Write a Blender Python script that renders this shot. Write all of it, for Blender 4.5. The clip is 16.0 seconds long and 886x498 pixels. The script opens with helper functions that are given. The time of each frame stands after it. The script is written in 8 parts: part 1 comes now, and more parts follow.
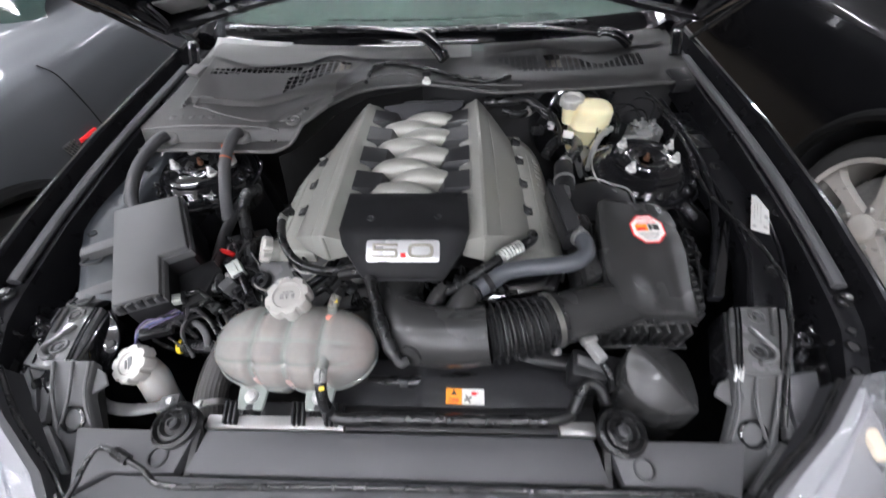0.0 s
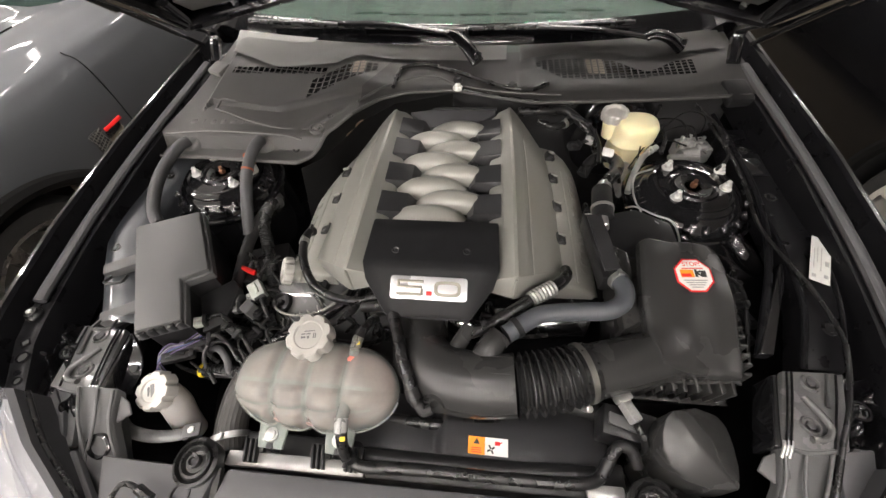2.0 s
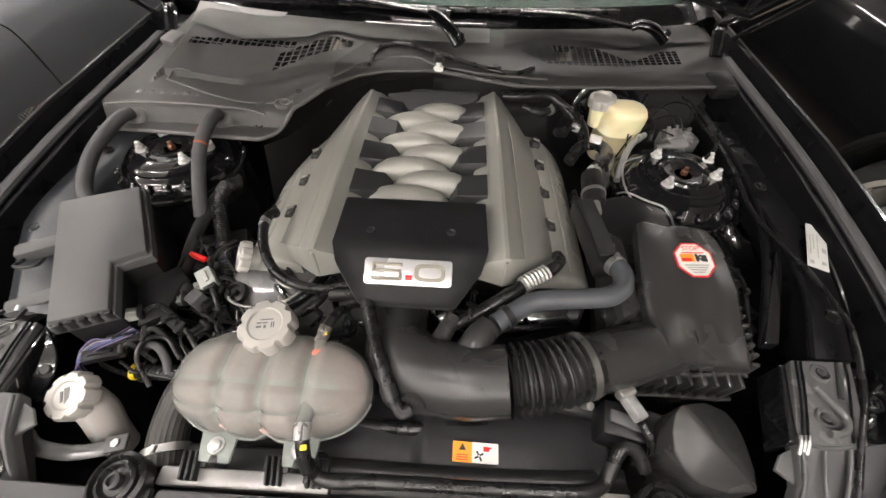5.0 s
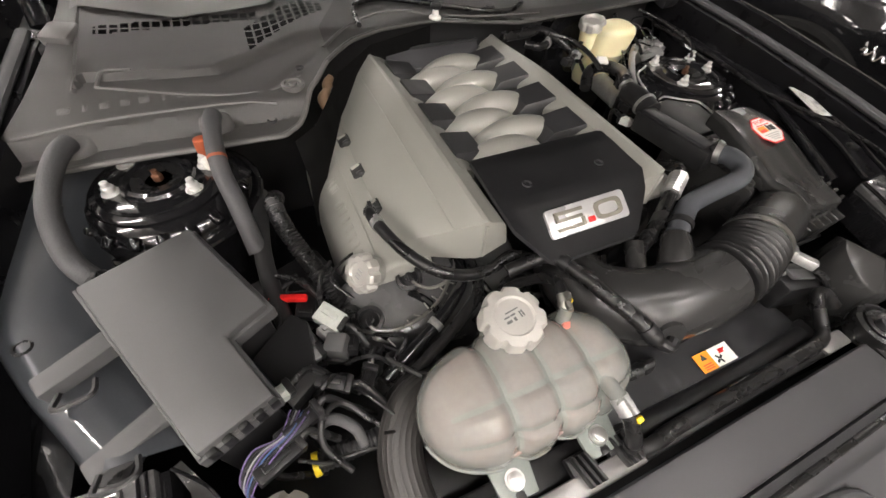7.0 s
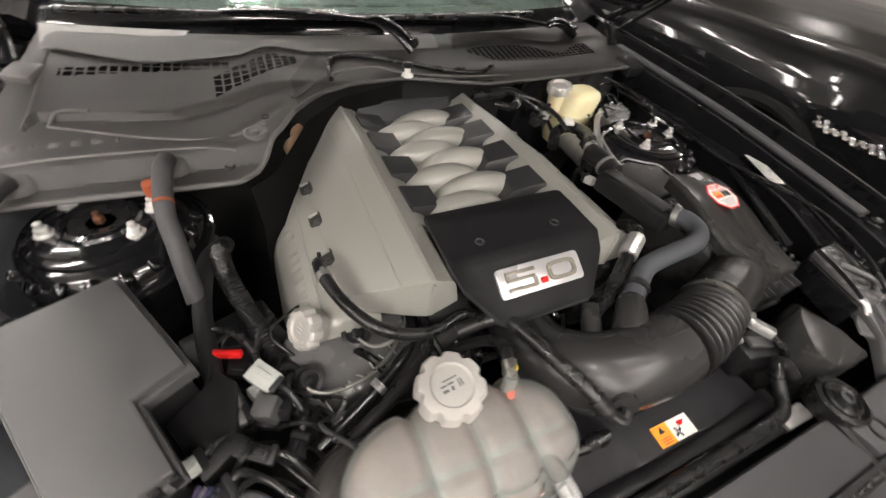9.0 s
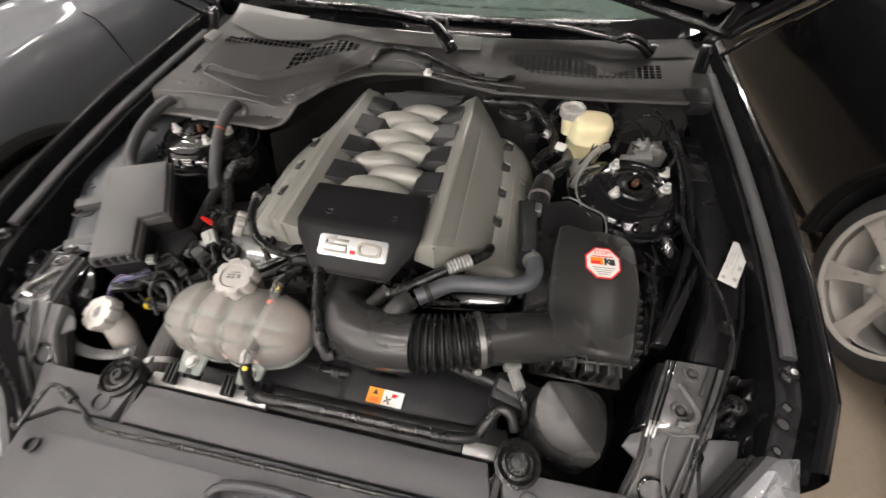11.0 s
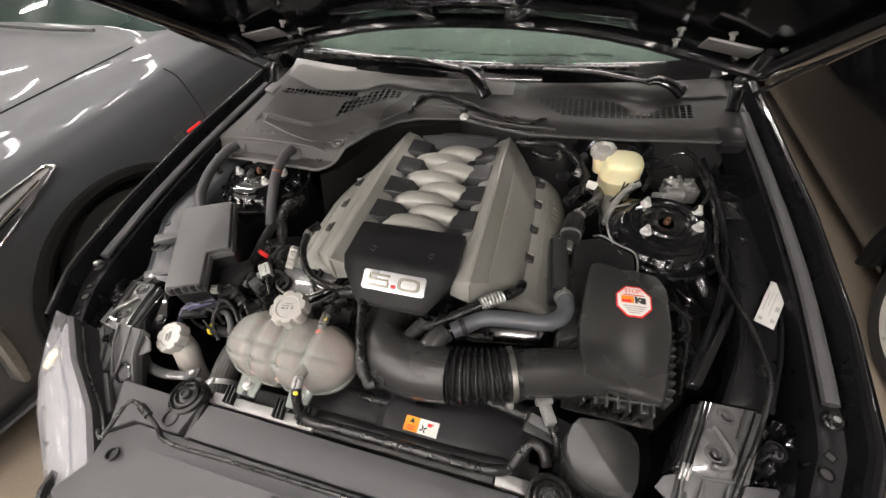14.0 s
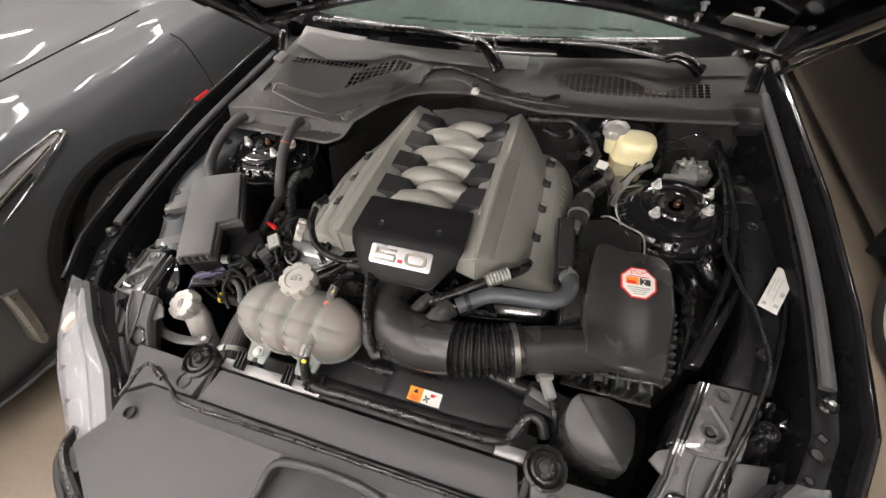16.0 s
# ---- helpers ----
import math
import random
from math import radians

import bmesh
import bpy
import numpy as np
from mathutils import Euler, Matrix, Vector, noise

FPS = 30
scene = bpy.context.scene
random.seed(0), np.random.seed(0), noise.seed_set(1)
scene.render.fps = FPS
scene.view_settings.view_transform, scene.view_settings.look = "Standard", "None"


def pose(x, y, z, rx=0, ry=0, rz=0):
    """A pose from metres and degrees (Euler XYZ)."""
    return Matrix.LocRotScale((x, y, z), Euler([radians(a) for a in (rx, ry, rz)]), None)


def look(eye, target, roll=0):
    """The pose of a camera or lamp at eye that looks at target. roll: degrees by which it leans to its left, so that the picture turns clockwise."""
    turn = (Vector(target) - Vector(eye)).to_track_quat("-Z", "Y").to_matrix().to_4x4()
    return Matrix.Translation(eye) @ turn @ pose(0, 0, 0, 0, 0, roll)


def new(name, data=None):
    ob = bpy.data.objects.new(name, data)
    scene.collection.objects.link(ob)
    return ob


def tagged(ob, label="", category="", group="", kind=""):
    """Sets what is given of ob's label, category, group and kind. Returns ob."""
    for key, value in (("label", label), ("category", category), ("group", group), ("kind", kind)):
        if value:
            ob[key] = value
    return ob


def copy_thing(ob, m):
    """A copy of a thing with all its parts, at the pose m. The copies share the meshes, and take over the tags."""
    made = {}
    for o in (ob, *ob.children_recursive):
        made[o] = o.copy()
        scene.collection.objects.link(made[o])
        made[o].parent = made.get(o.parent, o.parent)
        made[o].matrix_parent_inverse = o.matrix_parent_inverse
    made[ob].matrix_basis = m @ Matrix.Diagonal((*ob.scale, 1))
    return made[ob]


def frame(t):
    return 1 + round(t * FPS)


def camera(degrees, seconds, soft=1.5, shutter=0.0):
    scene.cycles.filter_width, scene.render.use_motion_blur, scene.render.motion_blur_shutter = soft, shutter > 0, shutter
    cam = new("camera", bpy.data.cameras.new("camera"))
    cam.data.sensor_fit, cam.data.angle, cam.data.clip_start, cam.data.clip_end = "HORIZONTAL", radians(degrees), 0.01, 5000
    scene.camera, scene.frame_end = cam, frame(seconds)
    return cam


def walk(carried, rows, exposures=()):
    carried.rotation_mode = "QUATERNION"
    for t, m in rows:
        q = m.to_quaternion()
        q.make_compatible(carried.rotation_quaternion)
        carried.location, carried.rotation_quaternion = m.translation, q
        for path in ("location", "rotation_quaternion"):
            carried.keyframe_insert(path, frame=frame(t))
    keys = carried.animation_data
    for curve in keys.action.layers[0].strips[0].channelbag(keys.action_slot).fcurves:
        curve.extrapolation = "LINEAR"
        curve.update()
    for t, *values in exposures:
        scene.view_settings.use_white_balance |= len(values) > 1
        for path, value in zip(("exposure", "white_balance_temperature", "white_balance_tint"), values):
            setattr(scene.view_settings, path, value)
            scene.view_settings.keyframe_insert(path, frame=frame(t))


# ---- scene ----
cam = camera(98.4, 16.0, shutter=0.5)
METRES, EYE, TILT, LEAN, TURN = 1.53, 1.25, -44.0, 0.0, 0.0
PATH = [
    (0, (0.105, -0.779, 1.388), (0.013, 0.553, -0.101), -2.9),
    (0.5, (0.095, -0.697, 1.427), (-0.061, 0.658, -0.035), -3.0),
    (1, (0.09, -0.669, 1.43), (-0.081, 0.621, -0.088), -3.8),
    (1.5, (0.079, -0.671, 1.431), (-0.101, 0.564, -0.132), -4.5),
    (2, (0.08, -0.671, 1.431), (-0.096, 0.555, -0.139), -3.8),
    (2.5, (0.086, -0.675, 1.433), (-0.114, 0.535, -0.147), -3.9),
    (3, (0.09, -0.679, 1.436), (-0.122, 0.527, -0.146), -3.9),
    (3.5, (0.098, -0.676, 1.431), (-0.094, 0.536, -0.148), -3.0),
    (3.7, (0.099, -0.674, 1.432), (-0.091, 0.548, -0.14), -2.9),
    (5.8, (-0.066, -0.647, 1.274), (0.084, 0.647, -0.244), 2.0),
    (6, (-0.121, -0.631, 1.264), (0.083, 0.623, -0.28), 1.2),
    (6.5, (-0.264, -0.602, 1.224), (0.163, 0.555, -0.35), 3.5),
    (7, (-0.354, -0.573, 1.239), (0.237, 0.549, -0.308), 5.0),
    (7.5, (-0.372, -0.568, 1.239), (0.356, 0.528, -0.268), 7.1),
    (8, (-0.369, -0.557, 1.238), (0.427, 0.529, -0.241), 7.9),
    (8.5, (-0.346, -0.55, 1.234), (0.495, 0.56, -0.202), 8.8),
    (9, (-0.296, -0.571, 1.243), (0.406, 0.682, -0.149), 8.1),
    (9.5, (-0.054, -0.633, 1.242), (0.268, 0.695, -0.218), 7.6),
    (9.7, (0.068, -0.642, 1.267), (0.36, 0.641, -0.24), 10.4),
    (11.8, (0.27, -0.748, 1.452), (-0.212, 0.422, -0.097), -8.4),
    (12, (0.269, -0.741, 1.451), (-0.204, 0.432, -0.098), -8.3),
    (12.5, (0.269, -0.736, 1.461), (-0.214, 0.473, -0.057), -8.7),
    (13, (0.268, -0.728, 1.468), (-0.196, 0.514, -0.029), -8.0),
    (13.5, (0.264, -0.727, 1.471), (-0.175, 0.528, -0.023), -6.8),
    (14, (0.26, -0.734, 1.479), (-0.193, 0.535, 0.001), -5.8),
    (14.5, (0.255, -0.735, 1.48), (-0.213, 0.519, -0.006), -5.1),
    (15, (0.255, -0.737, 1.485), (-0.224, 0.499, -0.013), -4.9),
    (15.5, (0.259, -0.738, 1.482), (-0.2, 0.471, -0.044), -4.8),
    (16, (0.258, -0.739, 1.482), (-0.201, 0.433, -0.072), -5.5),
]
walk(cam, [(t, look(eye, target, roll)) for t, eye, target, roll in PATH], [(0, 0.11, 5700, 10), (0.4, 0.07, 6000, 10), (0.9, 0.06, 6450, 10), (1.5, 0.06, 6550, 10), (3.7, 0.06, 6550, 10), (6, 0.02, 6550, 10), (9.7, 0.0, 6550, 10), (11.8, -0.05, 6550, 10), (16, -0.05, 6550, 10)])

# ---- light ----
world = bpy.data.worlds.new("world")
scene.world = world
world.use_nodes = True
world.node_tree.nodes["Background"].inputs[0].default_value = (0.9, 0.95, 1.0, 1)
world.node_tree.nodes["Background"].inputs[1].default_value = 0.006


# ---- materials ----
def mat(name, col, rough=0.5, metal=0.0, var=0.12, scale=30.0, fine=400.0, bump=0.0, coat=0.0, trans=0.0, sss=0.0, rvar=0.08, flake=0.0, spec=0.5, ior=1.45, dust=0.0, see=0.0):
    m = bpy.data.materials.new(name)
    m.use_nodes = True
    nt = m.node_tree
    b = nt.nodes["Principled BSDF"]
    tc = nt.nodes.new("ShaderNodeTexCoord")

    def noise_node(sc, detail):
        n = nt.nodes.new("ShaderNodeTexNoise")
        n.inputs["Scale"].default_value = sc
        n.inputs["Detail"].default_value = detail
        nt.links.new(tc.outputs["Object"], n.inputs["Vector"])
        return n
    big, small = noise_node(scale, 5), noise_node(fine, 3)
    mixn = nt.nodes.new("ShaderNodeMix")
    mixn.data_type = "FLOAT"
    mixn.inputs[0].default_value = 0.4
    nt.links.new(big.outputs["Fac"], mixn.inputs[2])
    nt.links.new(small.outputs["Fac"], mixn.inputs[3])
    ramp = nt.nodes.new("ShaderNodeMapRange")
    ramp.inputs["From Min"].default_value, ramp.inputs["From Max"].default_value = 0.3, 0.7
    ramp.inputs["To Min"].default_value, ramp.inputs["To Max"].default_value = 1 - var, 1 + var
    nt.links.new(mixn.outputs[0], ramp.inputs["Value"])
    mul = nt.nodes.new("ShaderNodeVectorMath")
    mul.operation = "SCALE"
    mul.inputs[0].default_value = col
    nt.links.new(ramp.outputs["Result"], mul.inputs["Scale"])
    out = mul.outputs["Vector"]
    if dust:
        dn = noise_node(scale * 0.35, 8)
        dr = nt.nodes.new("ShaderNodeMapRange")
        dr.inputs["From Min"].default_value, dr.inputs["From Max"].default_value = 0.45, 0.75
        dr.inputs["To Max"].default_value = dust
        nt.links.new(dn.outputs["Fac"], dr.inputs["Value"])
        dm = nt.nodes.new("ShaderNodeMix")
        dm.data_type = "RGBA"
        dm.inputs[7].default_value = (0.22, 0.21, 0.19, 1)
        nt.links.new(dr.outputs["Result"], dm.inputs[0])
        nt.links.new(out, dm.inputs[6])
        out = dm.outputs[2]
    nt.links.new(out, b.inputs["Base Color"])
    rr = nt.nodes.new("ShaderNodeMapRange")
    rr.inputs["From Min"].default_value, rr.inputs["From Max"].default_value = 0.3, 0.7
    rr.inputs["To Min"].default_value, rr.inputs["To Max"].default_value = max(0.02, rough - rvar), rough + rvar
    nt.links.new(big.outputs["Fac"], rr.inputs["Value"])
    nt.links.new(rr.outputs["Result"], b.inputs["Roughness"])
    b.inputs["Metallic"].default_value = metal
    b.inputs["Coat Weight"].default_value = coat
    b.inputs["Coat Roughness"].default_value = 0.04
    b.inputs["Transmission Weight"].default_value = trans
    b.inputs["Specular IOR Level"].default_value = spec
    b.inputs["IOR"].default_value = ior
    if sss:
        b.inputs["Subsurface Weight"].default_value = sss
        b.inputs["Subsurface Radius"].default_value = (0.02, 0.014, 0.01)
        b.inputs["Subsurface Scale"].default_value = 1.0
    if bump:
        bn = nt.nodes.new("ShaderNodeBump")
        bn.inputs["Strength"].default_value = bump
        bn.inputs["Distance"].default_value = 0.0008
        nt.links.new(small.outputs["Fac"], bn.inputs["Height"])
        nt.links.new(bn.outputs["Normal"], b.inputs["Normal"])
    if see:
        clear, mixs = nt.nodes.new("ShaderNodeBsdfTransparent"), nt.nodes.new("ShaderNodeMixShader")
        mixs.inputs[0].default_value = see
        nt.links.new(b.outputs["BSDF"], mixs.inputs[1])
        nt.links.new(clear.outputs["BSDF"], mixs.inputs[2])
        nt.links.new(mixs.outputs["Shader"], nt.nodes["Material Output"].inputs["Surface"])
    return m


def glow(name, col, strength):
    m = bpy.data.materials.new(name)
    m.use_nodes = True
    b = m.node_tree.nodes["Principled BSDF"]
    b.inputs["Base Color"].default_value = (*col, 1)
    b.inputs["Emission Color"].default_value = (*col, 1)
    b.inputs["Emission Strength"].default_value = strength
    return m


PAINT = mat("black paint", (0.006, 0.006, 0.007), 0.2, coat=0.9, var=0.2, scale=8, fine=300, rvar=0.05, spec=0.12)
EBLACK = mat("black electrocoat", (0.009, 0.009, 0.010), 0.12, coat=0.9, var=0.3, scale=25, rvar=0.04, spec=0.45)
PLAST = mat("black plastic", (0.015, 0.015, 0.016), 0.36, bump=0.10, var=0.25, dust=0.015, spec=0.4)
NIGHT = mat("matt black felt", (0.005, 0.005, 0.005), 0.85, var=0.3, spec=0.1)
THICKHOSE = mat("worn black hose", (0.032, 0.030, 0.029), 0.42, bump=0.2, var=0.2)
LID = mat("graphite plastic", (0.076, 0.076, 0.078), 0.46, bump=0.10, var=0.1, scale=14, fine=900)
COVER = mat("grey moulded plastic", (0.052, 0.052, 0.056), 0.46, bump=0.12, var=0.1, scale=9, fine=900, dust=0.04)
# cowl grey darkened for the right half, where less light falls
COWL_SHADED = mat("grey cowl plastic with shade in its colour", (0.066, 0.064, 0.063), 0.42, bump=0.2, var=0.15, scale=8, fine=700, dust=0.08)
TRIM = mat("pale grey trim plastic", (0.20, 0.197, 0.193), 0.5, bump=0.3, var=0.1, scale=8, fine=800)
RAILM = mat("dull black rail", (0.007, 0.007, 0.008), 0.32, bump=0.2, var=0.25, spec=0.2)
RAILGREY = mat("satin blue-grey primer", (0.042, 0.046, 0.052), 0.30, metal=0.2, coat=0.6, var=0.12, scale=9, rvar=0.03)
BELLOWS = mat("glossy black bellows rubber", (0.016, 0.016, 0.0165), 0.20, var=0.15, scale=20, rvar=0.03)
CLAMP = mat("dull steel band", (0.24, 0.235, 0.22), 0.34, metal=0.8, var=0.15, scale=60)
BRACK = mat("satin black pressing", (0.085, 0.085, 0.086), 0.24, coat=0.6, var=0.2, scale=20, rvar=0.06)
CAPM = mat("bead-blasted aluminium cap", (0.47, 0.457, 0.43), 0.42, metal=0.35, bump=0.1, var=0.04, scale=40)
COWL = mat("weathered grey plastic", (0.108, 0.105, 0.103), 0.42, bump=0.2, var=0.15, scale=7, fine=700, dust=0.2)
PAPER = mat("printed paper", (0.55, 0.55, 0.53), 0.45, var=0.06, scale=60)
AIRBOX = mat("black grained plastic", (0.030, 0.0298, 0.0298), 0.27, bump=0.04, var=0.06, scale=9, fine=900, rvar=0.025)
RUBBER = mat("black rubber", (0.011, 0.011, 0.0115), 0.28, bump=0.08, var=0.3, dust=0.03)
DULL = mat("matt black rubber", (0.02, 0.02, 0.021), 0.65, bump=0.3, var=0.3, dust=0.08)
GREYHOSE = mat("grey foam hose", (0.065, 0.065, 0.068), 0.62, bump=0.6, var=0.2)
BLUEHOSE = mat("slate grey hose", (0.075, 0.080, 0.090), 0.4, bump=0.15, var=0.1)
SEAL = mat("grey rubber seal", (0.055, 0.055, 0.058), 0.6, bump=0.4, var=0.15)
SILVER = mat("silver-grey painted plastic", (0.288, 0.286, 0.261), 0.42, metal=0.15, bump=0.15, var=0.05, scale=10, fine=1200)
RUNNER = mat("silver runner paint", (0.305, 0.301, 0.275), 0.40, metal=0.15, bump=0.1, var=0.05, scale=12, fine=1200)
LIDBLACK = mat("satin black plastic", (0.030, 0.030, 0.032), 0.40, bump=0.05, var=0.2, fine=900, spec=0.4)
ALU = mat("machined aluminium", (0.72, 0.71, 0.70), 0.32, metal=0.75, bump=0.1, var=0.06, scale=40)
STEEL = mat("zinc steel", (0.55, 0.55, 0.54), 0.36, metal=0.9, var=0.15, scale=60)
PINK = mat("pink-tinted stub", (0.60, 0.20, 0.15), 0.35, sss=0.2)
ZINC = mat("pale zinc stud", (0.74, 0.73, 0.71), 0.35, metal=0.45, var=0.08)
REFLECT = mat("satin lamp reflector", (0.18, 0.178, 0.185), 0.38, metal=0.0, var=0.22, scale=14, rvar=0.03)
CAST = mat("cast aluminium", (0.36, 0.36, 0.355), 0.42, metal=0.5, bump=0.5, var=0.2, scale=60)
COPPER = mat("coppery steel", (0.22, 0.11, 0.07), 0.4, metal=0.8, var=0.2)
PLATE = mat("brushed badge", (0.66, 0.66, 0.67), 0.30, metal=0.5, var=0.04, scale=15)
BRONZE = mat("dark badge letters", (0.25, 0.235, 0.20), 0.42, metal=0.3, var=0.08)
RED = mat("red plastic", (0.75, 0.02, 0.02), 0.4, var=0.1)
ORANGE = mat("orange label", (0.9, 0.30, 0.02), 0.5, var=0.06)
WHITE = mat("white label", (0.78, 0.77, 0.74), 0.5, var=0.05)
INK = mat("black ink", (0.03, 0.03, 0.03), 0.6)
TANK = mat("milky polypropylene", (0.280, 0.290, 0.272), 0.10, sss=0.2, var=0.08, scale=14, fine=160, bump=0.05, see=0.40)
WEB = mat("greenish clear polypropylene", (0.235, 0.262, 0.243), 0.14, var=0.08, scale=20, see=0.30)
LETTER = mat("moulded cowl lettering", (0.10, 0.098, 0.096), 0.5, bump=0.3)
BEAM = mat("brushed aluminium beam", (0.33, 0.325, 0.32), 0.36, metal=0.6, var=0.1, scale=30)
STAMP = mat("engraved dark grey", (0.13, 0.13, 0.13), 0.55)
GUN = mat("dark satin steel", (0.05, 0.05, 0.052), 0.35, metal=0.3, var=0.2)
MARK = mat("engraved grey", (0.30, 0.30, 0.30), 0.5)
RUST = mat("dull red-brown rubber", (0.32, 0.075, 0.03), 0.55, var=0.15)
COOLANT = mat("pink coolant", (0.48, 0.34, 0.31), 0.3, var=0.1)
MILK = mat("white polypropylene", (0.36, 0.345, 0.325), 0.35, sss=0.3, var=0.05)
CREAM = mat("cream reservoir plastic", (0.86, 0.78, 0.50), 0.35, sss=0.35, var=0.06, scale=20)
YELLOW = mat("yellow clip", (0.85, 0.62, 0.03), 0.4)
PURPLE = mat("purple wire", (0.15, 0.11, 0.24), 0.45)
BLUE = mat("blue wire", (0.07, 0.12, 0.26), 0.45)
GREEN = mat("pale connector plastic", (0.45, 0.47, 0.44), 0.4)
BROWN = mat("tan rubber boot", (0.34, 0.22, 0.14), 0.5)
GREYPAINT = mat("grey metallic paint", (0.080, 0.084, 0.091), 0.52, metal=0.60, coat=0.45, var=0.06, scale=4, fine=2500, rvar=0.03)
TYRE = mat("tyre rubber", (0.016, 0.016, 0.016), 0.75, bump=0.5, var=0.2)
RIM = mat("silver wheel paint", (0.46, 0.44, 0.41), 0.35, metal=0.25, var=0.06)
DARKRIM = mat("black wheel paint", (0.015, 0.015, 0.016), 0.25, coat=0.5)
FLOORM = mat("sealed concrete", (0.19, 0.157, 0.121), 0.35, bump=0.15, var=0.14, scale=1.2, fine=60, dust=0.15)
WALLM = mat("painted wall", (0.30, 0.292, 0.28), 0.7, var=0.05, scale=0.8, fine=40, bump=0.1)
CEILM = mat("painted ceiling", (0.38, 0.375, 0.365), 0.8, var=0.06, scale=0.7, fine=30)
LAMPM = glow("white tube light", (1.0, 0.935, 0.885), 112.0)
GLASS = mat("green tinted glass", (0.75, 0.92, 0.85), 0.03, trans=1.0, var=0.02, rvar=0.01, ior=1.5)
LENS = mat("hazy lamp lens", (0.86, 0.87, 0.91), 0.12, trans=0.90, var=0.03, rvar=0.04, ior=1.35)
CHROME = mat("chrome reflector", (0.82, 0.82, 0.83), 0.14, metal=1.0, var=0.05)
DASH = mat("dashboard vinyl", (0.10, 0.11, 0.105), 0.6, bump=0.5, var=0.1)
BLACKCAR = mat("deep black paint", (0.004, 0.004, 0.0045), 0.22, coat=0.55, var=0.2, scale=8, fine=300, rvar=0.04, spec=0.1)
FABRIC = mat("grey felt insulation", (0.03, 0.03, 0.031), 0.9, bump=0.8, var=0.25)
AMBERG = mat("pale amber lamp glass", (0.60, 0.50, 0.36), 0.2, var=0.05)
AMBER = mat("orange side reflector", (0.8, 0.12, 0.01), 0.2, coat=0.6)


# ---- mesh tools ----
def V(*a):
    return Vector(a)


def box(c, s, rot=(0, 0, 0), bev=0.003, seg=2):
    bm = bmesh.new()
    bmesh.ops.create_cube(bm, size=1)
    bmesh.ops.scale(bm, vec=s, verts=bm.verts)
    if bev:
        bmesh.ops.bevel(bm, geom=bm.edges[:], offset=min(bev, min(s) * 0.45), segments=seg, profile=0.5, affect="EDGES")
    bmesh.ops.transform(bm, matrix=pose(*c, *rot), verts=bm.verts)
    return bm


def axis_frame(p0, p1):
    d = (Vector(p1) - Vector(p0))
    return Matrix.Translation(p0) @ d.to_track_quat("Z", "Y").to_matrix().to_4x4(), d.length


def smooth_bite(c):
    t = max(0.0, (c - 0.25) / 0.75)
    return t * t * (3 - 2 * t)


def lathe(profile, base, top, n=28, lobes=0, depth=0.0):
    """profile: (radius, height along the axis from base towards top); lobes: a scalloped rim."""
    m, _ = axis_frame(base, top)
    bm = bmesh.new()
    rings = []
    for r, h in profile:
        ring = []
        for i in range(n):
            a = 2 * math.pi * i / n
            k = 1.0
            if lobes and r > 0.85 * max(p[0] for p in profile):
                k = 1 - depth * smooth_bite(math.cos(a * lobes))
            ring.append(bm.verts.new(m @ V(r * k * math.cos(a), r * k * math.sin(a), h)))
        rings.append(ring)
    for a, b in zip(rings, rings[1:]):
        for i in range(n):
            bm.faces.new((a[i], a[(i + 1) % n], b[(i + 1) % n], b[i]))
    bm.faces.new(rings[0][::-1])
    bm.faces.new(rings[-1])
    return bm


def cyl(p0, p1, r, r2=None, n=20, bev=0.0015):
    _, h = axis_frame(p0, p1)
    r2 = r if r2 is None else r2
    b = min(bev, h * 0.3, r * 0.4, r2 * 0.4)
    return lathe([(r - b, 0), (r, b), (r2, h - b), (r2 - b, h)], p0, p1, n)


def spline(pts, res=6):
    P = [Vector(p) for p in pts]
    P = [P[0] * 2 - P[1]] + P + [P[-1] * 2 - P[-2]]
    out = []
    for i in range(1, len(P) - 2):
        for j in range(res):
            t = j / res
            a, b, c, d = P[i - 1:i + 3]
            out.append(0.5 * (2 * b + (c - a) * t + (2 * a - 5 * b + 4 * c - d) * t * t + (3 * b - a - 3 * c + d) * t ** 3))
    out.append(P[-2])
    return out


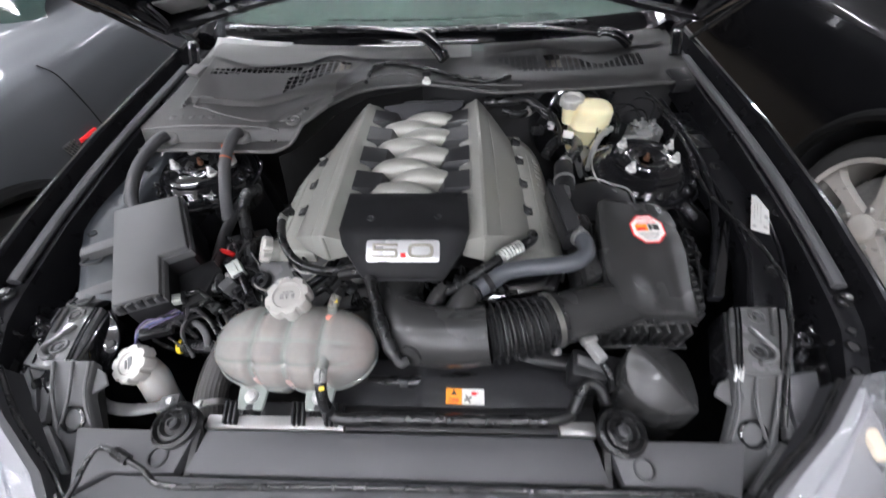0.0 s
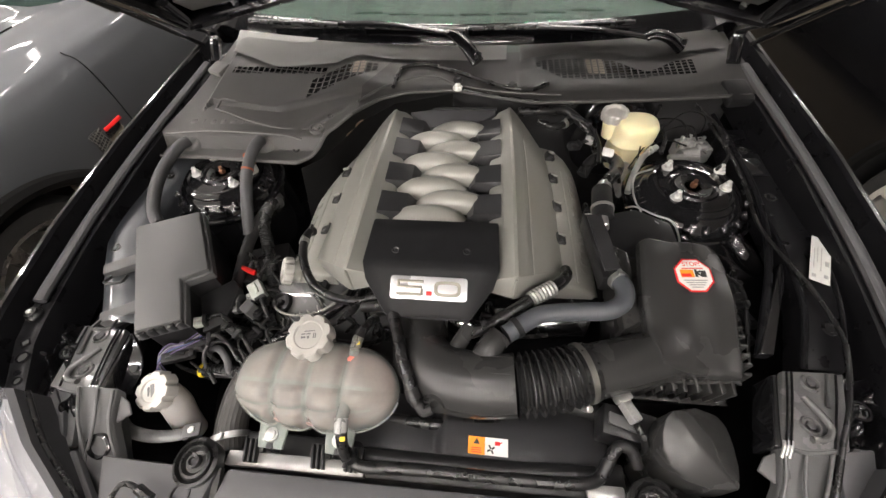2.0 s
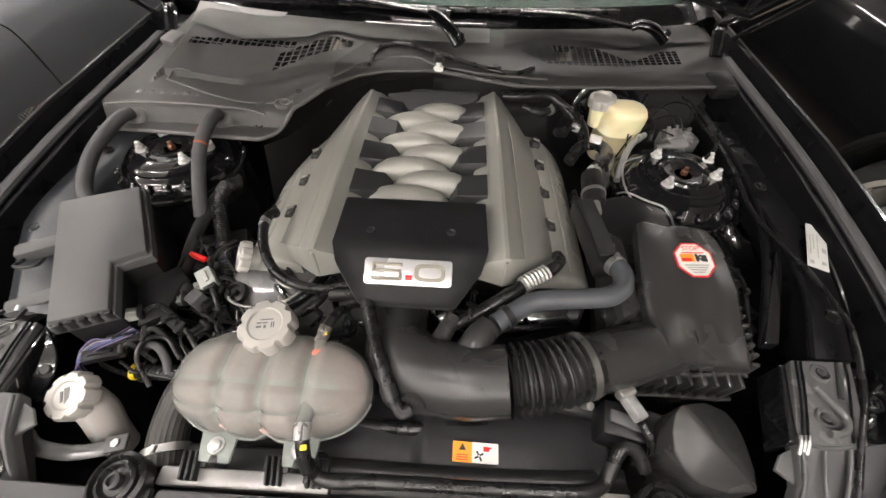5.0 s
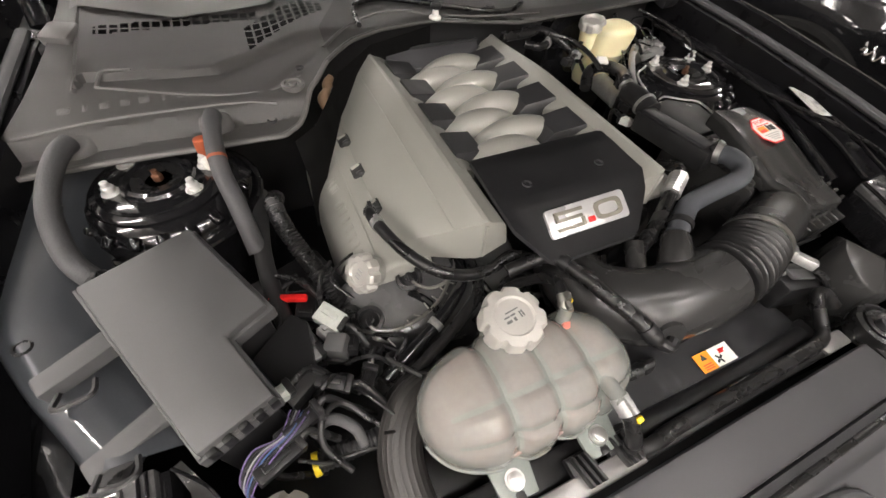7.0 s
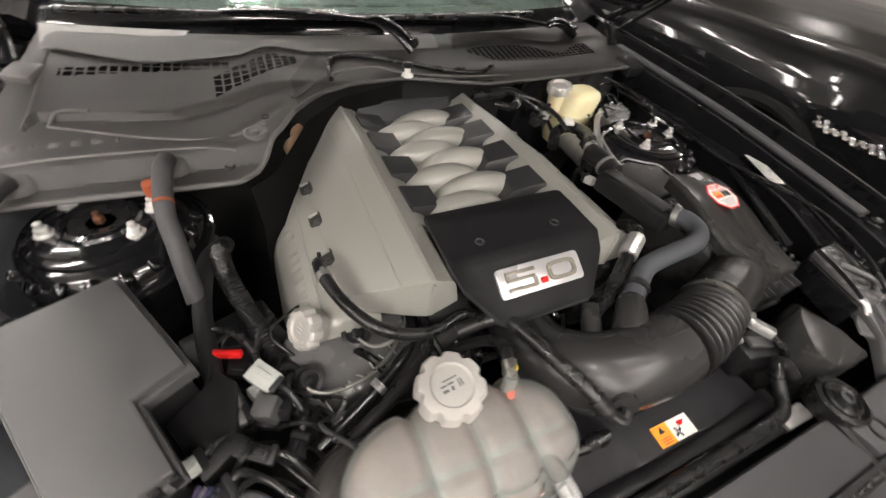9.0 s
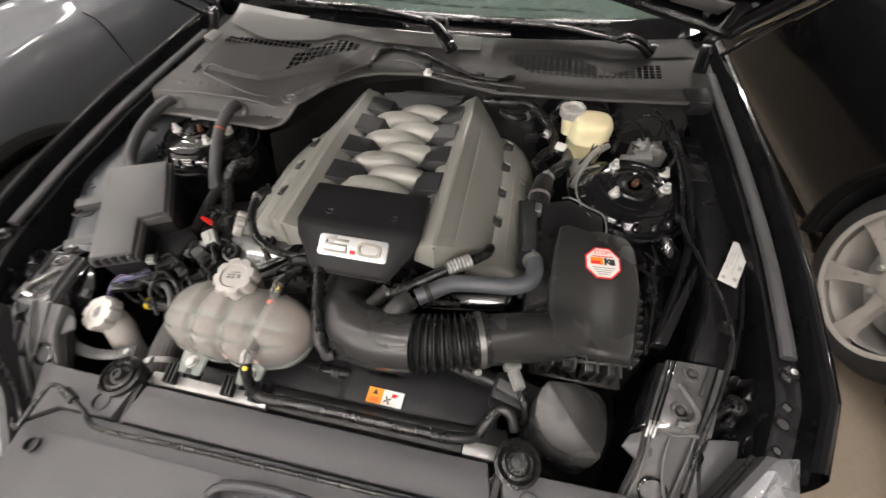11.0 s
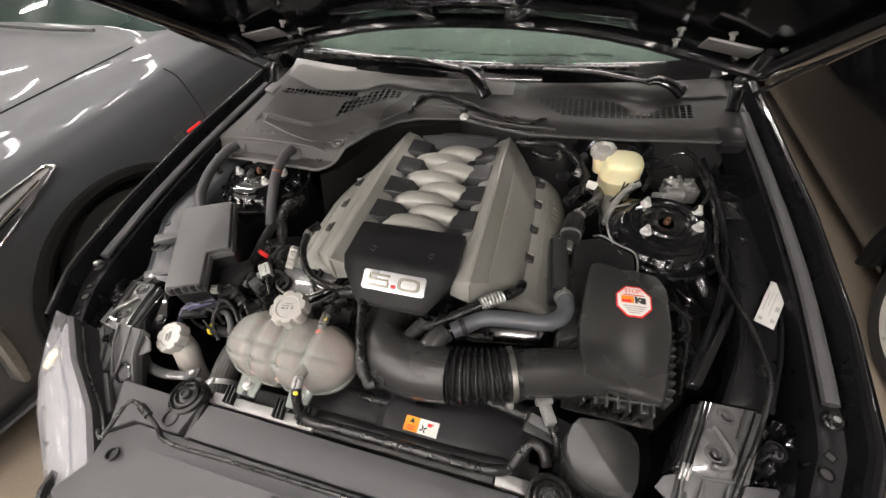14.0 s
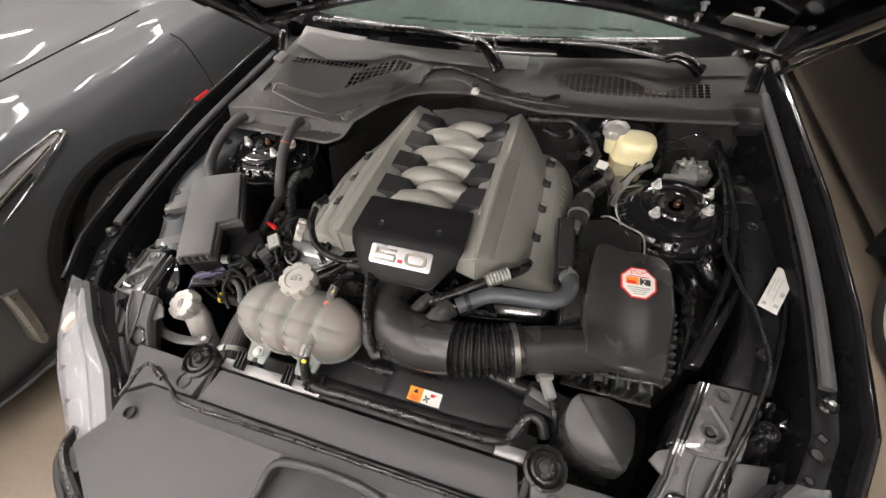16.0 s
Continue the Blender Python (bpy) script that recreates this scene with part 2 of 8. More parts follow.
def tube(pts, r, n=12, res=6, radii=None, rib=0.0, pitch=0.006, smooth=True, flat=1.0, flute=0.0):
    """A hose along pts; radii: radius at each point; rib and pitch: corrugation."""
    path = spline(pts, res) if smooth else [Vector(p) for p in pts]
    m = len(path)
    if radii:
        k = len(radii) - 1
        rad = []
        for i in range(m):
            f = i / (m - 1) * k
            a = min(int(f), k - 1)
            rad.append(radii[a] + (radii[a + 1] - radii[a]) * (f - a))
    else:
        rad = [r] * m
    if rib:
        cum, fine_p, fine_r, d = 0.0, [], [], 0
        for i in range(m - 1):
            seg = (path[i + 1] - path[i]).length
            steps = max(1, round(seg / (pitch / 8)))
            for j in range(steps):
                f = j / steps
                fine_p.append(path[i].lerp(path[i + 1], f))
                s = cum + seg * f
                fine_r.append(rad[i] + rib * math.cos(2 * math.pi * s / pitch))
            cum += seg
        fine_p.append(path[-1])
        fine_r.append(rad[-1])
        path, rad, m = fine_p, fine_r, len(fine_p)
    bm = bmesh.new()
    rings = []
    t0 = (path[1] - path[0]).normalized()
    u = t0.orthogonal().normalized()
    if abs(t0.z) < 0.95:
        u = t0.cross(V(0, 0, 1)).normalized()
    for i in range(m):
        t = (path[min(i + 1, m - 1)] - path[max(i - 1, 0)]).normalized()
        u = (u - t * u.dot(t)).normalized()
        w = t.cross(u)
        ring = [bm.verts.new(path[i] + (u * math.cos(2 * math.pi * j / n) + w * math.sin(2 * math.pi * j / n) * flat) * rad[i] * (1 - flute * (j % 2))) for j in range(n)]
        rings.append(ring)
    for a, b in zip(rings, rings[1:]):
        for j in range(n):
            bm.faces.new((a[j], a[(j + 1) % n], b[(j + 1) % n], b[j]))
    bm.faces.new(rings[0][::-1])
    bm.faces.new(rings[-1])
    return bm


def loft(rings, closed=True, caps=True):
    bm = bmesh.new()
    R = [[bm.verts.new(p) for p in ring] for ring in rings]
    n = len(R[0])
    for a, b in zip(R, R[1:]):
        for j in range(n if closed else n - 1):
            bm.faces.new((a[j], a[(j + 1) % n], b[(j + 1) % n], b[j]))
    if caps and closed:
        bm.faces.new(R[0][::-1])
        bm.faces.new(R[-1])
    bmesh.ops.recalc_face_normals(bm, faces=bm.faces)
    return bm


def prism(outline, top, thick, bev=0.003, seg=2, bottom=None):
    """A plate over an (x, y) outline; top: height, or a function of x and y."""
    f = top if callable(top) else (lambda x, y: top)
    g = bottom if bottom else (lambda x, y: f(x, y) - thick)
    bm = bmesh.new()
    a = [bm.verts.new((x, y, f(x, y))) for x, y in outline]
    b = [bm.verts.new((x, y, g(x, y))) for x, y in outline]
    n = len(a)
    bm.faces.new(a)
    bm.faces.new(b[::-1])
    for i in range(n):
        bm.faces.new((a[i], b[i], b[(i + 1) % n], a[(i + 1) % n]))
    bmesh.ops.recalc_face_normals(bm, faces=bm.faces)
    if bev:
        top_edges = [e for e in bm.edges if all(v in set(a) for v in e.verts)]
        bmesh.ops.bevel(bm, geom=top_edges + [e for e in bm.edges if (e.verts[0] in a) != (e.verts[1] in a)], offset=bev, segments=seg, profile=0.5, affect="EDGES", clamp_overlap=True)
    return bm


def sheet(nu, nv, f, thick=0.003):
    bm = bmesh.new()
    g = [[bm.verts.new(f(i / nu, j / nv)) for j in range(nv + 1)] for i in range(nu + 1)]
    for i in range(nu):
        for j in range(nv):
            bm.faces.new((g[i][j], g[i + 1][j], g[i + 1][j + 1], g[i][j + 1]))
    if thick:
        bmesh.ops.solidify(bm, geom=bm.faces[:], thickness=thick)
    bmesh.ops.recalc_face_normals(bm, faces=bm.faces)
    return bm


def join(*bms):
    out = bms[0]
    for b in bms[1:]:
        me = bpy.data.meshes.new("tmp")
        b.to_mesh(me)
        out.from_mesh(me)
        bpy.data.meshes.remove(me)
        b.free()
    return out


def moved(bm, m):
    bmesh.ops.transform(bm, matrix=m, verts=bm.verts)
    return bm


def mirrored(bm, xc=0.01):
    for v in bm.verts:
        v.co.x = 2 * xc - v.co.x
    bmesh.ops.reverse_faces(bm, faces=bm.faces)
    return bm


def mesh_of(name, bm, material, angle=35):
    me = bpy.data.meshes.new(name)
    bm.to_mesh(me)
    bm.free()
    me.materials.append(material)
    me.polygons.foreach_set("use_smooth", [True] * len(me.polygons))
    me.set_sharp_from_angle(angle=radians(angle))
    return me


BASES = {}


def thing(name, at, label, category, group="", kind=""):
    ob = new(name)
    ob.empty_display_size = 0.02
    ob.location = at
    BASES[ob.name] = Matrix.Translation(at)
    return tagged(ob, label, category, group, kind)


def part(name, bm, material, parent, label="", angle=35):
    ob = new(name, mesh_of(name, bm, material, angle))
    ob.parent = parent
    if parent.name in BASES:
        ob.matrix_parent_inverse = BASES[parent.name].inverted()
    return tagged(ob, label)


def single(name, bm, material, label, category, group="", kind="", angle=35):
    return tagged(new(name, mesh_of(name, bm, material, angle)), label, category, group, kind)


def hose(name, pts, r, material, label, group="", clamps=(), category="hose", **kw):
    """A hose as a thing, with clamps: (fraction along it, material, name)."""
    if not clamps:
        return single(name, tube(pts, r, **kw), material, label, category, group)
    ob = thing(name, pts[0], label, category, group)
    part("tube", tube(pts, r, **kw), material, ob)
    path = spline(pts, 10)
    for f, m, nm in clamps:
        i = min(max(1, int(f * (len(path) - 1))), len(path) - 2)
        d = (path[i + 1] - path[i - 1]).normalized()
        c = path[i]
        plain = nm in ("stripe", "yellow_mark", "band", "ribbed_joint")
        k = 1.05 if nm in ("stripe", "yellow_mark") else 1.16
        h = 0.0022 if nm in ("stripe", "yellow_mark") else 0.005
        band = lathe([(r * 1.01, -h), (r * k, -h), (r * k, h), (r * 1.01, h)], c, c + d, 20)
        if plain:
            part(nm, band, m, ob)
            continue
        lug = box((0, 0, 0), (0.006, 0.010, 0.007), bev=0.001)
        up = V(0, 0, 1) if abs(d.z) < 0.8 else V(0, -1, 0)
        moved(lug, Matrix.Translation(c + (up - d * up.dot(d)).normalized() * r * 1.25))
        part(nm, join(band, lug), m, ob)
    return ob


def text_mesh(body, size, m, depth=0.001):
    cu = bpy.data.curves.new("txt", "FONT")
    cu.body, cu.size, cu.extrude = body, size, depth
    cu.align_x, cu.align_y = "CENTER", "CENTER"
    ob = bpy.data.objects.new("txt", cu)
    me = bpy.data.meshes.new_from_object(ob)
    bm = bmesh.new()
    bm.from_mesh(me)
    bpy.data.meshes.remove(me)
    bpy.data.objects.remove(ob)
    return moved(bm, m)


XC = 0.01  # the car's middle


# ---- garage ----
def slab(name, c, s, m, label, category):
    return single(name, box(c, s, bev=0), m, label, category, kind="structure")


slab("floor", (0, 0.5, -0.05), (15.4, 17.4, 0.1), FLOORM, "beige sealed concrete garage floor", "floor")
slab("wall_north", (0, 9.1, 1.6), (15.4, 0.2, 3.2), WALLM, "plain painted garage wall", "wall")
slab("wall_south", (0, -8.1, 1.6), (15.4, 0.2, 3.2), WALLM, "plain painted garage wall", "wall")
slab("wall_east", (7.6, 0.5, 1.6), (0.2, 17.0, 3.2), WALLM, "plain painted garage wall", "wall")
slab("wall_west", (-7.6, 0.5, 1.6), (0.2, 17.0, 3.2), WALLM, "plain painted garage wall", "wall")
slab("ceiling", (0, 0.5, 3.25), (15.4, 17.4, 0.1), CEILM, "plain painted garage ceiling", "ceiling")


def ceiling_lamp():
    ob = thing("ceiling_lamp", (0, 0, 3.2), "white tube light in a grey housing", "lamp", "ceiling lamps")
    part("housing", box((0, 0, 3.17), (0.90, 0.14, 0.05), bev=0.008), WALLM, ob)
    part("tube", tube([(-0.42, 0, 3.12), (0, 0, 3.12), (0.42, 0, 3.12)], 0.030, n=10, res=2), LAMPM, ob, "glowing white tube")
    return ob


lamp = ceiling_lamp()
spots = [(x, y) for y in (-6.2, -4.6, -3.2, -2.0, -0.8, 0.8, 2.2, 4.2) for x in (-5.4, -3.7, -2.1, -0.6, 0.9)] + [(-0.10, 1.45), (5.2, 0.8), (5.2, 2.2), (3.4, 4.2), (5.2, 4.2)]
for k, (x, y) in enumerate(spots):
    m = pose(x, y, 3.2, 0, 0, 0)
    if k == 0:
        lamp.matrix_basis = m
    else:
        copy_thing(lamp, m)


# ---- the car's body ----
def interp(pts, t):
    if t <= pts[0][0]:
        return pts[0][1]
    for (a, b), (c, d) in zip(pts, pts[1:]):
        if t <= c:
            return b + (d - b) * (t - a) / (c - a)
    return pts[-1][1]


GAP_Z = [(-0.80, 0.715), (-0.70, 0.775), (-0.56, 0.845), (-0.40, 0.878), (0.0, 0.922), (0.45, 0.955), (0.6, 0.965)]
GAP_X = [(-0.80, 0.560), (-0.70, 0.61), (-0.56, 0.690), (-0.45, 0.732), (-0.40, 0.735), (-0.25, 0.75), (0.0, 0.752), (0.45, 0.742), (0.6, 0.74)]


def gz(y):
    return interp(GAP_Z, y)


def gx(y):
    return interp(GAP_X, y)


car = thing("car", (XC, 0.6, 0), "glossy black coupe with its bonnet raised", "car")


def fender():
    def f(u, v):
        y = -0.545 + 1.165 * u
        z0, x0 = gz(y), gx(y)
        arch = 0.22
        dy = y + 0.02
        if abs(dy) < 0.38:
            arch = 0.34 + math.sqrt(0.38 ** 2 - dy ** 2)
        prof = [(0.0, 0.004, 0.0), (0.006, 0.009, 0.0), (0.015, 0.008, 0.0), (0.026, 0.0, 0.0), (0.039, -0.02, 0.0), (0.054, -0.06, 0.0), (0.070, -0.15, 0.0)]
        k = v * 9
        if k <= 6:
            i = min(int(k), 5)
            a, b = prof[i], prof[i + 1]
            fr = k - i
            dx, dz = a[0] + (b[0] - a[0]) * fr, a[1] + (b[1] - a[1]) * fr
            return V(x0 + dx + XC, y, z0 + dz)
        fr = (k - 6) / 3
        top = z0 - 0.15
        low = max(arch, 0.22)
        return V(x0 + 0.070 + 0.025 * math.sin(fr * 3.1) + XC, y, top + (min(low, top - 0.002) - top) * fr)
    return sheet(60, 36, f, 0.0)


def gutter():
    """The flange that carries the seal, and the drop beside it."""
    def f(u, v):
        y = -0.56 + 1.05 * u
        prof = [(0.0, 0.004), (-0.004, -0.03), (-0.012, -0.032), (-0.030, -0.032), (-0.036, -0.035), (-0.040, -0.06), (-0.046, -0.11)]
        k = v * 6
        i = min(int(k), 5)
        fr = k - i
        a, b = prof[i], prof[i + 1]
        return V(gx(y) + a[0] + (b[0] - a[0]) * fr + XC, y, gz(y) + a[1] + (b[1] - a[1]) * fr)
    return sheet(40, 12, f, 0.0)


def seal_strip():
    pts = [(XC + gx(y) - 0.019, y, gz(y) - 0.024) for y in (-0.385, -0.34, -0.2, -0.05, 0.1, 0.25, 0.36)]
    return tube(pts, 0.0115, n=10, res=5, flat=0.75)


def inner_apron():
    """Inner wing: a ledge, then a wall down to the wheel house."""
    def f(u, v):
        y = -0.62 + 1.0 * u
        prof = [(0.705, 0.80), (0.70, 0.76), (0.675, 0.745), (0.66, 0.70), (0.655, 0.60), (0.62, 0.50), (0.60, 0.40)]
        k = v * 6
        i = min(int(k), 5)
        fr = k - i
        a, b = prof[i], prof[i + 1]
        x = a[0] + (b[0] - a[0]) * fr
        if y < -0.4:
            x -= (-0.4 - y) * 0.35
        z = a[1] + (b[1] - a[1]) * fr
        return V(x + XC, y, z + 0.004 * math.sin(y * 40) * v)
    return sheet(30, 12, f, 0.0)


for sgn in (-1, 1):
    flip = (lambda b: b) if sgn > 0 else (lambda b: mirrored(b))
    part("fender", flip(fender()), PAINT, car)
    part("gutter", flip(gutter()), RAILM, car)
    part("seal_strip", flip(seal_strip()), SEAL, car, "rubber bonnet seal")
    part("inner_wing", flip(inner_apron()), EBLACK, car)
    bx, bz = gx(-0.41) - 0.02 + XC, gz(-0.41) - 0.028
    part("bonnet_stop", flip(lathe([(0.013, 0), (0.013, 0.004), (0.010, 0.007), (0.010, 0.012), (0.006, 0.013)], (bx, -0.409, bz), (bx, -0.409, bz + 0.1), 18)), RUBBER, car)
    for hy, hr, hn in ((-0.456, 0.0075, 4), (-0.480, 0.008, 18), (-0.517, 0.0055, 12)):
        hx, hz = gx(hy) - 0.024 + XC, gz(hy) - 0.031
        part("gutter_rim", flip(lathe([(hr * 1.35, -0.001), (hr * 1.25, 0.0018), (hr, 0.0018), (hr * 0.95, -0.001)], (hx, hy, hz), (hx, hy, hz + 1), hn)), EBLACK, car)
        part("gutter_hole", flip(lathe([(hr, -0.001), (hr * 0.9, 0.0008), (0.001, 0.0008)], (hx, hy, hz), (hx, hy, hz + 1), hn)), INK, car, "dark hole in the gutter")
    part("stop_screw", flip(lathe([(0.005, 0.0125), (0.005, 0.015), (0.003, 0.016)], (bx, -0.409, bz), (bx, -0.409, bz + 0.1), 6)), STEEL, car)


DARKGLASS = mat("dark green glass", (0.016, 0.027, 0.024), 0.04, coat=0.3, var=0.05, rvar=0.02)


# cabin: sides, roof and pillars, closing the car behind the windscreen
def cabin_side():
    def f(u, v):
        y = 0.62 + 3.1 * u
        prof = [(0.20, 0.82), (0.45, 0.850), (0.75, 0.845), (0.95, 0.80)]
        z = 0.2 + 0.76 * v
        return V(interp(prof, z) * (1 - 0.1 * max(0, u - 0.8) * 5) + XC, y, z + 0.03 * math.sin(u * 3.1) * v)
    return sheet(20, 8, f, 0.0)


for sgn in (-1, 1):
    part("door", cabin_side() if sgn > 0 else mirrored(cabin_side()), PAINT, car)
part("tail", box((XC, 3.70, 0.6), (1.62, 0.06, 0.78), bev=0.02), PAINT, car)
part("roof", sheet(14, 16, lambda u, v: V((v - 0.5) * (1.28 - 0.1 * u) + XC, 1.22 + 1.2 * u, 1.37 - 0.05 * (2 * v - 1) ** 2 - 0.02 * u * u), 0.02), PAINT, car)
part("rear_window", sheet(8, 10, lambda u, v: V((v - 0.5) * (1.22 + 0.3 * u) + XC, 2.44 + 1.24 * u, 1.33 - 0.36 * u), 0.006), PLAST, car)
for sgn in (-1, 1):
    part("side_window", sheet(12, 4, lambda u, v: V(XC + sgn * (0.79 + (0.64 - 0.03 * u - 0.79) * v), 0.70 + 2.7 * u, 0.965 + v * (interp([(0, 0.03), (0.2, 0.355), (0.65, 0.33), (1, 0.05)], u))), 0.004), DARKGLASS, car, "dark side window")
part("underbody", box((XC, 1.55, 0.24), (1.36, 4.2, 0.06), bev=0.01), PLAST, car)
part("undertray", box((XC, -0.2, 0.40), (1.3, 1.1, 0.03), bev=0.005), PLAST, car)
part("bulkhead", box((XC, 0.335, 0.66), (1.44, 0.03, 0.50), bev=0.006), FABRIC, car, "black felt-faced bulkhead")


def glass_base(x):
    return 0.410 + 0.21 * (x - XC) ** 2


def screen(u, v):
    x = XC + (v - 0.5) * 2 * (0.70 - 0.14 * u)
    y = glass_base(XC + (v - 0.5) * 1.4) + 0.80 * u
    return V(x, y, 0.950 + 0.42 * u - 0.02 * u * u)


windscreen = part("windscreen", sheet(10, 24, screen, 0.005), GLASS, car, "green-tinted windscreen glass")
windscreen.visible_shadow = False
part("screen_band", sheet(3, 30, lambda u, v: screen(u * 0.075, v) + V(0, -0.002, 0.003), 0.001), PAINT, car, "black ceramic band at the glass foot")
part("dashboard", sheet(12, 24, lambda u, v: V(XC + (v - 0.5) * 1.36, glass_base(XC + (v - 0.5) * 1.4) + 0.02 + 0.55 * u, 0.915 + 0.035 * math.sin(u * 2.6) + 0.012 * math.sin(v * 9)), 0.02), DASH, car, "grey-green dashboard top behind the glass")
for k in range(7):
    part("defroster_slat", box((XC - 0.28 + k * 0.105, 0.56 + glass_base(XC - 0.28 + k * 0.105) - 0.410, 0.953), (0.088, 0.012, 0.006), bev=0.002), PLAST, car)
for sgn in (-1, 1):
    pts = [(XC + sgn * (0.705 - 0.14 * u), glass_base(XC + 0.7) + 0.80 * u - 0.01, 0.950 + 0.42 * u) for u in (0, 0.3, 0.6, 0.95)]
    part("pillar", tube(pts, 0.032, n=10, res=3), PAINT, car)


# ---- raised bonnet ----
HOOD_ANGLE = 35.0
HOOD = pose(XC, 0.42, 1.115, 0, 0, 0) @ pose(0, 0, 0, -HOOD_ANGLE, 0, 0)
hood = thing("bonnet", (XC, 0.42, 1.115), "black car bonnet propped open, seen from beneath", "bonnet")


def hood_width(v):
    return interp([(0.0, 0.725), (0.45, 0.735), (0.85, 0.72), (1.05, 0.64), (1.22, 0.50)], v)


def hood_skin(off):
    def f(u, w):
        v = 1.22 * u - 0.02
        x = (w - 0.5) * 2 * hood_width(v)
        return HOOD @ V(x, -v, off - 0.085 * (2 * w - 1) ** 2 - 0.035 * (2 * w - 1) ** 6 - 0.06 * max(0, u - 0.5) ** 2 * 2 + (0.012 if 0.2 < w < 0.8 else 0))
    return f


part("outer_skin", sheet(24, 30, hood_skin(0.035), 0.002), PAINT, hood)
part("inner_panel", sheet(24, 30, hood_skin(0.012), 0.0015), EBLACK, hood)


def rib(name, pts, w, h):
    part(name, tube([HOOD @ V(*p) for p in pts], w, n=10, res=4, flat=h), EBLACK, hood)


rib("rib", [(-0.70, -0.03, -0.11), (-0.35, -0.015, -0.028), (0, -0.01, -0.004), (0.35, -0.015, -0.028), (0.70, -0.03, -0.11)], 0.03, 0.55)
rib("rib", [(-0.12, -0.05, 0.002), (-0.2, -0.35, 0.004), (-0.3, -0.8, 0.0)], 0.035, 0.5)
rib("rib", [(0.12, -0.05, 0.002), (0.2, -0.35, 0.004), (0.3, -0.8, 0.0)], 0.035, 0.5)
rib("rib", [(-0.40, -0.06, 0.002), (-0.2, -0.12, 0.0), (0, -0.15, -0.002), (0.2, -0.12, 0.0), (0.40, -0.06, 0.002)], 0.022, 0.6)
rib("side_rail", [(-0.70, -0.03, -0.11), (-0.71, -0.4, -0.11), (-0.70, -0.85, -0.12)], 0.03, 0.6)
rib("side_rail", [(0.70, -0.03, -0.11), (0.71, -0.4, -0.11), (0.70, -0.85, -0.12)], 0.03, 0.6)
for sgn in (-1, 1):
    plate = box((sgn * 0.60, -0.10, -0.078), (0.11, 0.065, 0.006), (0, sgn * 11, 0), bev=0.002)
    part("hinge_plate", moved(plate, HOOD), CAST, hood, "bare metal hinge reinforcement plate")
    for dx, dy in ((-0.10, -0.06), (-0.11, -0.13), (0.10, -0.07), (0.09, -0.14), (-0.02, -0.165), (0.04, -0.04)):
        part("bolt", lathe([(0.009, 0), (0.009, 0.004), (0.005, 0.004), (0.005, 0.016)], HOOD @ V(sgn * 0.60 + dx, dy, -0.070 - 0.19 * dx * sgn), HOOD @ V(sgn * 0.60 + dx, dy, -0.2), 6), STEEL, hood)
    arm = [HOOD @ V(sgn * 0.66, -0.16, -0.10), HOOD @ V(sgn * 0.685, -0.03, -0.115), V(XC + sgn * 0.70, 0.41, 0.985), V(XC + sgn * 0.695, 0.36, 0.93)]
    part("hinge_arm", tube(arm, 0.016, n=8, res=4, flat=0.5), EBLACK, hood)
    strut = [V(XC + sgn * 0.745, 0.41, 0.955), HOOD @ V(sgn * 0.72, -0.55, -0.10)]
    part("gas_strut", join(cyl(strut[0], strut[0].lerp(strut[1], 0.5), 0.006), cyl(strut[0].lerp(strut[1], 0.45), strut[1], 0.011)), EBLACK, hood)


# ---- wheels and the neighbours ----
def open_ended(bm):
    bmesh.ops.delete(bm, geom=[f for f in bm.faces if len(f.verts) > 4], context="FACES_ONLY")
    return bm


def wheel(parent, x, y, out, r, rim_mat, rim_label, spokes=5):
    """A road wheel whose outer face looks along out (+1 or -1 in x)."""
    w = 0.23
    c0, c1 = V(x, y, r), V(x - out, y, r)
    tyre = part("tyre", open_ended(lathe([(r * 0.77, -0.004), (r * 0.82, -0.010), (r * 0.93, -0.004), (r, 0.025), (r, w - 0.03), (r * 0.93, w), (r * 0.77, w)], c0, c1, 56)), TYRE, parent)
    rr = r * 0.77
    wl = part("rim", open_ended(lathe([(rr * 0.93, 0.0), (rr, -0.006), (rr * 1.02, 0.004), (rr * 1.0, w * 0.8), (rr * 0.94, w * 0.8), (rr * 0.92, 0.02)], c0, c1, 48)), rim_mat, parent, rim_label)
    part("brake_disc", lathe([(rr * 0.74, 0.10), (rr * 0.74, 0.125)], c0, c1, 40), CAST, parent)
    m, _ = axis_frame(c0, c1)
    for k in range(spokes):
        a = 2 * math.pi * k / spokes + 0.3
        ring = []
        for rad, wid, dep in ((0.16, 0.11, 0.03), (0.45, 0.075, 0.028), (0.8, 0.10, 0.015), (0.98, 0.16, 0.012)):
            q = []
            for sx, sz in ((-1, 0), (1, 0), (1, 0.03), (-1, 0.03)):
                q.append(m @ V(rr * (rad * math.cos(a) - sx * wid * math.sin(a)), rr * (rad * math.sin(a) + sx * wid * math.cos(a)), dep + sz))
            ring.append(q)
        part("spoke", loft(ring), rim_mat, wl)
    part("hub_cap", lathe([(rr * 0.2, 0.05), (rr * 0.2, 0.022), (rr * 0.15, 0.014), (rr * 0.1, 0.012)][::-1], c0, c1, 24), rim_mat, wl)
    for k in range(5):
        a = 2 * math.pi * k / 5
        p = m @ V(rr * 0.28 * math.cos(a), rr * 0.28 * math.sin(a), 0.03)
        part("wheel_nut", cyl(p, p + V(out * 0.015, 0, 0), 0.011, n=6), STEEL, wl)
    return tyre


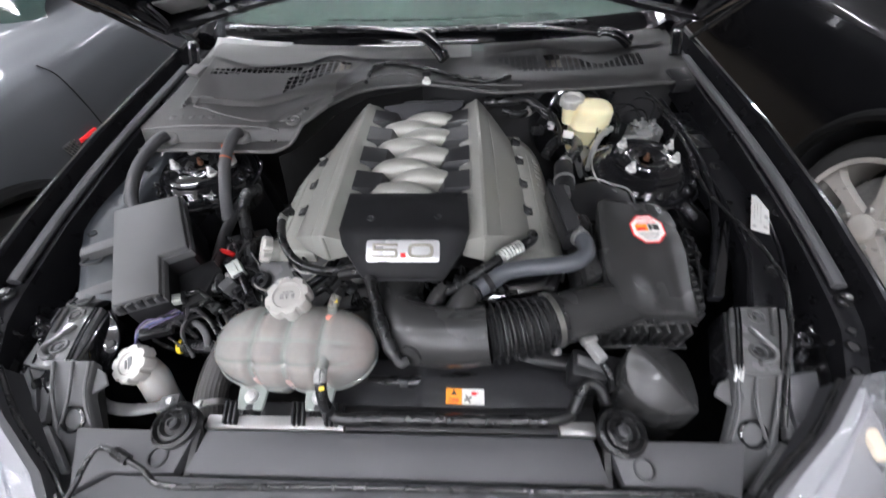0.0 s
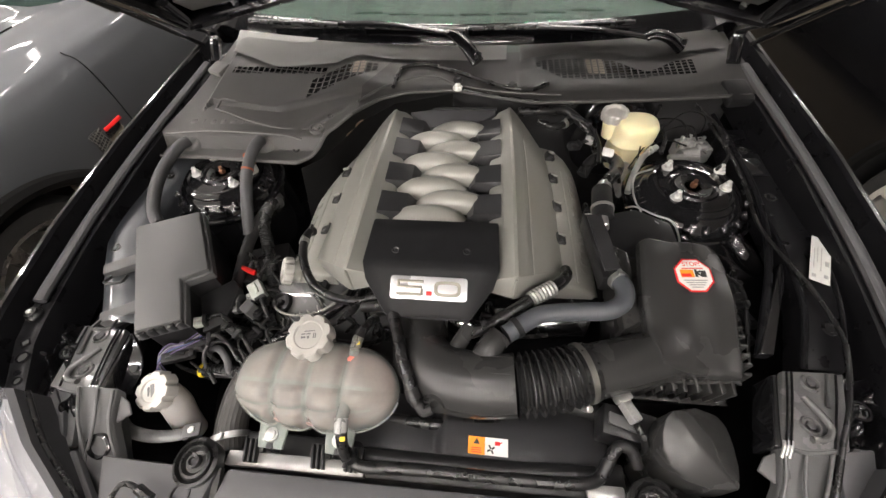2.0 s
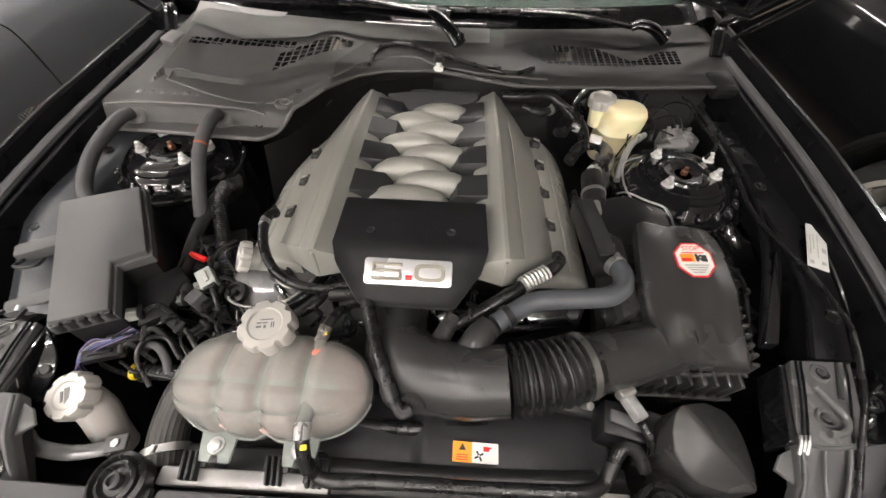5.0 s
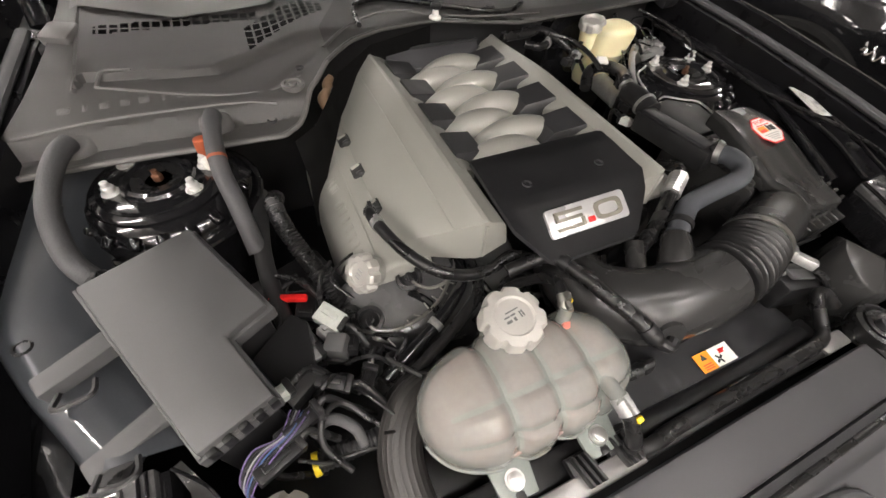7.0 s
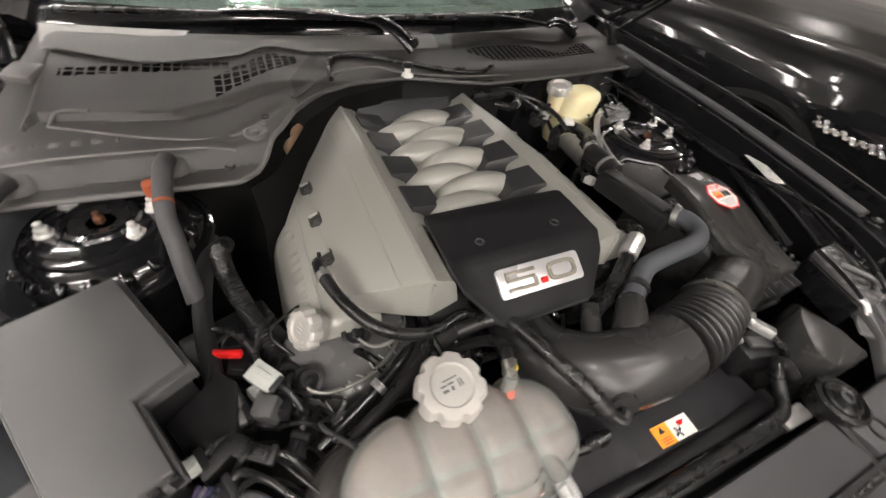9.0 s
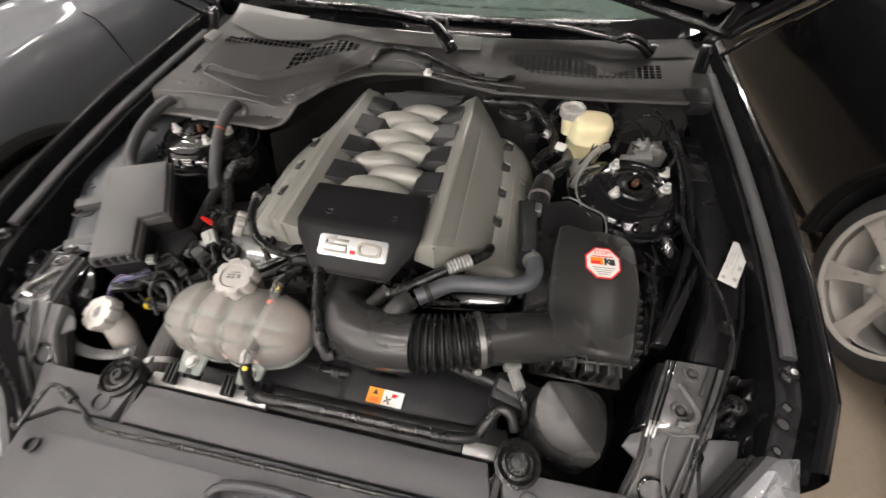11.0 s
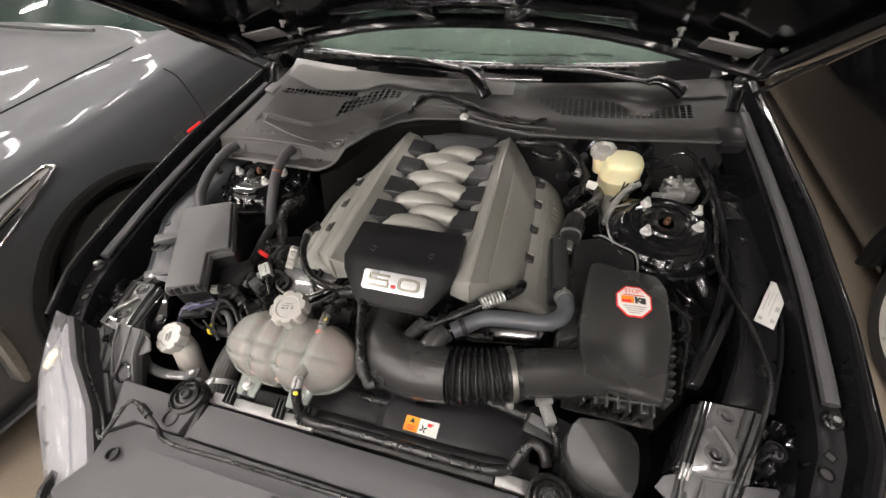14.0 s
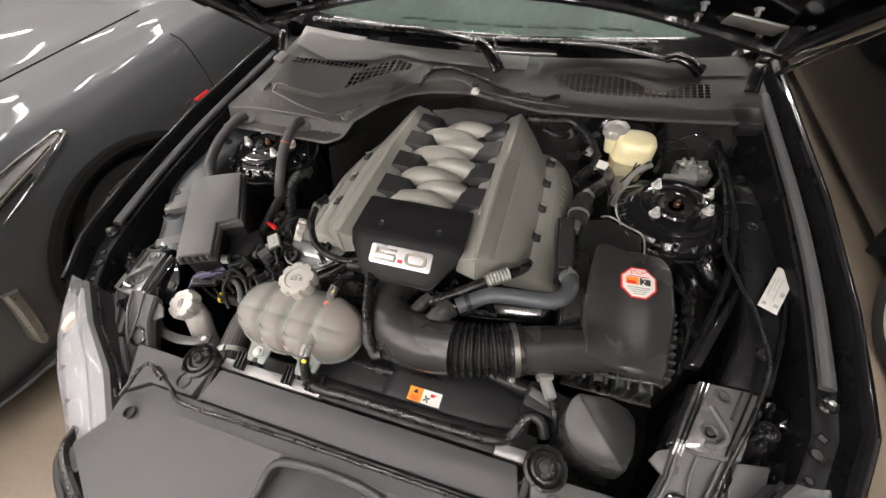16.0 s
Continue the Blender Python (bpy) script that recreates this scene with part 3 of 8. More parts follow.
for sgn in (-1, 1):
    wheel(car, XC + sgn * 0.83, -0.02, sgn, 0.335, DARKRIM, "glossy black alloy rim")
    wheel(car, XC + sgn * 0.93, 2.70, sgn, 0.335, DARKRIM, "glossy black alloy rim")


def neighbour(label, side, out, wheel_y, nose, paint, rim, rim_label, screen_y=0.82, az=0.34, R=0.385, lip=0.024, tyre_r=0.332):
    """A parked car; side: the x of its near flank, out: which way that flank faces."""
    ob = thing("parked_car", (side - out * 0.93, wheel_y + 1.3, 0), label, "car")
    ys = [nose + (wheel_y + 3.9 - nose) * k / 150 for k in range(151)]

    def section(y):
        f = max(0.0, min(1.0, (y - nose) / 0.75))
        e = math.sqrt(max(0.0, 1 - (1 - f) ** 2))
        inset = 0.30 * (1 - e)
        top = 0.70 + 0.25 * e
        prof = [(inset + 0.07, 0.17), (inset + 0.03, 0.26), (inset + 0.015, 0.42), (inset + 0.0, 0.56), (inset + 0.0, 0.68 * top / 0.95), (inset + 0.015, top - 0.17), (inset + 0.045, top - 0.095), (inset + 0.10, top - 0.045), (inset + 0.17, top - 0.02), (inset + 0.26, top - 0.015), (0.45 + inset * 0.5, top + 0.02), (0.70 + inset * 0.3, top + 0.035), (0.93, top + 0.04)]
        dense = []
        for a, b in zip(prof, prof[1:]):
            for j in range(3):
                dense.append((a[0] + (b[0] - a[0]) * j / 3, a[1] + (b[1] - a[1]) * j / 3))
        return dense + [prof[-1]]
    bm = bmesh.new()
    rows = []
    for y in ys:
        rows.append([(V(side - out * d, y, z), d) for d, z in section(y)])
    for mirror in (False, True):
        verts = [[bm.verts.new(V(2 * (side - out * 0.93) - p.x, p.y, p.z) if mirror else p) for p, _ in r] for r in rows]
        for i in range(len(verts) - 1):
            for j in range(len(verts[0]) - 1):
                c = (rows[i][j][0] + rows[i + 1][j + 1][0]) / 2
                if any((c.y - wy) ** 2 + (c.z - az) ** 2 < R * R and c.z < 0.78 for wy in (wheel_y, wheel_y + 2.75)):
                    continue
                bm.faces.new((verts[i][j], verts[i + 1][j], verts[i + 1][j + 1], verts[i][j + 1]))
        if not mirror:
            bm.faces.new([v for v in verts[0]][::-1] + [bm.verts.new(V(side - out * 0.93, nose, 0.17))])
    bmesh.ops.recalc_face_normals(bm, faces=bm.faces)
    body = part("body", bm, paint, ob, angle=50)
    for wy in (wheel_y, wheel_y + 2.75):
        pts = [(side - out * 0.004, wy + (R + lip * 0.2) * math.cos(a), az + (R + lip * 0.2) * math.sin(a)) for a in [math.pi * (k / 16 * 1.24 - 0.12) for k in range(17)]]
        part("arch_lip", tube(pts, lip, n=8, res=3), NIGHT, ob, "black wheel-arch lip")
        liner = [[(side - out * dx, wy + R * math.cos(a), az + R * math.sin(a)) for a in [math.pi * (k / 16 * 1.24 - 0.12) for k in range(17)]] for dx in (0.01, 0.30)]
        part("arch_liner", loft(liner, closed=False, caps=False), PLAST, ob)
        part("arch_back", box((side - out * 0.31, wy, 0.38), (0.01, 0.82, 0.7), bev=0), PLAST, ob)
        wheel(ob, side - out * 0.03, wy, out, tyre_r, rim, rim_label, 6)
    mid = side - out * 0.93
    roof = [(0.95, 0.0), (1.0, 0.05), (1.36, 0.75), (1.40, 1.2), (1.36, 1.9), (1.0, 2.9)]
    rings = []
    for z, dy in roof:
        wd = 0.78 - (z - 0.95) * 0.45
        rings.append([(mid + wd * math.sin(a), wheel_y + screen_y + dy - 0.18 * math.cos(a * 1.0) * (1 if dy < 1 else 0) + 0.18, z - 0.05 * (math.sin(a) ** 2)) for a in [math.pi * (k / 14 - 0.5) for k in range(15)]])
    part("windscreen", loft(rings[:3], closed=False, caps=False), DARKGLASS, ob, "dark windscreen glass")
    part("roof", loft(rings[2:5], closed=False, caps=False), paint, ob)
    part("rear_window", loft(rings[4:], closed=False, caps=False), DARKGLASS, ob)
    return ob, body


left_car, _ = neighbour("dark grey metallic car parked alongside", -1.36, 1, -0.01, -1.15, GREYPAINT, DARKRIM, "black alloy rim", 0.66, az=0.18, R=0.465, lip=0.027, tyre_r=0.305)
right_car, _ = neighbour("glossy black car parked alongside", 1.53, -1, 0.27, -0.55, BLACKCAR, RIM, "silver alloy rim")
# the black car's bright badge and front lamp
stroke = [(1.521, 0.072 - 0.30 * k / 48, 0.738 + 0.010 * math.sin(k * 1.31) + 0.004 * math.sin(k * 0.5)) for k in range(49)]
part("wing_badge", tube(stroke, 0.0032, n=6, res=2), CHROME, right_car, "bright flowing metal badge on the wing")
for y, h in ((0.066, 0.030), (0.036, 0.026), (-0.135, 0.024), (-0.206, 0.028)):
    part("badge_stroke", tube([(1.521, y + 0.006, 0.735 + h), (1.520, y - 0.002, 0.735 + h * 0.5), (1.521, y - 0.006, 0.726)], 0.0034, n=6, res=3), CHROME, right_car)
lamp_shell = []
for f_ in (0.0, 0.15, 0.4, 0.7, 1.0):
    y = -0.315 - 0.22 * f_
    c = V(1.545 + 0.17 * f_ * f_, y, 0.675 - 0.015 * f_)
    h = 0.030 + 0.045 * min(1.0, f_ * 3)
    lamp_shell.append([c + V(-0.012, 0, -h), c + V(-0.022, 0, 0), c + V(-0.008, 0, h), c + V(0.06, 0, h), c + V(0.06, 0, -h)])
part("headlight", loft(lamp_shell), CHROME, right_car, "clear headlight with bright reflector")
for f_ in (1, 2, 3):
    part("lamp_ring", lathe([(0.034, 0.0), (0.034, 0.012), (0.026, 0.012), (0.020, 0.002)], lamp_shell[f_][1], lamp_shell[f_][1] + V(-1, -0.6, 0.1), 24), REFLECT, right_car)
# details of the grey car's near corner
def on_grey(d, y):
    f = max(0.0, min(1.0, (y + 1.15) / 0.75))
    e = math.sqrt(max(0.0, 1 - (1 - f) ** 2))
    top = 0.70 + 0.25 * e
    return V(-1.36 - 0.30 * (1 - e) - d, y, interp([(0.0, top - 0.27), (0.045, top - 0.095), (0.10, top - 0.045), (0.17, top - 0.02), (0.26, top - 0.015), (0.45, top + 0.02)], d) + 0.001)


part("bonnet_gap", tube([on_grey(0.185, y) for y in (-0.75, -0.5, -0.25, 0.0, 0.25, 0.5, 0.60)], 0.003, n=6), NIGHT, left_car)
part("door_gap", tube([V(-1.362, 0.60, 0.22), V(-1.359, 0.60, 0.60), V(-1.372, 0.59, 0.80), V(-1.405, 0.57, 0.86)], 0.0025, n=6), NIGHT, left_car)
lamp_rings = []
for s_ in (0.0, 0.1, 0.3, 0.6, 1.0):
    y = -0.065 - 0.5 * s_
    c = V(on_grey(0.02, y).x, y, 0.790 - 0.11 * s_)
    h = 0.008 + 0.024 * min(1.0, s_ * 2.5) + 0.02 * s_
    lamp_rings.append([c + V(0.012, 0, -h), c + V(0.016, 0, 0), c + V(0.004, 0, h), c + V(-0.03, 0, h), c + V(-0.03, 0, -h)])
part("headlight", loft(lamp_rings), REFLECT, left_car, "clear headlight with bright reflector")
part("headlight_trim", tube([r[2] + V(0.004, 0, 0.003) for r in lamp_rings[::-1]] + [lamp_rings[0][1] + V(0.004, 0.016, 0)] + [r[0] + V(0.004, 0, -0.003) for r in lamp_rings], 0.0055, n=8), CHROME, left_car, "bright headlight surround")
part("headlight_strip", tube([r[1] + V(0.004, 0, 0.004) for r in lamp_rings[1:]], 0.006, n=8), CHROME, left_car, "bright light guide in the lamp")
part("headlight_strip", tube([r[1] + V(0.002, 0, -0.014) for r in lamp_rings[2:]], 0.004, n=8), PAINT, left_car)
fog = [V(-1.364, -0.604, 0.290), V(-1.362, -0.598, 0.305), V(-1.360, -0.575, 0.36), V(-1.358, -0.55, 0.43), V(-1.358, -0.53, 0.50)]
part("fog_light", loft([[c + V(dx, 0.94 * w, -0.33 * w) for dx, w in ((0.0, -0.022 * k), (0.012, -0.012 * k), (0.012, 0.012 * k), (0.0, 0.022 * k), (-0.04, 0.022 * k), (-0.04, -0.022 * k))] for c, k in zip(fog, (0.4, 0.85, 1.0, 1.0, 1.0))]), CLAMP, left_car, "slim lower lamp strip")
part("side_reflector", box((-1.362, -0.398, 0.425), (0.030, 0.050, 0.080), (-28, 0, 0), bev=0.006), AMBER, left_car)
part("wing_badge", box((-1.362, 0.500, 0.590), (0.014, 0.085, 0.044), (0, 0, 0), bev=0.004), CHROME, left_car, "small bright wing badge with a red bar")
part("badge_bar", box((-1.356, 0.512, 0.616), (0.008, 0.090, 0.012), bev=0.001), RED, left_car)
part("wing_mesh", box((-1.362, 0.425, 0.600), (0.008, 0.060, 0.075), bev=0.003), INK, left_car, "black mesh vent behind the wheel arch")
for k in range(5):
    part("mesh_wire", box((-1.356, 0.401 + k * 0.012, 0.600), (0.003, 0.0018, 0.070), (18, 0, 0), bev=0), CLAMP, left_car)
    part("mesh_wire", box((-1.356, 0.425, 0.570 + k * 0.014), (0.003, 0.055, 0.0018), (18, 0, 0), bev=0), CLAMP, left_car)
part("splitter", tube([(-1.40, -0.38, 0.17), (-1.42, -0.65, 0.17), (-1.50, -0.90, 0.17), (-1.66, -1.10, 0.17), (-2.29, -1.19, 0.17)], 0.022, n=8, flat=0.5), PLAST, left_car)
part("wiper", tube([(-1.75, 0.63, 0.985), (-2.0, 0.59, 1.00), (-2.35, 0.59, 1.01)], 0.008, n=6), LIDBLACK, left_car)


# ---- cowl ----
def smooth(a, b, t):
    t = max(0.0, min(1.0, (t - a) / (b - a)))
    return t * t * (3 - 2 * t)


COWL_L = [(-0.02, 0.862), (0.052, 0.866), (0.068, 0.892), (0.080, 0.897), (0.165, 0.910), (0.20, 0.914), (0.31, 0.930), (0.36, 0.936), (0.46, 0.944), (0.56, 0.95)]
COWL_R = [(0.12, 0.885), (0.20, 0.900), (0.25, 0.914), (0.31, 0.921), (0.38, 0.930), (0.46, 0.941), (0.56, 0.95)]
COWL_F = [(-0.73, 0.024), (-0.60, 0.024), (-0.352, 0.012), (-0.325, 0.034), (-0.277, 0.100), (-0.239, 0.168), (-0.19, 0.218), (-0.12, 0.242), (0.0, 0.252), (0.20, 0.215), (0.45, 0.225), (0.72, 0.245)]


STEP = [(-0.73, 0.150), (-0.63, 0.150), (-0.615, 0.178), (-0.50, 0.160), (-0.43, 0.152), (-0.374, 0.172), (-0.29, 0.215), (-0.2, 0.25)]


def cowl_z(x, y):
    k = smooth(-0.30, -0.16, x)
    d = interp(STEP, x)
    w = 0.002 + 0.009 * smooth(-0.44, -0.40, x)
    step = 0.011 * smooth(d - w, d + w, y) * smooth(-0.635, -0.62, x)
    groove = -0.004 * math.exp(-((y - (x + 0.36) * 0.9 - 0.085) / 0.012) ** 2) * smooth(-0.37, -0.34, x) * smooth(-0.25, -0.27, x)
    return (interp(COWL_L, y) + step + groove) * (1 - k) + interp(COWL_R, y) * k


cowl = thing("cowl", (XC, 0.2, 0.86), "weathered grey plastic cowl panel with air grilles", "cowl")


def cowl_mesh(dark):
    nx, ny = 360, 100
    bm = bmesh.new()
    g = []
    for i in range(nx + 1):
        x = -0.725 + 1.45 * i / nx
        y0, y1 = interp(COWL_F, x), glass_base(x) - 0.004
        col = []
        for j in range(ny + 1):
            y = y0 + (y1 - y0) * j / ny
            xx = max(x, interp([(0.0, -0.728), (0.157, -0.690), (0.275, -0.672), (0.4, -0.665)], y))
            col.append(bm.verts.new((xx, y, cowl_z(xx, y))))
        g.append(col)
    for i in range(nx):
        for j in range(ny):
            c = (g[i][j].co + g[i + 1][j + 1].co) / 2
            hole = False
            # splits off the right part, whose colour carries the shade
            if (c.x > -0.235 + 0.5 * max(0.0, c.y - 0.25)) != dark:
                continue
            if g[i + 1][j].co.x - g[i][j].co.x < 1e-6 and g[i + 1][j + 1].co.x - g[i][j + 1].co.x < 1e-6:
                continue
            if -0.60 < c.x < -0.34 and 0.284 < c.y < 0.310:
                hole = True
            if -0.37 < c.x < -0.205 and 0.196 + (c.x + 0.36) * 0.85 < c.y < min(0.350, 0.262 + (c.x + 0.36) * 0.85):
                hole = True
            if 0.215 < c.x < 0.615 and 0.300 + max(0, c.x - 0.45) * 0.15 + max(0, 0.28 - c.x) * 0.8 < c.y < 0.382 - 0.05 * math.exp(-((c.x - 0.49) / 0.06) ** 2) - max(0, 0.26 - c.x) * 0.3:
                hole = True
            if hole and i % 4 != 0 and j % 5 != 0:
                continue
            bm.faces.new((g[i][j], g[i + 1][j], g[i + 1][j + 1], g[i][j + 1]))
    bmesh.ops.solidify(bm, geom=bm.faces[:], thickness=0.0035)
    return bm


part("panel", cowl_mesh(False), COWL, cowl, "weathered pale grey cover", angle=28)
part("panel", cowl_mesh(True), COWL_SHADED, cowl, "grey cowl panel, right part darkened for shade", angle=28)
for a_, b_, m_ in ((-0.715, -0.245, COWL), (-0.245, 0.715, COWL_SHADED)):
    part("lip", tube([(x, interp(COWL_F, x) - 0.002, cowl_z(x, interp(COWL_F, x)) - 0.001) for x in [a_ + (b_ - a_) * k / 30 for k in range(31)]], 0.0045, n=8, res=2), m_, cowl)
for pts in ([(-0.24, 0.20, 0), (-0.18, 0.258, 0), (-0.10, 0.300, 0), (-0.04, 0.30, 0), (0.0, 0.275, 0), (0.06, 0.258, 0), (0.14, 0.245, 0), (0.27, 0.238, 0)],):
    part("ridge", tube([(x, y, cowl_z(x, y) - 0.001) for x, y, _ in pts], 0.0036, n=8, res=6), COWL_SHADED, cowl)
for x, y, r in ((-0.711, 0.046, 0.008), (-0.365, 0.052, 0.008), (-0.295, 0.141, 0.007)):
    z = cowl_z(x, y)
    part("fixing_hole", lathe([(r, -0.004), (r, 0.0012), (r * 0.6, 0.0012), (r * 0.6, -0.002), (r * 0.1, -0.002)], (x, y, z + 0.002), (x, y, z + 1), 18), INK, cowl)
z = cowl_z(-0.316, 0.094)
part("fastener", lathe([(0.019, -0.01), (0.019, 0.004), (0.014, 0.005), (0.013, 0.001), (0.007, 0.001), (0.006, 0.005), (0.001, 0.005)], (-0.316, 0.094, z), (-0.316, 0.094, z + 1), 24), COWL, cowl)
for x in (-0.635, -0.447):
    z = 0.872
    part("hose_boss", lathe([(0.030, -0.012), (0.028, 0.004), (0.022, 0.012), (0.017, 0.014)], (x, 0.066, z), (x, 0.045, z + 0.035), 24), COWL, cowl)
for pts in ([(-0.600, 0.158), (-0.545, 0.137), (-0.491, 0.116), (-0.411, 0.094), (-0.345, 0.098), (-0.300, 0.118)], [(-0.600, 0.158), (-0.585, 0.180), (-0.547, 0.174)], [(-0.70, 0.072), (-0.60, 0.080), (-0.50, 0.079), (-0.40, 0.074), (-0.35, 0.066)]):
    part("moulded_edge", tube([(x, y, cowl_z(x, y) - 0.0006) for x, y in pts], 0.0030, n=8, res=6), COWL, cowl)
facet = [[V(-0.655, 0.492, 0.962), V(-0.50, 0.462, 0.959), V(-0.40, 0.448, 0.957)], [V(-0.645, 0.425, 0.950), V(-0.53, 0.385, 0.944), V(-0.45, 0.372, 0.945)], [V(-0.620, 0.378, 0.949), V(-0.54, 0.340, 0.944), V(-0.482, 0.318, 0.944)]]
part("screen_corner", loft(facet, closed=False, caps=False), TRIM, cowl, "pale hollow corner piece below the glass", angle=60)
# faint raised lettering, too worn to read
for k, w in enumerate((0.016, 0.006, 0.013, 0.012, 0.015, 0.006, 0.014)):
    x = -0.640 + k * 0.026
    part("raised_mark", box((x, 0.112, cowl_z(x, 0.112) - 0.0009), (w, 0.015, 0.0022), (10, 0, 0), bev=0.0007), LETTER, cowl)
part("end_cap", box((-0.650, 0.312, 0.932), (0.050, 0.045, 0.022), (12, 0, -25), bev=0.006), COWL, cowl)
part("end_cap", box((0.690, 0.262, 0.905), (0.06, 0.07, 0.03), (14, 0, 8), bev=0.008), PLAST, cowl)


def screen_trim(x0, x1, front):
    def f(u, v):
        x = x0 + (x1 - x0) * u
        yb = glass_base(x) - 0.002
        ya = min(interp(front, x), yb - 0.022)
        y = ya + (yb - ya) * v
        return V(x, y, cowl_z(x, ya) + 0.007 + (0.953 - cowl_z(x, ya) - 0.007) * v + 0.004 * math.sin(v * 3.1))
    return sheet(50, 6, f, 0.003)


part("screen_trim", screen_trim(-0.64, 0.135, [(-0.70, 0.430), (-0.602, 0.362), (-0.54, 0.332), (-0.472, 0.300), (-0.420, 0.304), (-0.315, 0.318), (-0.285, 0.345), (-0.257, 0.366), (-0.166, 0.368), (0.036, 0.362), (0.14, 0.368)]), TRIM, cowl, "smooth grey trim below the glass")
# right-hand trim takes the shade-darkened cowl grey too
part("screen_trim", screen_trim(0.17, 0.70, [(0.17, 0.355), (0.20, 0.376), (0.247, 0.388), (0.327, 0.408), (0.424, 0.393), (0.482, 0.374), (0.584, 0.40), (0.70, 0.42)]), COWL_SHADED, cowl, "smooth grey trim below the glass")
# stud with pale cap at the back of the bay, and the washer pipe beside it
stud = thing("cowl_stud", (0.013, 0.254, 0.915), "pale plastic clip on a black cowl stud", "clip")
part("base", lathe([(0.013, 0), (0.013, 0.004), (0.007, 0.007), (0.006, 0.018), (0.009, 0.020)], (0.013, 0.252, 0.916), (0.013, 0.25, 1), 16), WHITE, stud)
part("cap", lathe([(0.008, 0.019), (0.012, 0.021), (0.012, 0.027), (0.007, 0.031)], (0.013, 0.252, 0.916), (0.013, 0.25, 1), 16), PLAST, stud)
hose("washer_pipe", [(0.02, 0.25, 0.917), (0.10, 0.232, 0.91), (0.20, 0.22, 0.905), (0.30, 0.215, 0.90)], 0.0045, RUBBER, "thin black washer pipe along the cowl")
hose("washer_pipe", [(x, y, cowl_z(x, y) + 0.005) for x, y in ((-0.154, 0.252), (-0.148, 0.31), (-0.130, 0.338), (-0.077, 0.348), (0.003, 0.318), (0.114, 0.264), (0.156, 0.249), (0.202, 0.249), (0.24, 0.271))], 0.0055, RUBBER, "thin black washer pipe along the cowl")
single("pipe_clip", lathe([(0.013, 0), (0.013, 0.008), (0.008, 0.012)], (0.150, 0.262, 0.915), (0.150, 0.262, 1), 16), PLAST, "black plastic pipe clip on the cowl", "clip")


# ---- wipers ----
def wiper(pivot, elbow, tip, blade_a, blade_b):
    ob = thing("wiper", pivot, "black windscreen wiper with a long blade at rest", "wiper")
    p, e, t = V(*pivot), V(*elbow), V(*tip)
    part("arm_head", tube([p, p.lerp(e, 0.35) + V(0, 0, 0.014), p.lerp(e, 0.75) + V(0, 0, 0.014), e], 0.014, n=12, radii=[0.020, 0.019, 0.017, 0.014], flat=0.7), PAINT, ob)
    part("arm", tube([e, e.lerp(t, 0.5) + V(0, 0, 0.008), t], 0.0105, n=10, flat=0.6), PAINT, ob)
    part("blade", tube([blade_a, (V(*blade_a) + V(*blade_b)) / 2 + V(0, -0.008, 0.002), blade_b], 0.009, n=8, flat=0.7), RUBBER, ob)
    part("nut", lathe([(0.010, 0), (0.010, 0.012), (0.006, 0.015)], p + V(0, 0, 0.010), p + V(0, 0.01, 1), 12), EBLACK, ob)
    return ob


wiper((0.060, 0.338, 0.942), (-0.03, 0.415, 0.985), (-0.335, 0.462, 0.990), (0.02, 0.440, 0.980), (-0.619, 0.500, 0.985))
wiper((0.585, 0.409, 0.945), (0.496, 0.423, 0.968), (0.21, 0.441, 0.985), (0.47, 0.475, 0.985), (0.03, 0.445, 0.982))


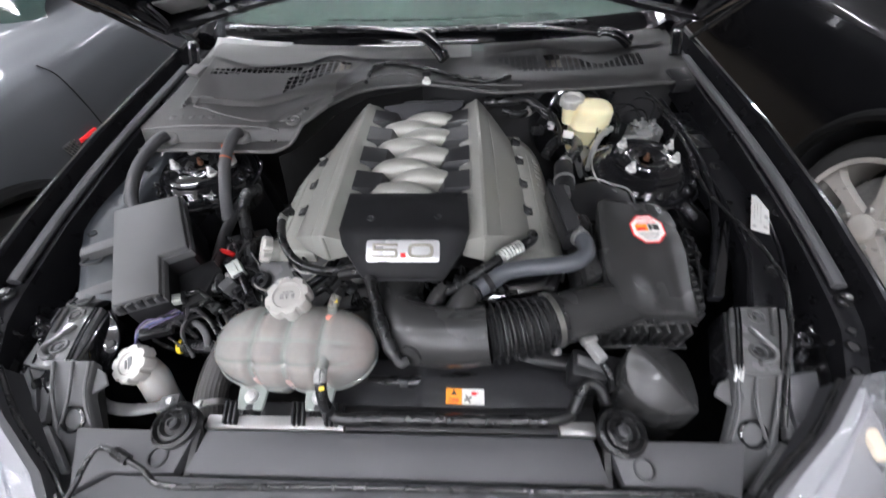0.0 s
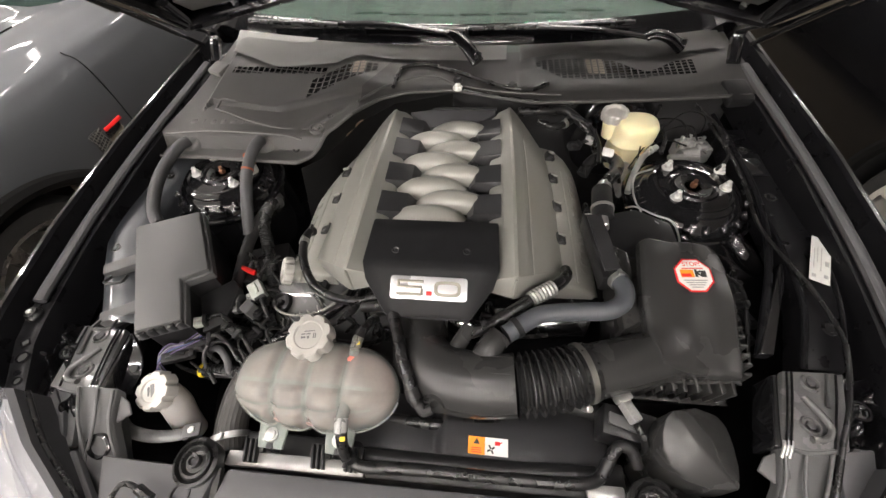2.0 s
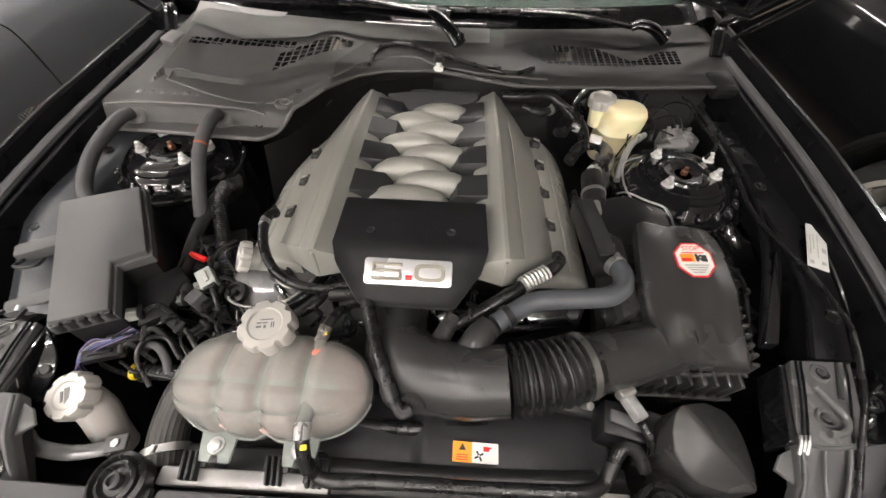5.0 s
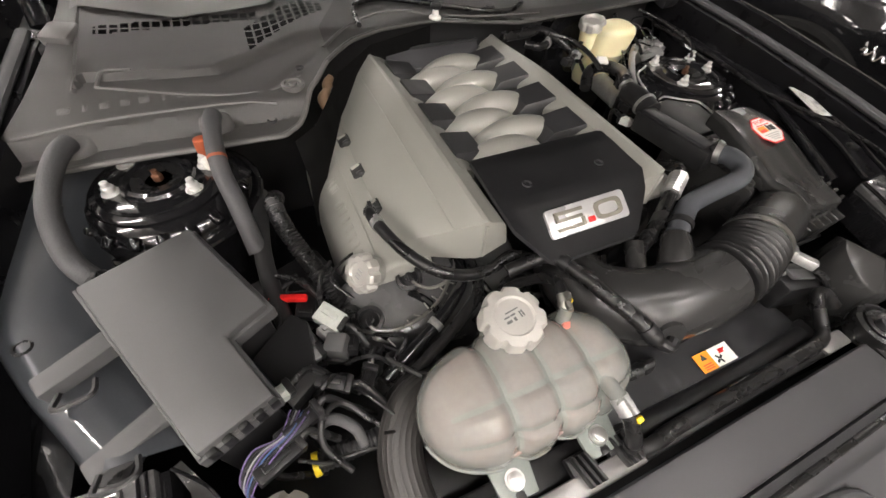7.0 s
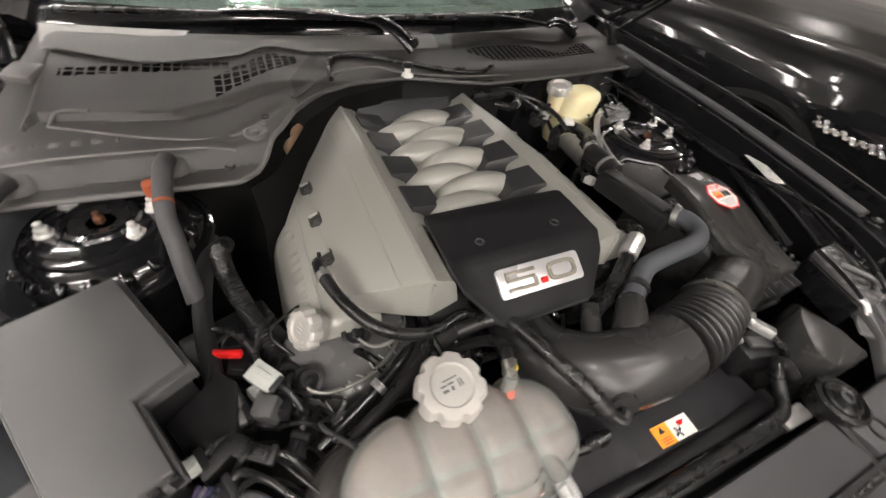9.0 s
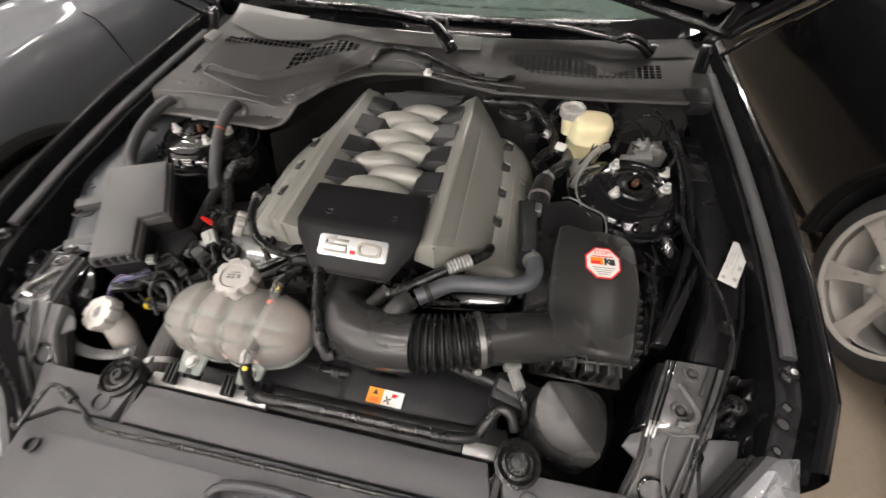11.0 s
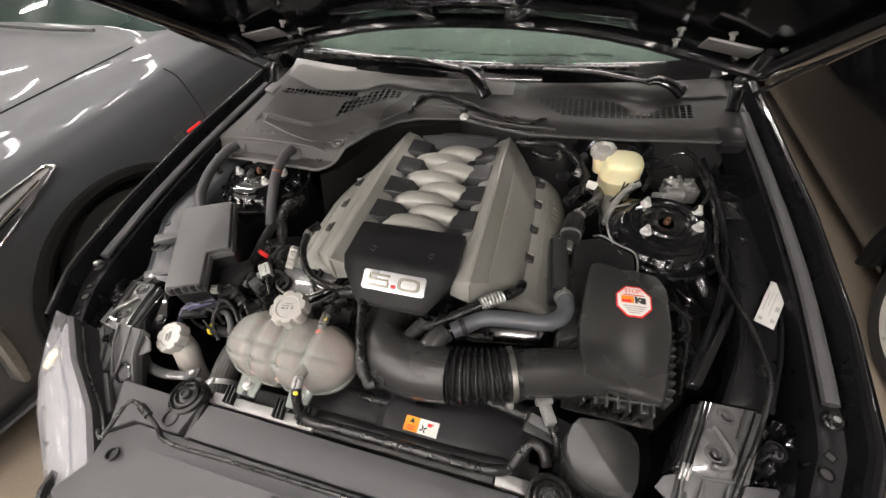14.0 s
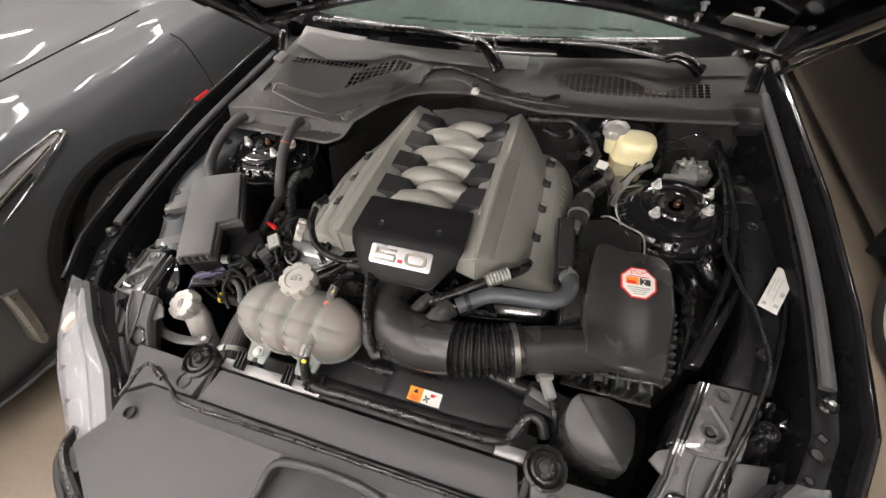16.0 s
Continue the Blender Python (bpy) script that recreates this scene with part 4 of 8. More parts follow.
# ---- strut towers ----
def strut_tower(x, name_label):
    ob = thing("strut_tower", (x, 0, 0.70), name_label, "strut tower", "strut towers")
    part("turret", lathe([(0.145, 0.45), (0.138, 0.62), (0.128, 0.780), (0.122, 0.806), (0.112, 0.820), (0.100, 0.828), (0.060, 0.831), (0.052, 0.831)], (x, 0, 0), (x, 0, 1), 44), EBLACK, ob)
    part("mount_plate", lathe([(0.094, 0.829), (0.094, 0.834), (0.089, 0.837), (0.052, 0.838), (0.049, 0.843), (0.043, 0.845), (0.038, 0.842), (0.034, 0.836)], (x, 0, 0), (x, 0, 1), 40), EBLACK, ob)
    for rr_, zz in ((0.078, 0.8365),):
        part("plate_ring", lathe([(rr_ - 0.004, -0.001), (rr_ - 0.003, 0.0025), (rr_ + 0.003, 0.0025), (rr_ + 0.004, -0.001)], (x, 0, zz), (x, 0, 1), 44), EBLACK, ob)
    part("bearing", lathe([(0.037, 0.826), (0.037, 0.840), (0.026, 0.839), (0.018, 0.836), (0.010, 0.836)], (x, 0, 0), (x, 0, 1), 28), RUBBER, ob)
    part("top_nut", lathe([(0.0075, 0.834), (0.0075, 0.844), (0.0045, 0.846), (0.0045, 0.853)], (x, 0, 0), (x, 0, 1), 6), COPPER, ob, "coppery shock absorber nut")
    for dx, dy in ((-0.060, -0.012), (0.048, -0.043), (0.066, 0.010), (-0.045, 0.050)) if x < 0 else ((-0.047, -0.040), (0.064, -0.006), (0.070, 0.050), (-0.040, 0.058)):
        st = part("stud", lathe([(0.0125, 0.836), (0.0125, 0.839), (0.0085, 0.841), (0.0085, 0.848), (0.0055, 0.850), (0.005, 0.857), (0.0035, 0.858)], (x + dx, dy, 0), (x + dx, dy, 1), 12), ZINC, ob, "bright zinc stud and nut")
    # stiffening embossments round the turret
    for k in range(11):
        a = math.pi * (1.0 + 0.1 * k)
        c = V(x + 0.114 * math.cos(a), 0.114 * math.sin(a), 0.817)
        part("embossment", box(c, (0.020, 0.016, 0.016), (0, 35, math.degrees(a)), bev=0.005, seg=3), EBLACK, ob)
    part("turret_lip", tube([(x + 0.131 * math.cos(a), 0.131 * math.sin(a), 0.795) for a in [2 * math.pi * k / 24 for k in range(25)]], 0.006, n=8, res=2), EBLACK, ob)
    return ob


strut_tower(-0.545, "glossy black strut tower with zinc studs")
strut_tower(0.545, "glossy black strut tower with zinc studs")


# ---- upper rails and front brackets ----
def wing_rail(s, label):
    """Sloping panel over the wheel house, from the bulkhead to the front bracket."""
    pts = [(0.60, -0.40), (0.64, -0.28), (0.655, -0.12), (0.655, 0.06), (0.66, 0.20), (0.72, 0.20), (0.725, 0.0), (0.725, -0.15), (0.70, -0.28), (0.665, -0.40)]
    o = [(XC + s * (x - XC), y) for x, y in pts]
    m = RAILM if s > 0 else EBLACK
    ob = thing("wing_rail", (XC + s * 0.68, -0.1, 0.78), label, "body rail", "wing rails")

    def top(x, y):
        return 0.832 + ((abs(x - XC) - 0.68) * 0.06 if s < 0 else 0.005) - 0.02 * smooth(-0.25, -0.42, y) + 0.01 * smooth(0, 0.2, y)
    part("panel", prism(o if s < 0 else o[::-1], top, 0.05, 0.006), m, ob)
    part("edge_fold", tube([(x, y, top(x, y) + 0.001) for x, y in o[:5]], 0.005, n=8), EBLACK, ob)
    part("edge_fold", tube([(x, y, top(x, y) + 0.001) for x, y in o[5:]], 0.004, n=8), EBLACK, ob)
    for x, y in ((0.685, 0.12), (0.69, -0.03), (0.665, -0.33)):
        q = XC + s * (x - XC)
        part("plug", lathe([(0.012, -0.002), (0.012, 0.002), (0.009, 0.003), (0.007, 0.001)], (q, y, top(q, y)), (q, y, 2), 20), RUBBER, ob)
    return ob


wing_rail(1, "matt black inner wing rail with a white label")
def crowned_rail():
    outer = [(0.20, -0.722), (0.10, -0.722), (0.03, -0.726), (-0.09, -0.738), (-0.20, -0.724), (-0.29, -0.678), (-0.36, -0.634), (-0.40, -0.610)]

    def f(u, v):
        y = 0.20 - 0.60 * u
        x0 = interp(outer[::-1], y)
        k = [(0.0, 0.770), (0.003, 0.824), (0.010, 0.838), (0.028, 0.842), (0.052, 0.839), (0.078, 0.833), (0.100, 0.823), (0.120, 0.800), (0.132, 0.715)]
        i = min(int(v * 8), 7)
        fr = v * 8 - i
        return V(x0 + k[i][0] + (k[i + 1][0] - k[i][0]) * fr, y, k[i][1] + (k[i + 1][1] - k[i][1]) * fr - 0.014 * smooth(-0.10, -0.36, y))
    return sheet(30, 32, f, 0.0)


rail_left = thing("wing_rail", (-0.67, -0.1, 0.75), "satin blue-grey crowned inner wing rail", "body rail", "wing rails")
part("panel", crowned_rail(), RAILGREY, rail_left, angle=60)
for y in (0.12, -0.02, -0.24):
    part("plug", lathe([(0.010, -0.002), (0.010, 0.003), (0.007, 0.004), (0.006, 0.001)], (-0.672, y, 0.8385 - 0.014 * smooth(-0.10, -0.36, y)), (-0.66, y, 0.92), 20), RUBBER, rail_left)


def front_bracket(s):
    ob = thing("headlamp_bracket", (XC + s * 0.58, -0.46, 0.78), "pressed black steel bracket with two bolt recesses", "bracket", "front brackets")

    def X(x):
        return XC + s * x
    o = [(X(0.550), -0.407), (X(0.632), -0.405), (X(0.582), -0.520), (X(0.510), -0.518)]
    top = lambda x, y: 0.826 - 0.010 * smooth(-0.45, -0.52, y)
    part("plate", prism(o, top, 0.012, 0.003), BRACK, ob)
    part("flange", prism([(X(0.626), -0.405), (X(0.650), -0.40), (X(0.602), -0.515), (X(0.578), -0.518)], lambda x, y: 0.815, 0.045, 0.003), BRACK, ob)
    part("flange", prism([(X(0.540), -0.41), (X(0.556), -0.41), (X(0.516), -0.517), (X(0.500), -0.517)], lambda x, y: 0.815, 0.05, 0.003), EBLACK, ob)
    for x, y in ((0.584, -0.424), (0.560, -0.485)):
        part("recess", lathe([(0.014, -0.002), (0.0125, 0.002), (0.0105, 0.002), (0.009, -0.002), (0.001, -0.002)], (X(x), y, top(X(x), y)), (X(x), y, 2), 24), BRACK, ob)
        part("bolt", lathe([(0.0065, -0.002), (0.0065, 0.003), (0.004, 0.004)], (X(x), y, top(X(x), y) - 0.001), (X(x), y, 2), 6), GUN, ob)
    part("rib", tube([(X(0.563), -0.446, 0.8265), (X(0.572), -0.464, 0.8268), (X(0.582), -0.484, 0.8255), (X(0.578), -0.498, 0.8235), (X(0.566), -0.505, 0.822), (X(0.552), -0.505, 0.822)], 0.0048, n=10, res=6), BRACK, ob)
    part("groove", tube([(X(0.615), -0.409, 0.8255), (X(0.604), -0.434, 0.8255), (X(0.593), -0.459, 0.8250)], 0.0032, n=8), INK, ob)
    for k in (0.004, 0.011, 0.074):
        part("edge_ridge", tube([(X(0.552 + k), -0.409, 0.8265), (X(0.538 + k * 0.97), -0.445, 0.8265), (X(0.524 + k * 0.93), -0.482, 0.8235), (X(0.513 + k * 0.9), -0.514, 0.8175)], 0.0017, n=8), EBLACK, ob)
    for k in range(3):
        part("crimp", tube([(X(0.516 + 0.005 * k), -0.508, 0.8185), (X(0.513 + 0.005 * k), -0.518, 0.816), (X(0.511 + 0.005 * k), -0.528, 0.807)], 0.0022, n=8), STEEL, ob)
    foot_z = lambda x, y: max(0.700, 0.812 - 0.22 * max(0, -0.515 - y) - 0.75 * max(0, -0.555 - y))
    part("foot", prism([(X(0.590), -0.512), (X(0.512), -0.512), (X(0.500), -0.560), (X(0.452), -0.690), (X(0.522), -0.700), (X(0.566), -0.600)], foot_z, 0.02, 0.004), LID, ob, "grey-black pressed foot with a round hole")
    hz = foot_z(0, -0.592)
    part("foot_hole", lathe([(0.020, -0.006), (0.021, 0.002), (0.018, 0.004), (0.015, -0.004), (0.001, -0.004)], (X(0.528), -0.592, hz), (X(0.528), -0.592 - 0.7, hz + 1), 28), EBLACK, ob, "dark round hole with a rolled rim")
    part("foot_step", prism([(X(0.530), -0.640), (X(0.478), -0.640), (X(0.466), -0.690), (X(0.518), -0.692)], lambda x, y: foot_z(x, y) + 0.010, 0.012, 0.004), LID, ob)
    for a_, b_, c_ in ((0.580, 0.560, 0.522), (0.518, 0.506, 0.460), (0.546, 0.536, 0.548)):
        part("foot_ridge", tube([(X(a_), -0.516, foot_z(0, -0.516) + 0.001), (X(b_), -0.572, foot_z(0, -0.572) + 0.001), (X(c_ + 0.02), -0.640, foot_z(0, -0.640) + 0.001)], 0.0026, n=8), LID, ob)
    part("foot_tab", prism([(X(0.530), -0.512), (X(0.492), -0.528), (X(0.480), -0.545), (X(0.504), -0.562), (X(0.522), -0.552)], lambda x, y: 0.800 - 0.3 * max(0, -0.53 - y), 0.004, 0.001), LID, ob, "grey side tab")
    part("lamp_top", prism([(X(0.604), -0.512), (X(0.650), -0.505), (X(0.640), -0.555), (X(0.592), -0.585), (X(0.594), -0.54)], lambda x, y: 0.800 - 0.35 * max(0, -0.51 - y), 0.012, 0.004), COVER, ob, "grey lamp housing top")
    part("housing_plate", prism([(X(0.700), -0.506), (X(0.636), -0.565), (X(0.612), -0.605), (X(0.575), -0.595), (X(0.600), -0.530), (X(0.640), -0.500)], lambda x, y: 0.780 - 0.20 * max(0, -0.52 - y), 0.012, 0.003), LID, ob, "grey plastic lamp housing edge")
    part("housing_plate", prism([(X(0.608), -0.612), (X(0.520), -0.690), (X(0.500), -0.660), (X(0.566), -0.600)], lambda x, y: 0.764 - 0.15 * max(0, -0.60 - y), 0.012, 0.003), LID, ob, "grey plastic lamp housing edge")
    part("fold", tube([(X(0.512), -0.514, 0.814), (X(0.545), -0.520, 0.812), (X(0.582), -0.516, 0.814)], 0.0035, n=8), BRACK, ob)
    return ob


left_bracket = front_bracket(-1)
for piece in left_bracket.children:
    if piece.name.split(".")[0] in ("foot", "foot_hole", "foot_step", "foot_ridge", "foot_tab", "housing_plate"):
        continue
    for v in piece.data.vertices:
        w = smooth(-0.56, -0.52, v.co.y)
        v.co.x -= w * (0.023 + 0.28 * (-0.428 - v.co.y))
        v.co.z -= 0.016 * w
front_bracket(1)


# ---- label on the right rail ----
tag = thing("paper_label", (0.70, -0.20, 0.835), "white printed paper label stuck on the wing rail", "label")
TAGM = pose(0.701, -0.199, 0.8465, 0, 0, -27)
part("paper", moved(box((0, 0, 0), (0.031, 0.114, 0.0012), bev=0.0004), TAGM), PAPER, tag)
for lx, ly, w, h in ((0.009, 0.046, 0.006, 0.005), (0.009, 0.036, 0.005, 0.007), (0.010, -0.008, 0.006, 0.012), (0.009, -0.040, 0.006, 0.008), (-0.010, 0.0, 0.0012, 0.05), (-0.005, 0.01, 0.0010, 0.040), (0.001, 0.0, 0.0010, 0.06), (-0.009, -0.045, 0.006, 0.008)):
    part("printed_bar", moved(box((lx, ly, 0.0009), (w, h, 0.0006), bev=0), TAGM), CAST, tag)


# ---- radiator cover ----
def cover_z(x, y):
    return 0.780 + (y + 0.6) * 0.10 - 0.012 * smooth(0.40, 0.56, abs(x - XC))


shield = thing("radiator_cover", (XC, -0.70, 0.73), "grey moulded plastic radiator cover panel", "cover panel")
part("front_panel", prism([(XC - 0.43, -0.664), (XC + 0.43, -0.664), (XC + 0.488, -0.695), (XC + 0.484, -0.745), (XC + 0.525, -0.80), (XC + 0.40, -0.875), (XC + 0.13, -0.905), (XC + 0.115, -0.76), (XC + 0.10, -0.705), (XC - 0.10, -0.705), (XC - 0.115, -0.76), (XC - 0.13, -0.905), (XC - 0.40, -0.875), (XC - 0.525, -0.80), (XC - 0.484, -0.745), (XC - 0.488, -0.695)], cover_z, 0.02, 0.005), COVER, shield)
part("middle_panel", prism([(XC - 0.305, -0.60), (XC + 0.302, -0.60), (XC + 0.315, -0.662), (XC - 0.318, -0.662)], lambda x, y: cover_z(x, y) + 0.002, 0.02, 0.004), COVER, shield)
for s in (-1, 1):
    part("side_panel", prism([(XC + s * 0.322, -0.603), (XC + s * 0.535, -0.598), (XC + s * 0.488, -0.690), (XC + s * 0.44, -0.662), (XC + s * 0.334, -0.662)], lambda x, y: cover_z(x, y) + 0.002, 0.02, 0.004), COVER, shield)
    part("slot", box((XC + s * 0.318, -0.632, 0.742), (0.010, 0.066, 0.01), (0, 0, -s * 11), bev=0), INK, shield)
    for x, y, r in ((0.368, -0.640, 0.016), (0.44, -0.722, 0.012)):
        z = cover_z(XC + s * x, y) + 0.002
        part("hole", lathe([(r, -0.012), (r, 0.001), (r * 0.82, 0.0015), (r * 0.75, -0.006), (r * 0.3, -0.006)], (XC + s * x, y, z), (XC + s * x, y, z + 1), 24), LIDBLACK, shield)
    part("corner_clip", box((XC + s * 0.505, -0.825, 0.70), (0.06, 0.05, 0.03), (0, 0, s * 30), bev=0.008), PLAST, shield)
    part("front_lip", tube([(XC + s * 0.555, -0.775, 0.715), (XC + s * 0.535, -0.815, 0.722), (XC + s * 0.47, -0.855, 0.722), (XC + s * 0.36, -0.90, 0.722)], 0.011, n=10), RUBBER, shield)
    part("front_lip", tube([(XC + s * 0.57, -0.79, 0.695), (XC + s * 0.55, -0.835, 0.70), (XC + s * 0.48, -0.88, 0.70), (XC + s * 0.36, -0.925, 0.70)], 0.011, n=10), PLAST, shield)
# latch recess in the middle
part("latch_rim", tube([(XC - 0.13, -0.90, cover_z(0, -0.90) + 0.002), (XC - 0.115, -0.77, cover_z(0, -0.77) + 0.002), (XC - 0.09, -0.71, cover_z(0, -0.71) + 0.002), (XC + 0.09, -0.71, cover_z(0, -0.71) + 0.002), (XC + 0.115, -0.77, cover_z(0, -0.77) + 0.002), (XC + 0.13, -0.90, cover_z(0, -0.90) + 0.002)], 0.007, n=10, res=5), COVER, shield)
part("latch_floor", box((XC, -0.80, 0.712), (0.24, 0.20, 0.01), bev=0.003), COVER, shield)
part("latch_opening", box((XC - 0.01, -0.835, 0.7175), (0.15, 0.10, 0.004), bev=0.001), NIGHT, shield)
part("latch_opening", box((XC + 0.02, -0.775, 0.7178), (0.06, 0.04, 0.004), bev=0.001), NIGHT, shield)
latch = thing("bonnet_latch", (XC, -0.78, 0.72), "black steel bonnet latch in its recess", "latch")
part("plate", box((XC, -0.775, 0.722), (0.10, 0.05, 0.012), bev=0.004), LIDBLACK, latch)
part("claw", tube([(XC - 0.03, -0.775, 0.73), (XC - 0.01, -0.755, 0.745), (XC + 0.02, -0.765, 0.745), (XC + 0.03, -0.785, 0.73)], 0.007, n=8), STEEL, latch)
part("lever", box((XC + 0.01, -0.80, 0.728), (0.05, 0.02, 0.014), (0, 0, 20), bev=0.004), INK, latch)

def narrowed(ob, lift):
    """The whole front trim, drawn in towards the middle and raised."""
    for piece in ob.children:
        for v in piece.data.vertices:
            v.co = V(XC + (v.co.x - XC) * 0.955, -0.737 + (v.co.y + 0.737) * 0.955, v.co.z + lift.get(piece.name.split(".")[0], lift[""]))


narrowed(shield, {"": 0.028, "front_panel": 0.0, "middle_panel": 0.0, "side_panel": 0.0, "hole": 0.0, "latch_rim": 0.0, "front_lip": 0.016})
narrowed(latch, {"": 0.028})

# rubber bonnet stops on the cover
for x, y, z in ((-0.331, -0.602, 0.786), (0.340, -0.599, 0.786)):
    ob = thing("rubber_buffer", (x, y, z - 0.01), "round black rubber bonnet buffer", "buffer", "bonnet buffers")
    part("cup", lathe([(0.030, -0.02), (0.034, 0.0), (0.034, 0.010), (0.029, 0.013), (0.026, 0.006), (0.022, 0.004), (0.010, 0.004)], (x, y, z - 0.006), (x, y - 0.006, z + 0.1), 36), RUBBER, ob)
    part("ridge", lathe([(0.022, 0), (0.023, 0.008), (0.019, 0.010), (0.015, 0.004), (0.010, 0.004)], (x, y, z - 0.002), (x, y - 0.006, z + 0.1), 30), RUBBER, ob)
    part("screw", lathe([(0.009, 0), (0.009, 0.012), (0.006, 0.013), (0.005, 0.009), (0.001, 0.009)], (x, y, z), (x, y - 0.006, z + 0.1), 18), LIDBLACK, ob)

# stowed prop rod
z0 = 0.787
rod = thing("prop_rod", (-0.3, -0.668, z0), "black steel bonnet prop rod stowed on the cover", "rod")
part("rod", tube([(-0.478, -0.694, z0 - 0.004), (-0.462, -0.706, z0 - 0.006), (-0.455, -0.690, z0), (-0.448, -0.645, z0 + 0.010), (-0.435, -0.635, z0 + 0.012), (-0.410, -0.641, z0 + 0.010), (-0.36, -0.662, z0 + 0.004), (-0.32, -0.680, z0), (-0.2, -0.678, z0 - 0.001), (0.0, -0.675, z0 - 0.001), (0.2, -0.674, z0 - 0.001), (0.46, -0.672, z0 - 0.006), (0.50, -0.69, z0 - 0.008)], 0.0042, n=10, res=6), RUBBER, rod)
part("sleeve", tube([(-0.414, -0.639, z0 + 0.010), (-0.400, -0.645, z0 + 0.009), (-0.388, -0.650, z0 + 0.007)], 0.0075, n=10), RUBBER, rod)

narrowed(rod, {"": 0.0})

# cross member behind the cover
beam = thing("cross_member", (-0.02, -0.592, 0.735), "bare aluminium radiator cross member", "beam")
part("beam", box((-0.19, -0.588, 0.752), (0.225, 0.022, 0.018), bev=0.003), BEAM, beam)
part("beam_end", box((0.285, -0.588, 0.752), (0.055, 0.022, 0.018), bev=0.003), BEAM, beam)
part("beam_sleeve", box((0.09, -0.588, 0.751), (0.332, 0.020, 0.016), bev=0.003), PLAST, beam, "black plastic sleeve")
for x in (-0.262, -0.152, -0.10):
    c = thing("cable_clip", (x, -0.58, 0.765), "black ribbed plastic cable clip", "clip", "beam clips")
    for k in (-1, 0, 1):
        part("rib", box((x + k * 0.008, -0.577, 0.768), (0.004, 0.034, 0.014), (0, 0, 12), bev=0.0012), PLAST, c)
    part("base", box((x, -0.568, 0.758), (0.034, 0.02, 0.012), bev=0.002), PLAST, c)


# ---- headlights ----
def headlight(s):
    ob = thing("headlight", (XC + s * 0.60, -0.66, 0.66), "clear headlight with bright inner reflector", "headlight", "headlights")

    def ring(t, grow):
        y = -0.536 - 0.274 * t
        xo = gx(y) - 0.006 + 0.042 * math.sin(math.pi * t) - 0.012 * t + grow
        xi = interp([(-0.81, 0.435), (-0.765, 0.458), (-0.668, 0.520), (-0.593, 0.614), (-0.508, 0.684)], y)
        zt = gz(y) + 0.004
        return [V(XC + s * xi, y, zt - 0.004), V(XC + s * (xi + xo) / 2, y, zt + 0.012), V(XC + s * xo, y, zt - 0.012), V(XC + s * (xo + 0.02), y, zt - 0.05), V(XC + s * (xo + 0.01), y, zt - 0.11), V(XC + s * xi, y, zt - 0.11)]
    lens = part("lens", loft([ring(t, 0.0) for t in (0, 0.2, 0.4, 0.6, 0.8, 1.0)]), LENS, ob, angle=60)
    lens.visible_shadow = False
    for t, r in ((0.40, 0.018), (0.62, 0.020), (0.82, 0.016)):
        y = -0.536 - 0.274 * t
        x = XC + s * (gx(y) - 0.022)
        zz = gz(y) - 0.055
        part("reflector", lathe([(r, 0.02), (r * 0.9, 0.022), (r * 0.75, 0.0), (r * 0.35, -0.02), (r * 0.1, -0.024)], (x, y, zz), (x + s * 0.3, y - 0.6, zz + 0.45), 24), CHROME, ob)
    part("bezel", loft([[p + V(-s * 0.006, 0, -0.022) for p in ring(t, -0.012)] for t in (0.05, 0.3, 0.6, 0.95)]), REFLECT, ob, "satin bright inner bezel")
    part("inner_seal", loft([[ring(t, 0)[0] + V(0, 0, 0.002), ring(t, 0)[0] + V(-s * 0.010, 0.002, -0.003), ring(t, 0)[0] + V(-s * 0.012, 0.004, -0.026), ring(t, 0)[0] + V(-s * 0.020, 0.006, -0.060)] for t in (0, 0.25, 0.5, 0.75, 1.0)], closed=False, caps=False), COVER, ob, "grey plastic flange beside the lamp")
    part("edge_trim", tube([ring(t, 0)[0] + V(-s * 0.017, 0.003, -0.020) for t in (0, 0.25, 0.5, 0.75, 1.0)], 0.004, n=8), RUBBER, ob)
    for t in (0.30, 0.48, 0.66, 0.84):
        a = ring(t, -0.012)
        b = ring(t + 0.07, -0.012)
        part("reflector_blade", loft([[a[0] + V(s * 0.012, 0, -0.012), a[0] + V(s * 0.014, 0, -0.040)], [b[2] + V(-s * 0.008, 0, 0.0), b[2] + V(-s * 0.006, 0, -0.040)]], closed=False, caps=False), CHROME, ob)
    yy = -0.536 - 0.274 * 0.27
    part("amber_insert", box((XC + s * (gx(yy) - 0.012), yy, gz(yy) - 0.016), (0.022, 0.046, 0.016), (0, s * 8, 0), bev=0.007), AMBERG, ob, "pale amber turn lamp insert")
    part("lens_rib", tube([ring(t, 0)[0].lerp(ring(t, 0)[1], 0.5) + V(0, 0, 0.001) for t in (0.1, 0.3, 0.5, 0.75, 0.95)], 0.0022, n=8), LENS, ob)
    return ob


headlight(-1)
headlight(1)
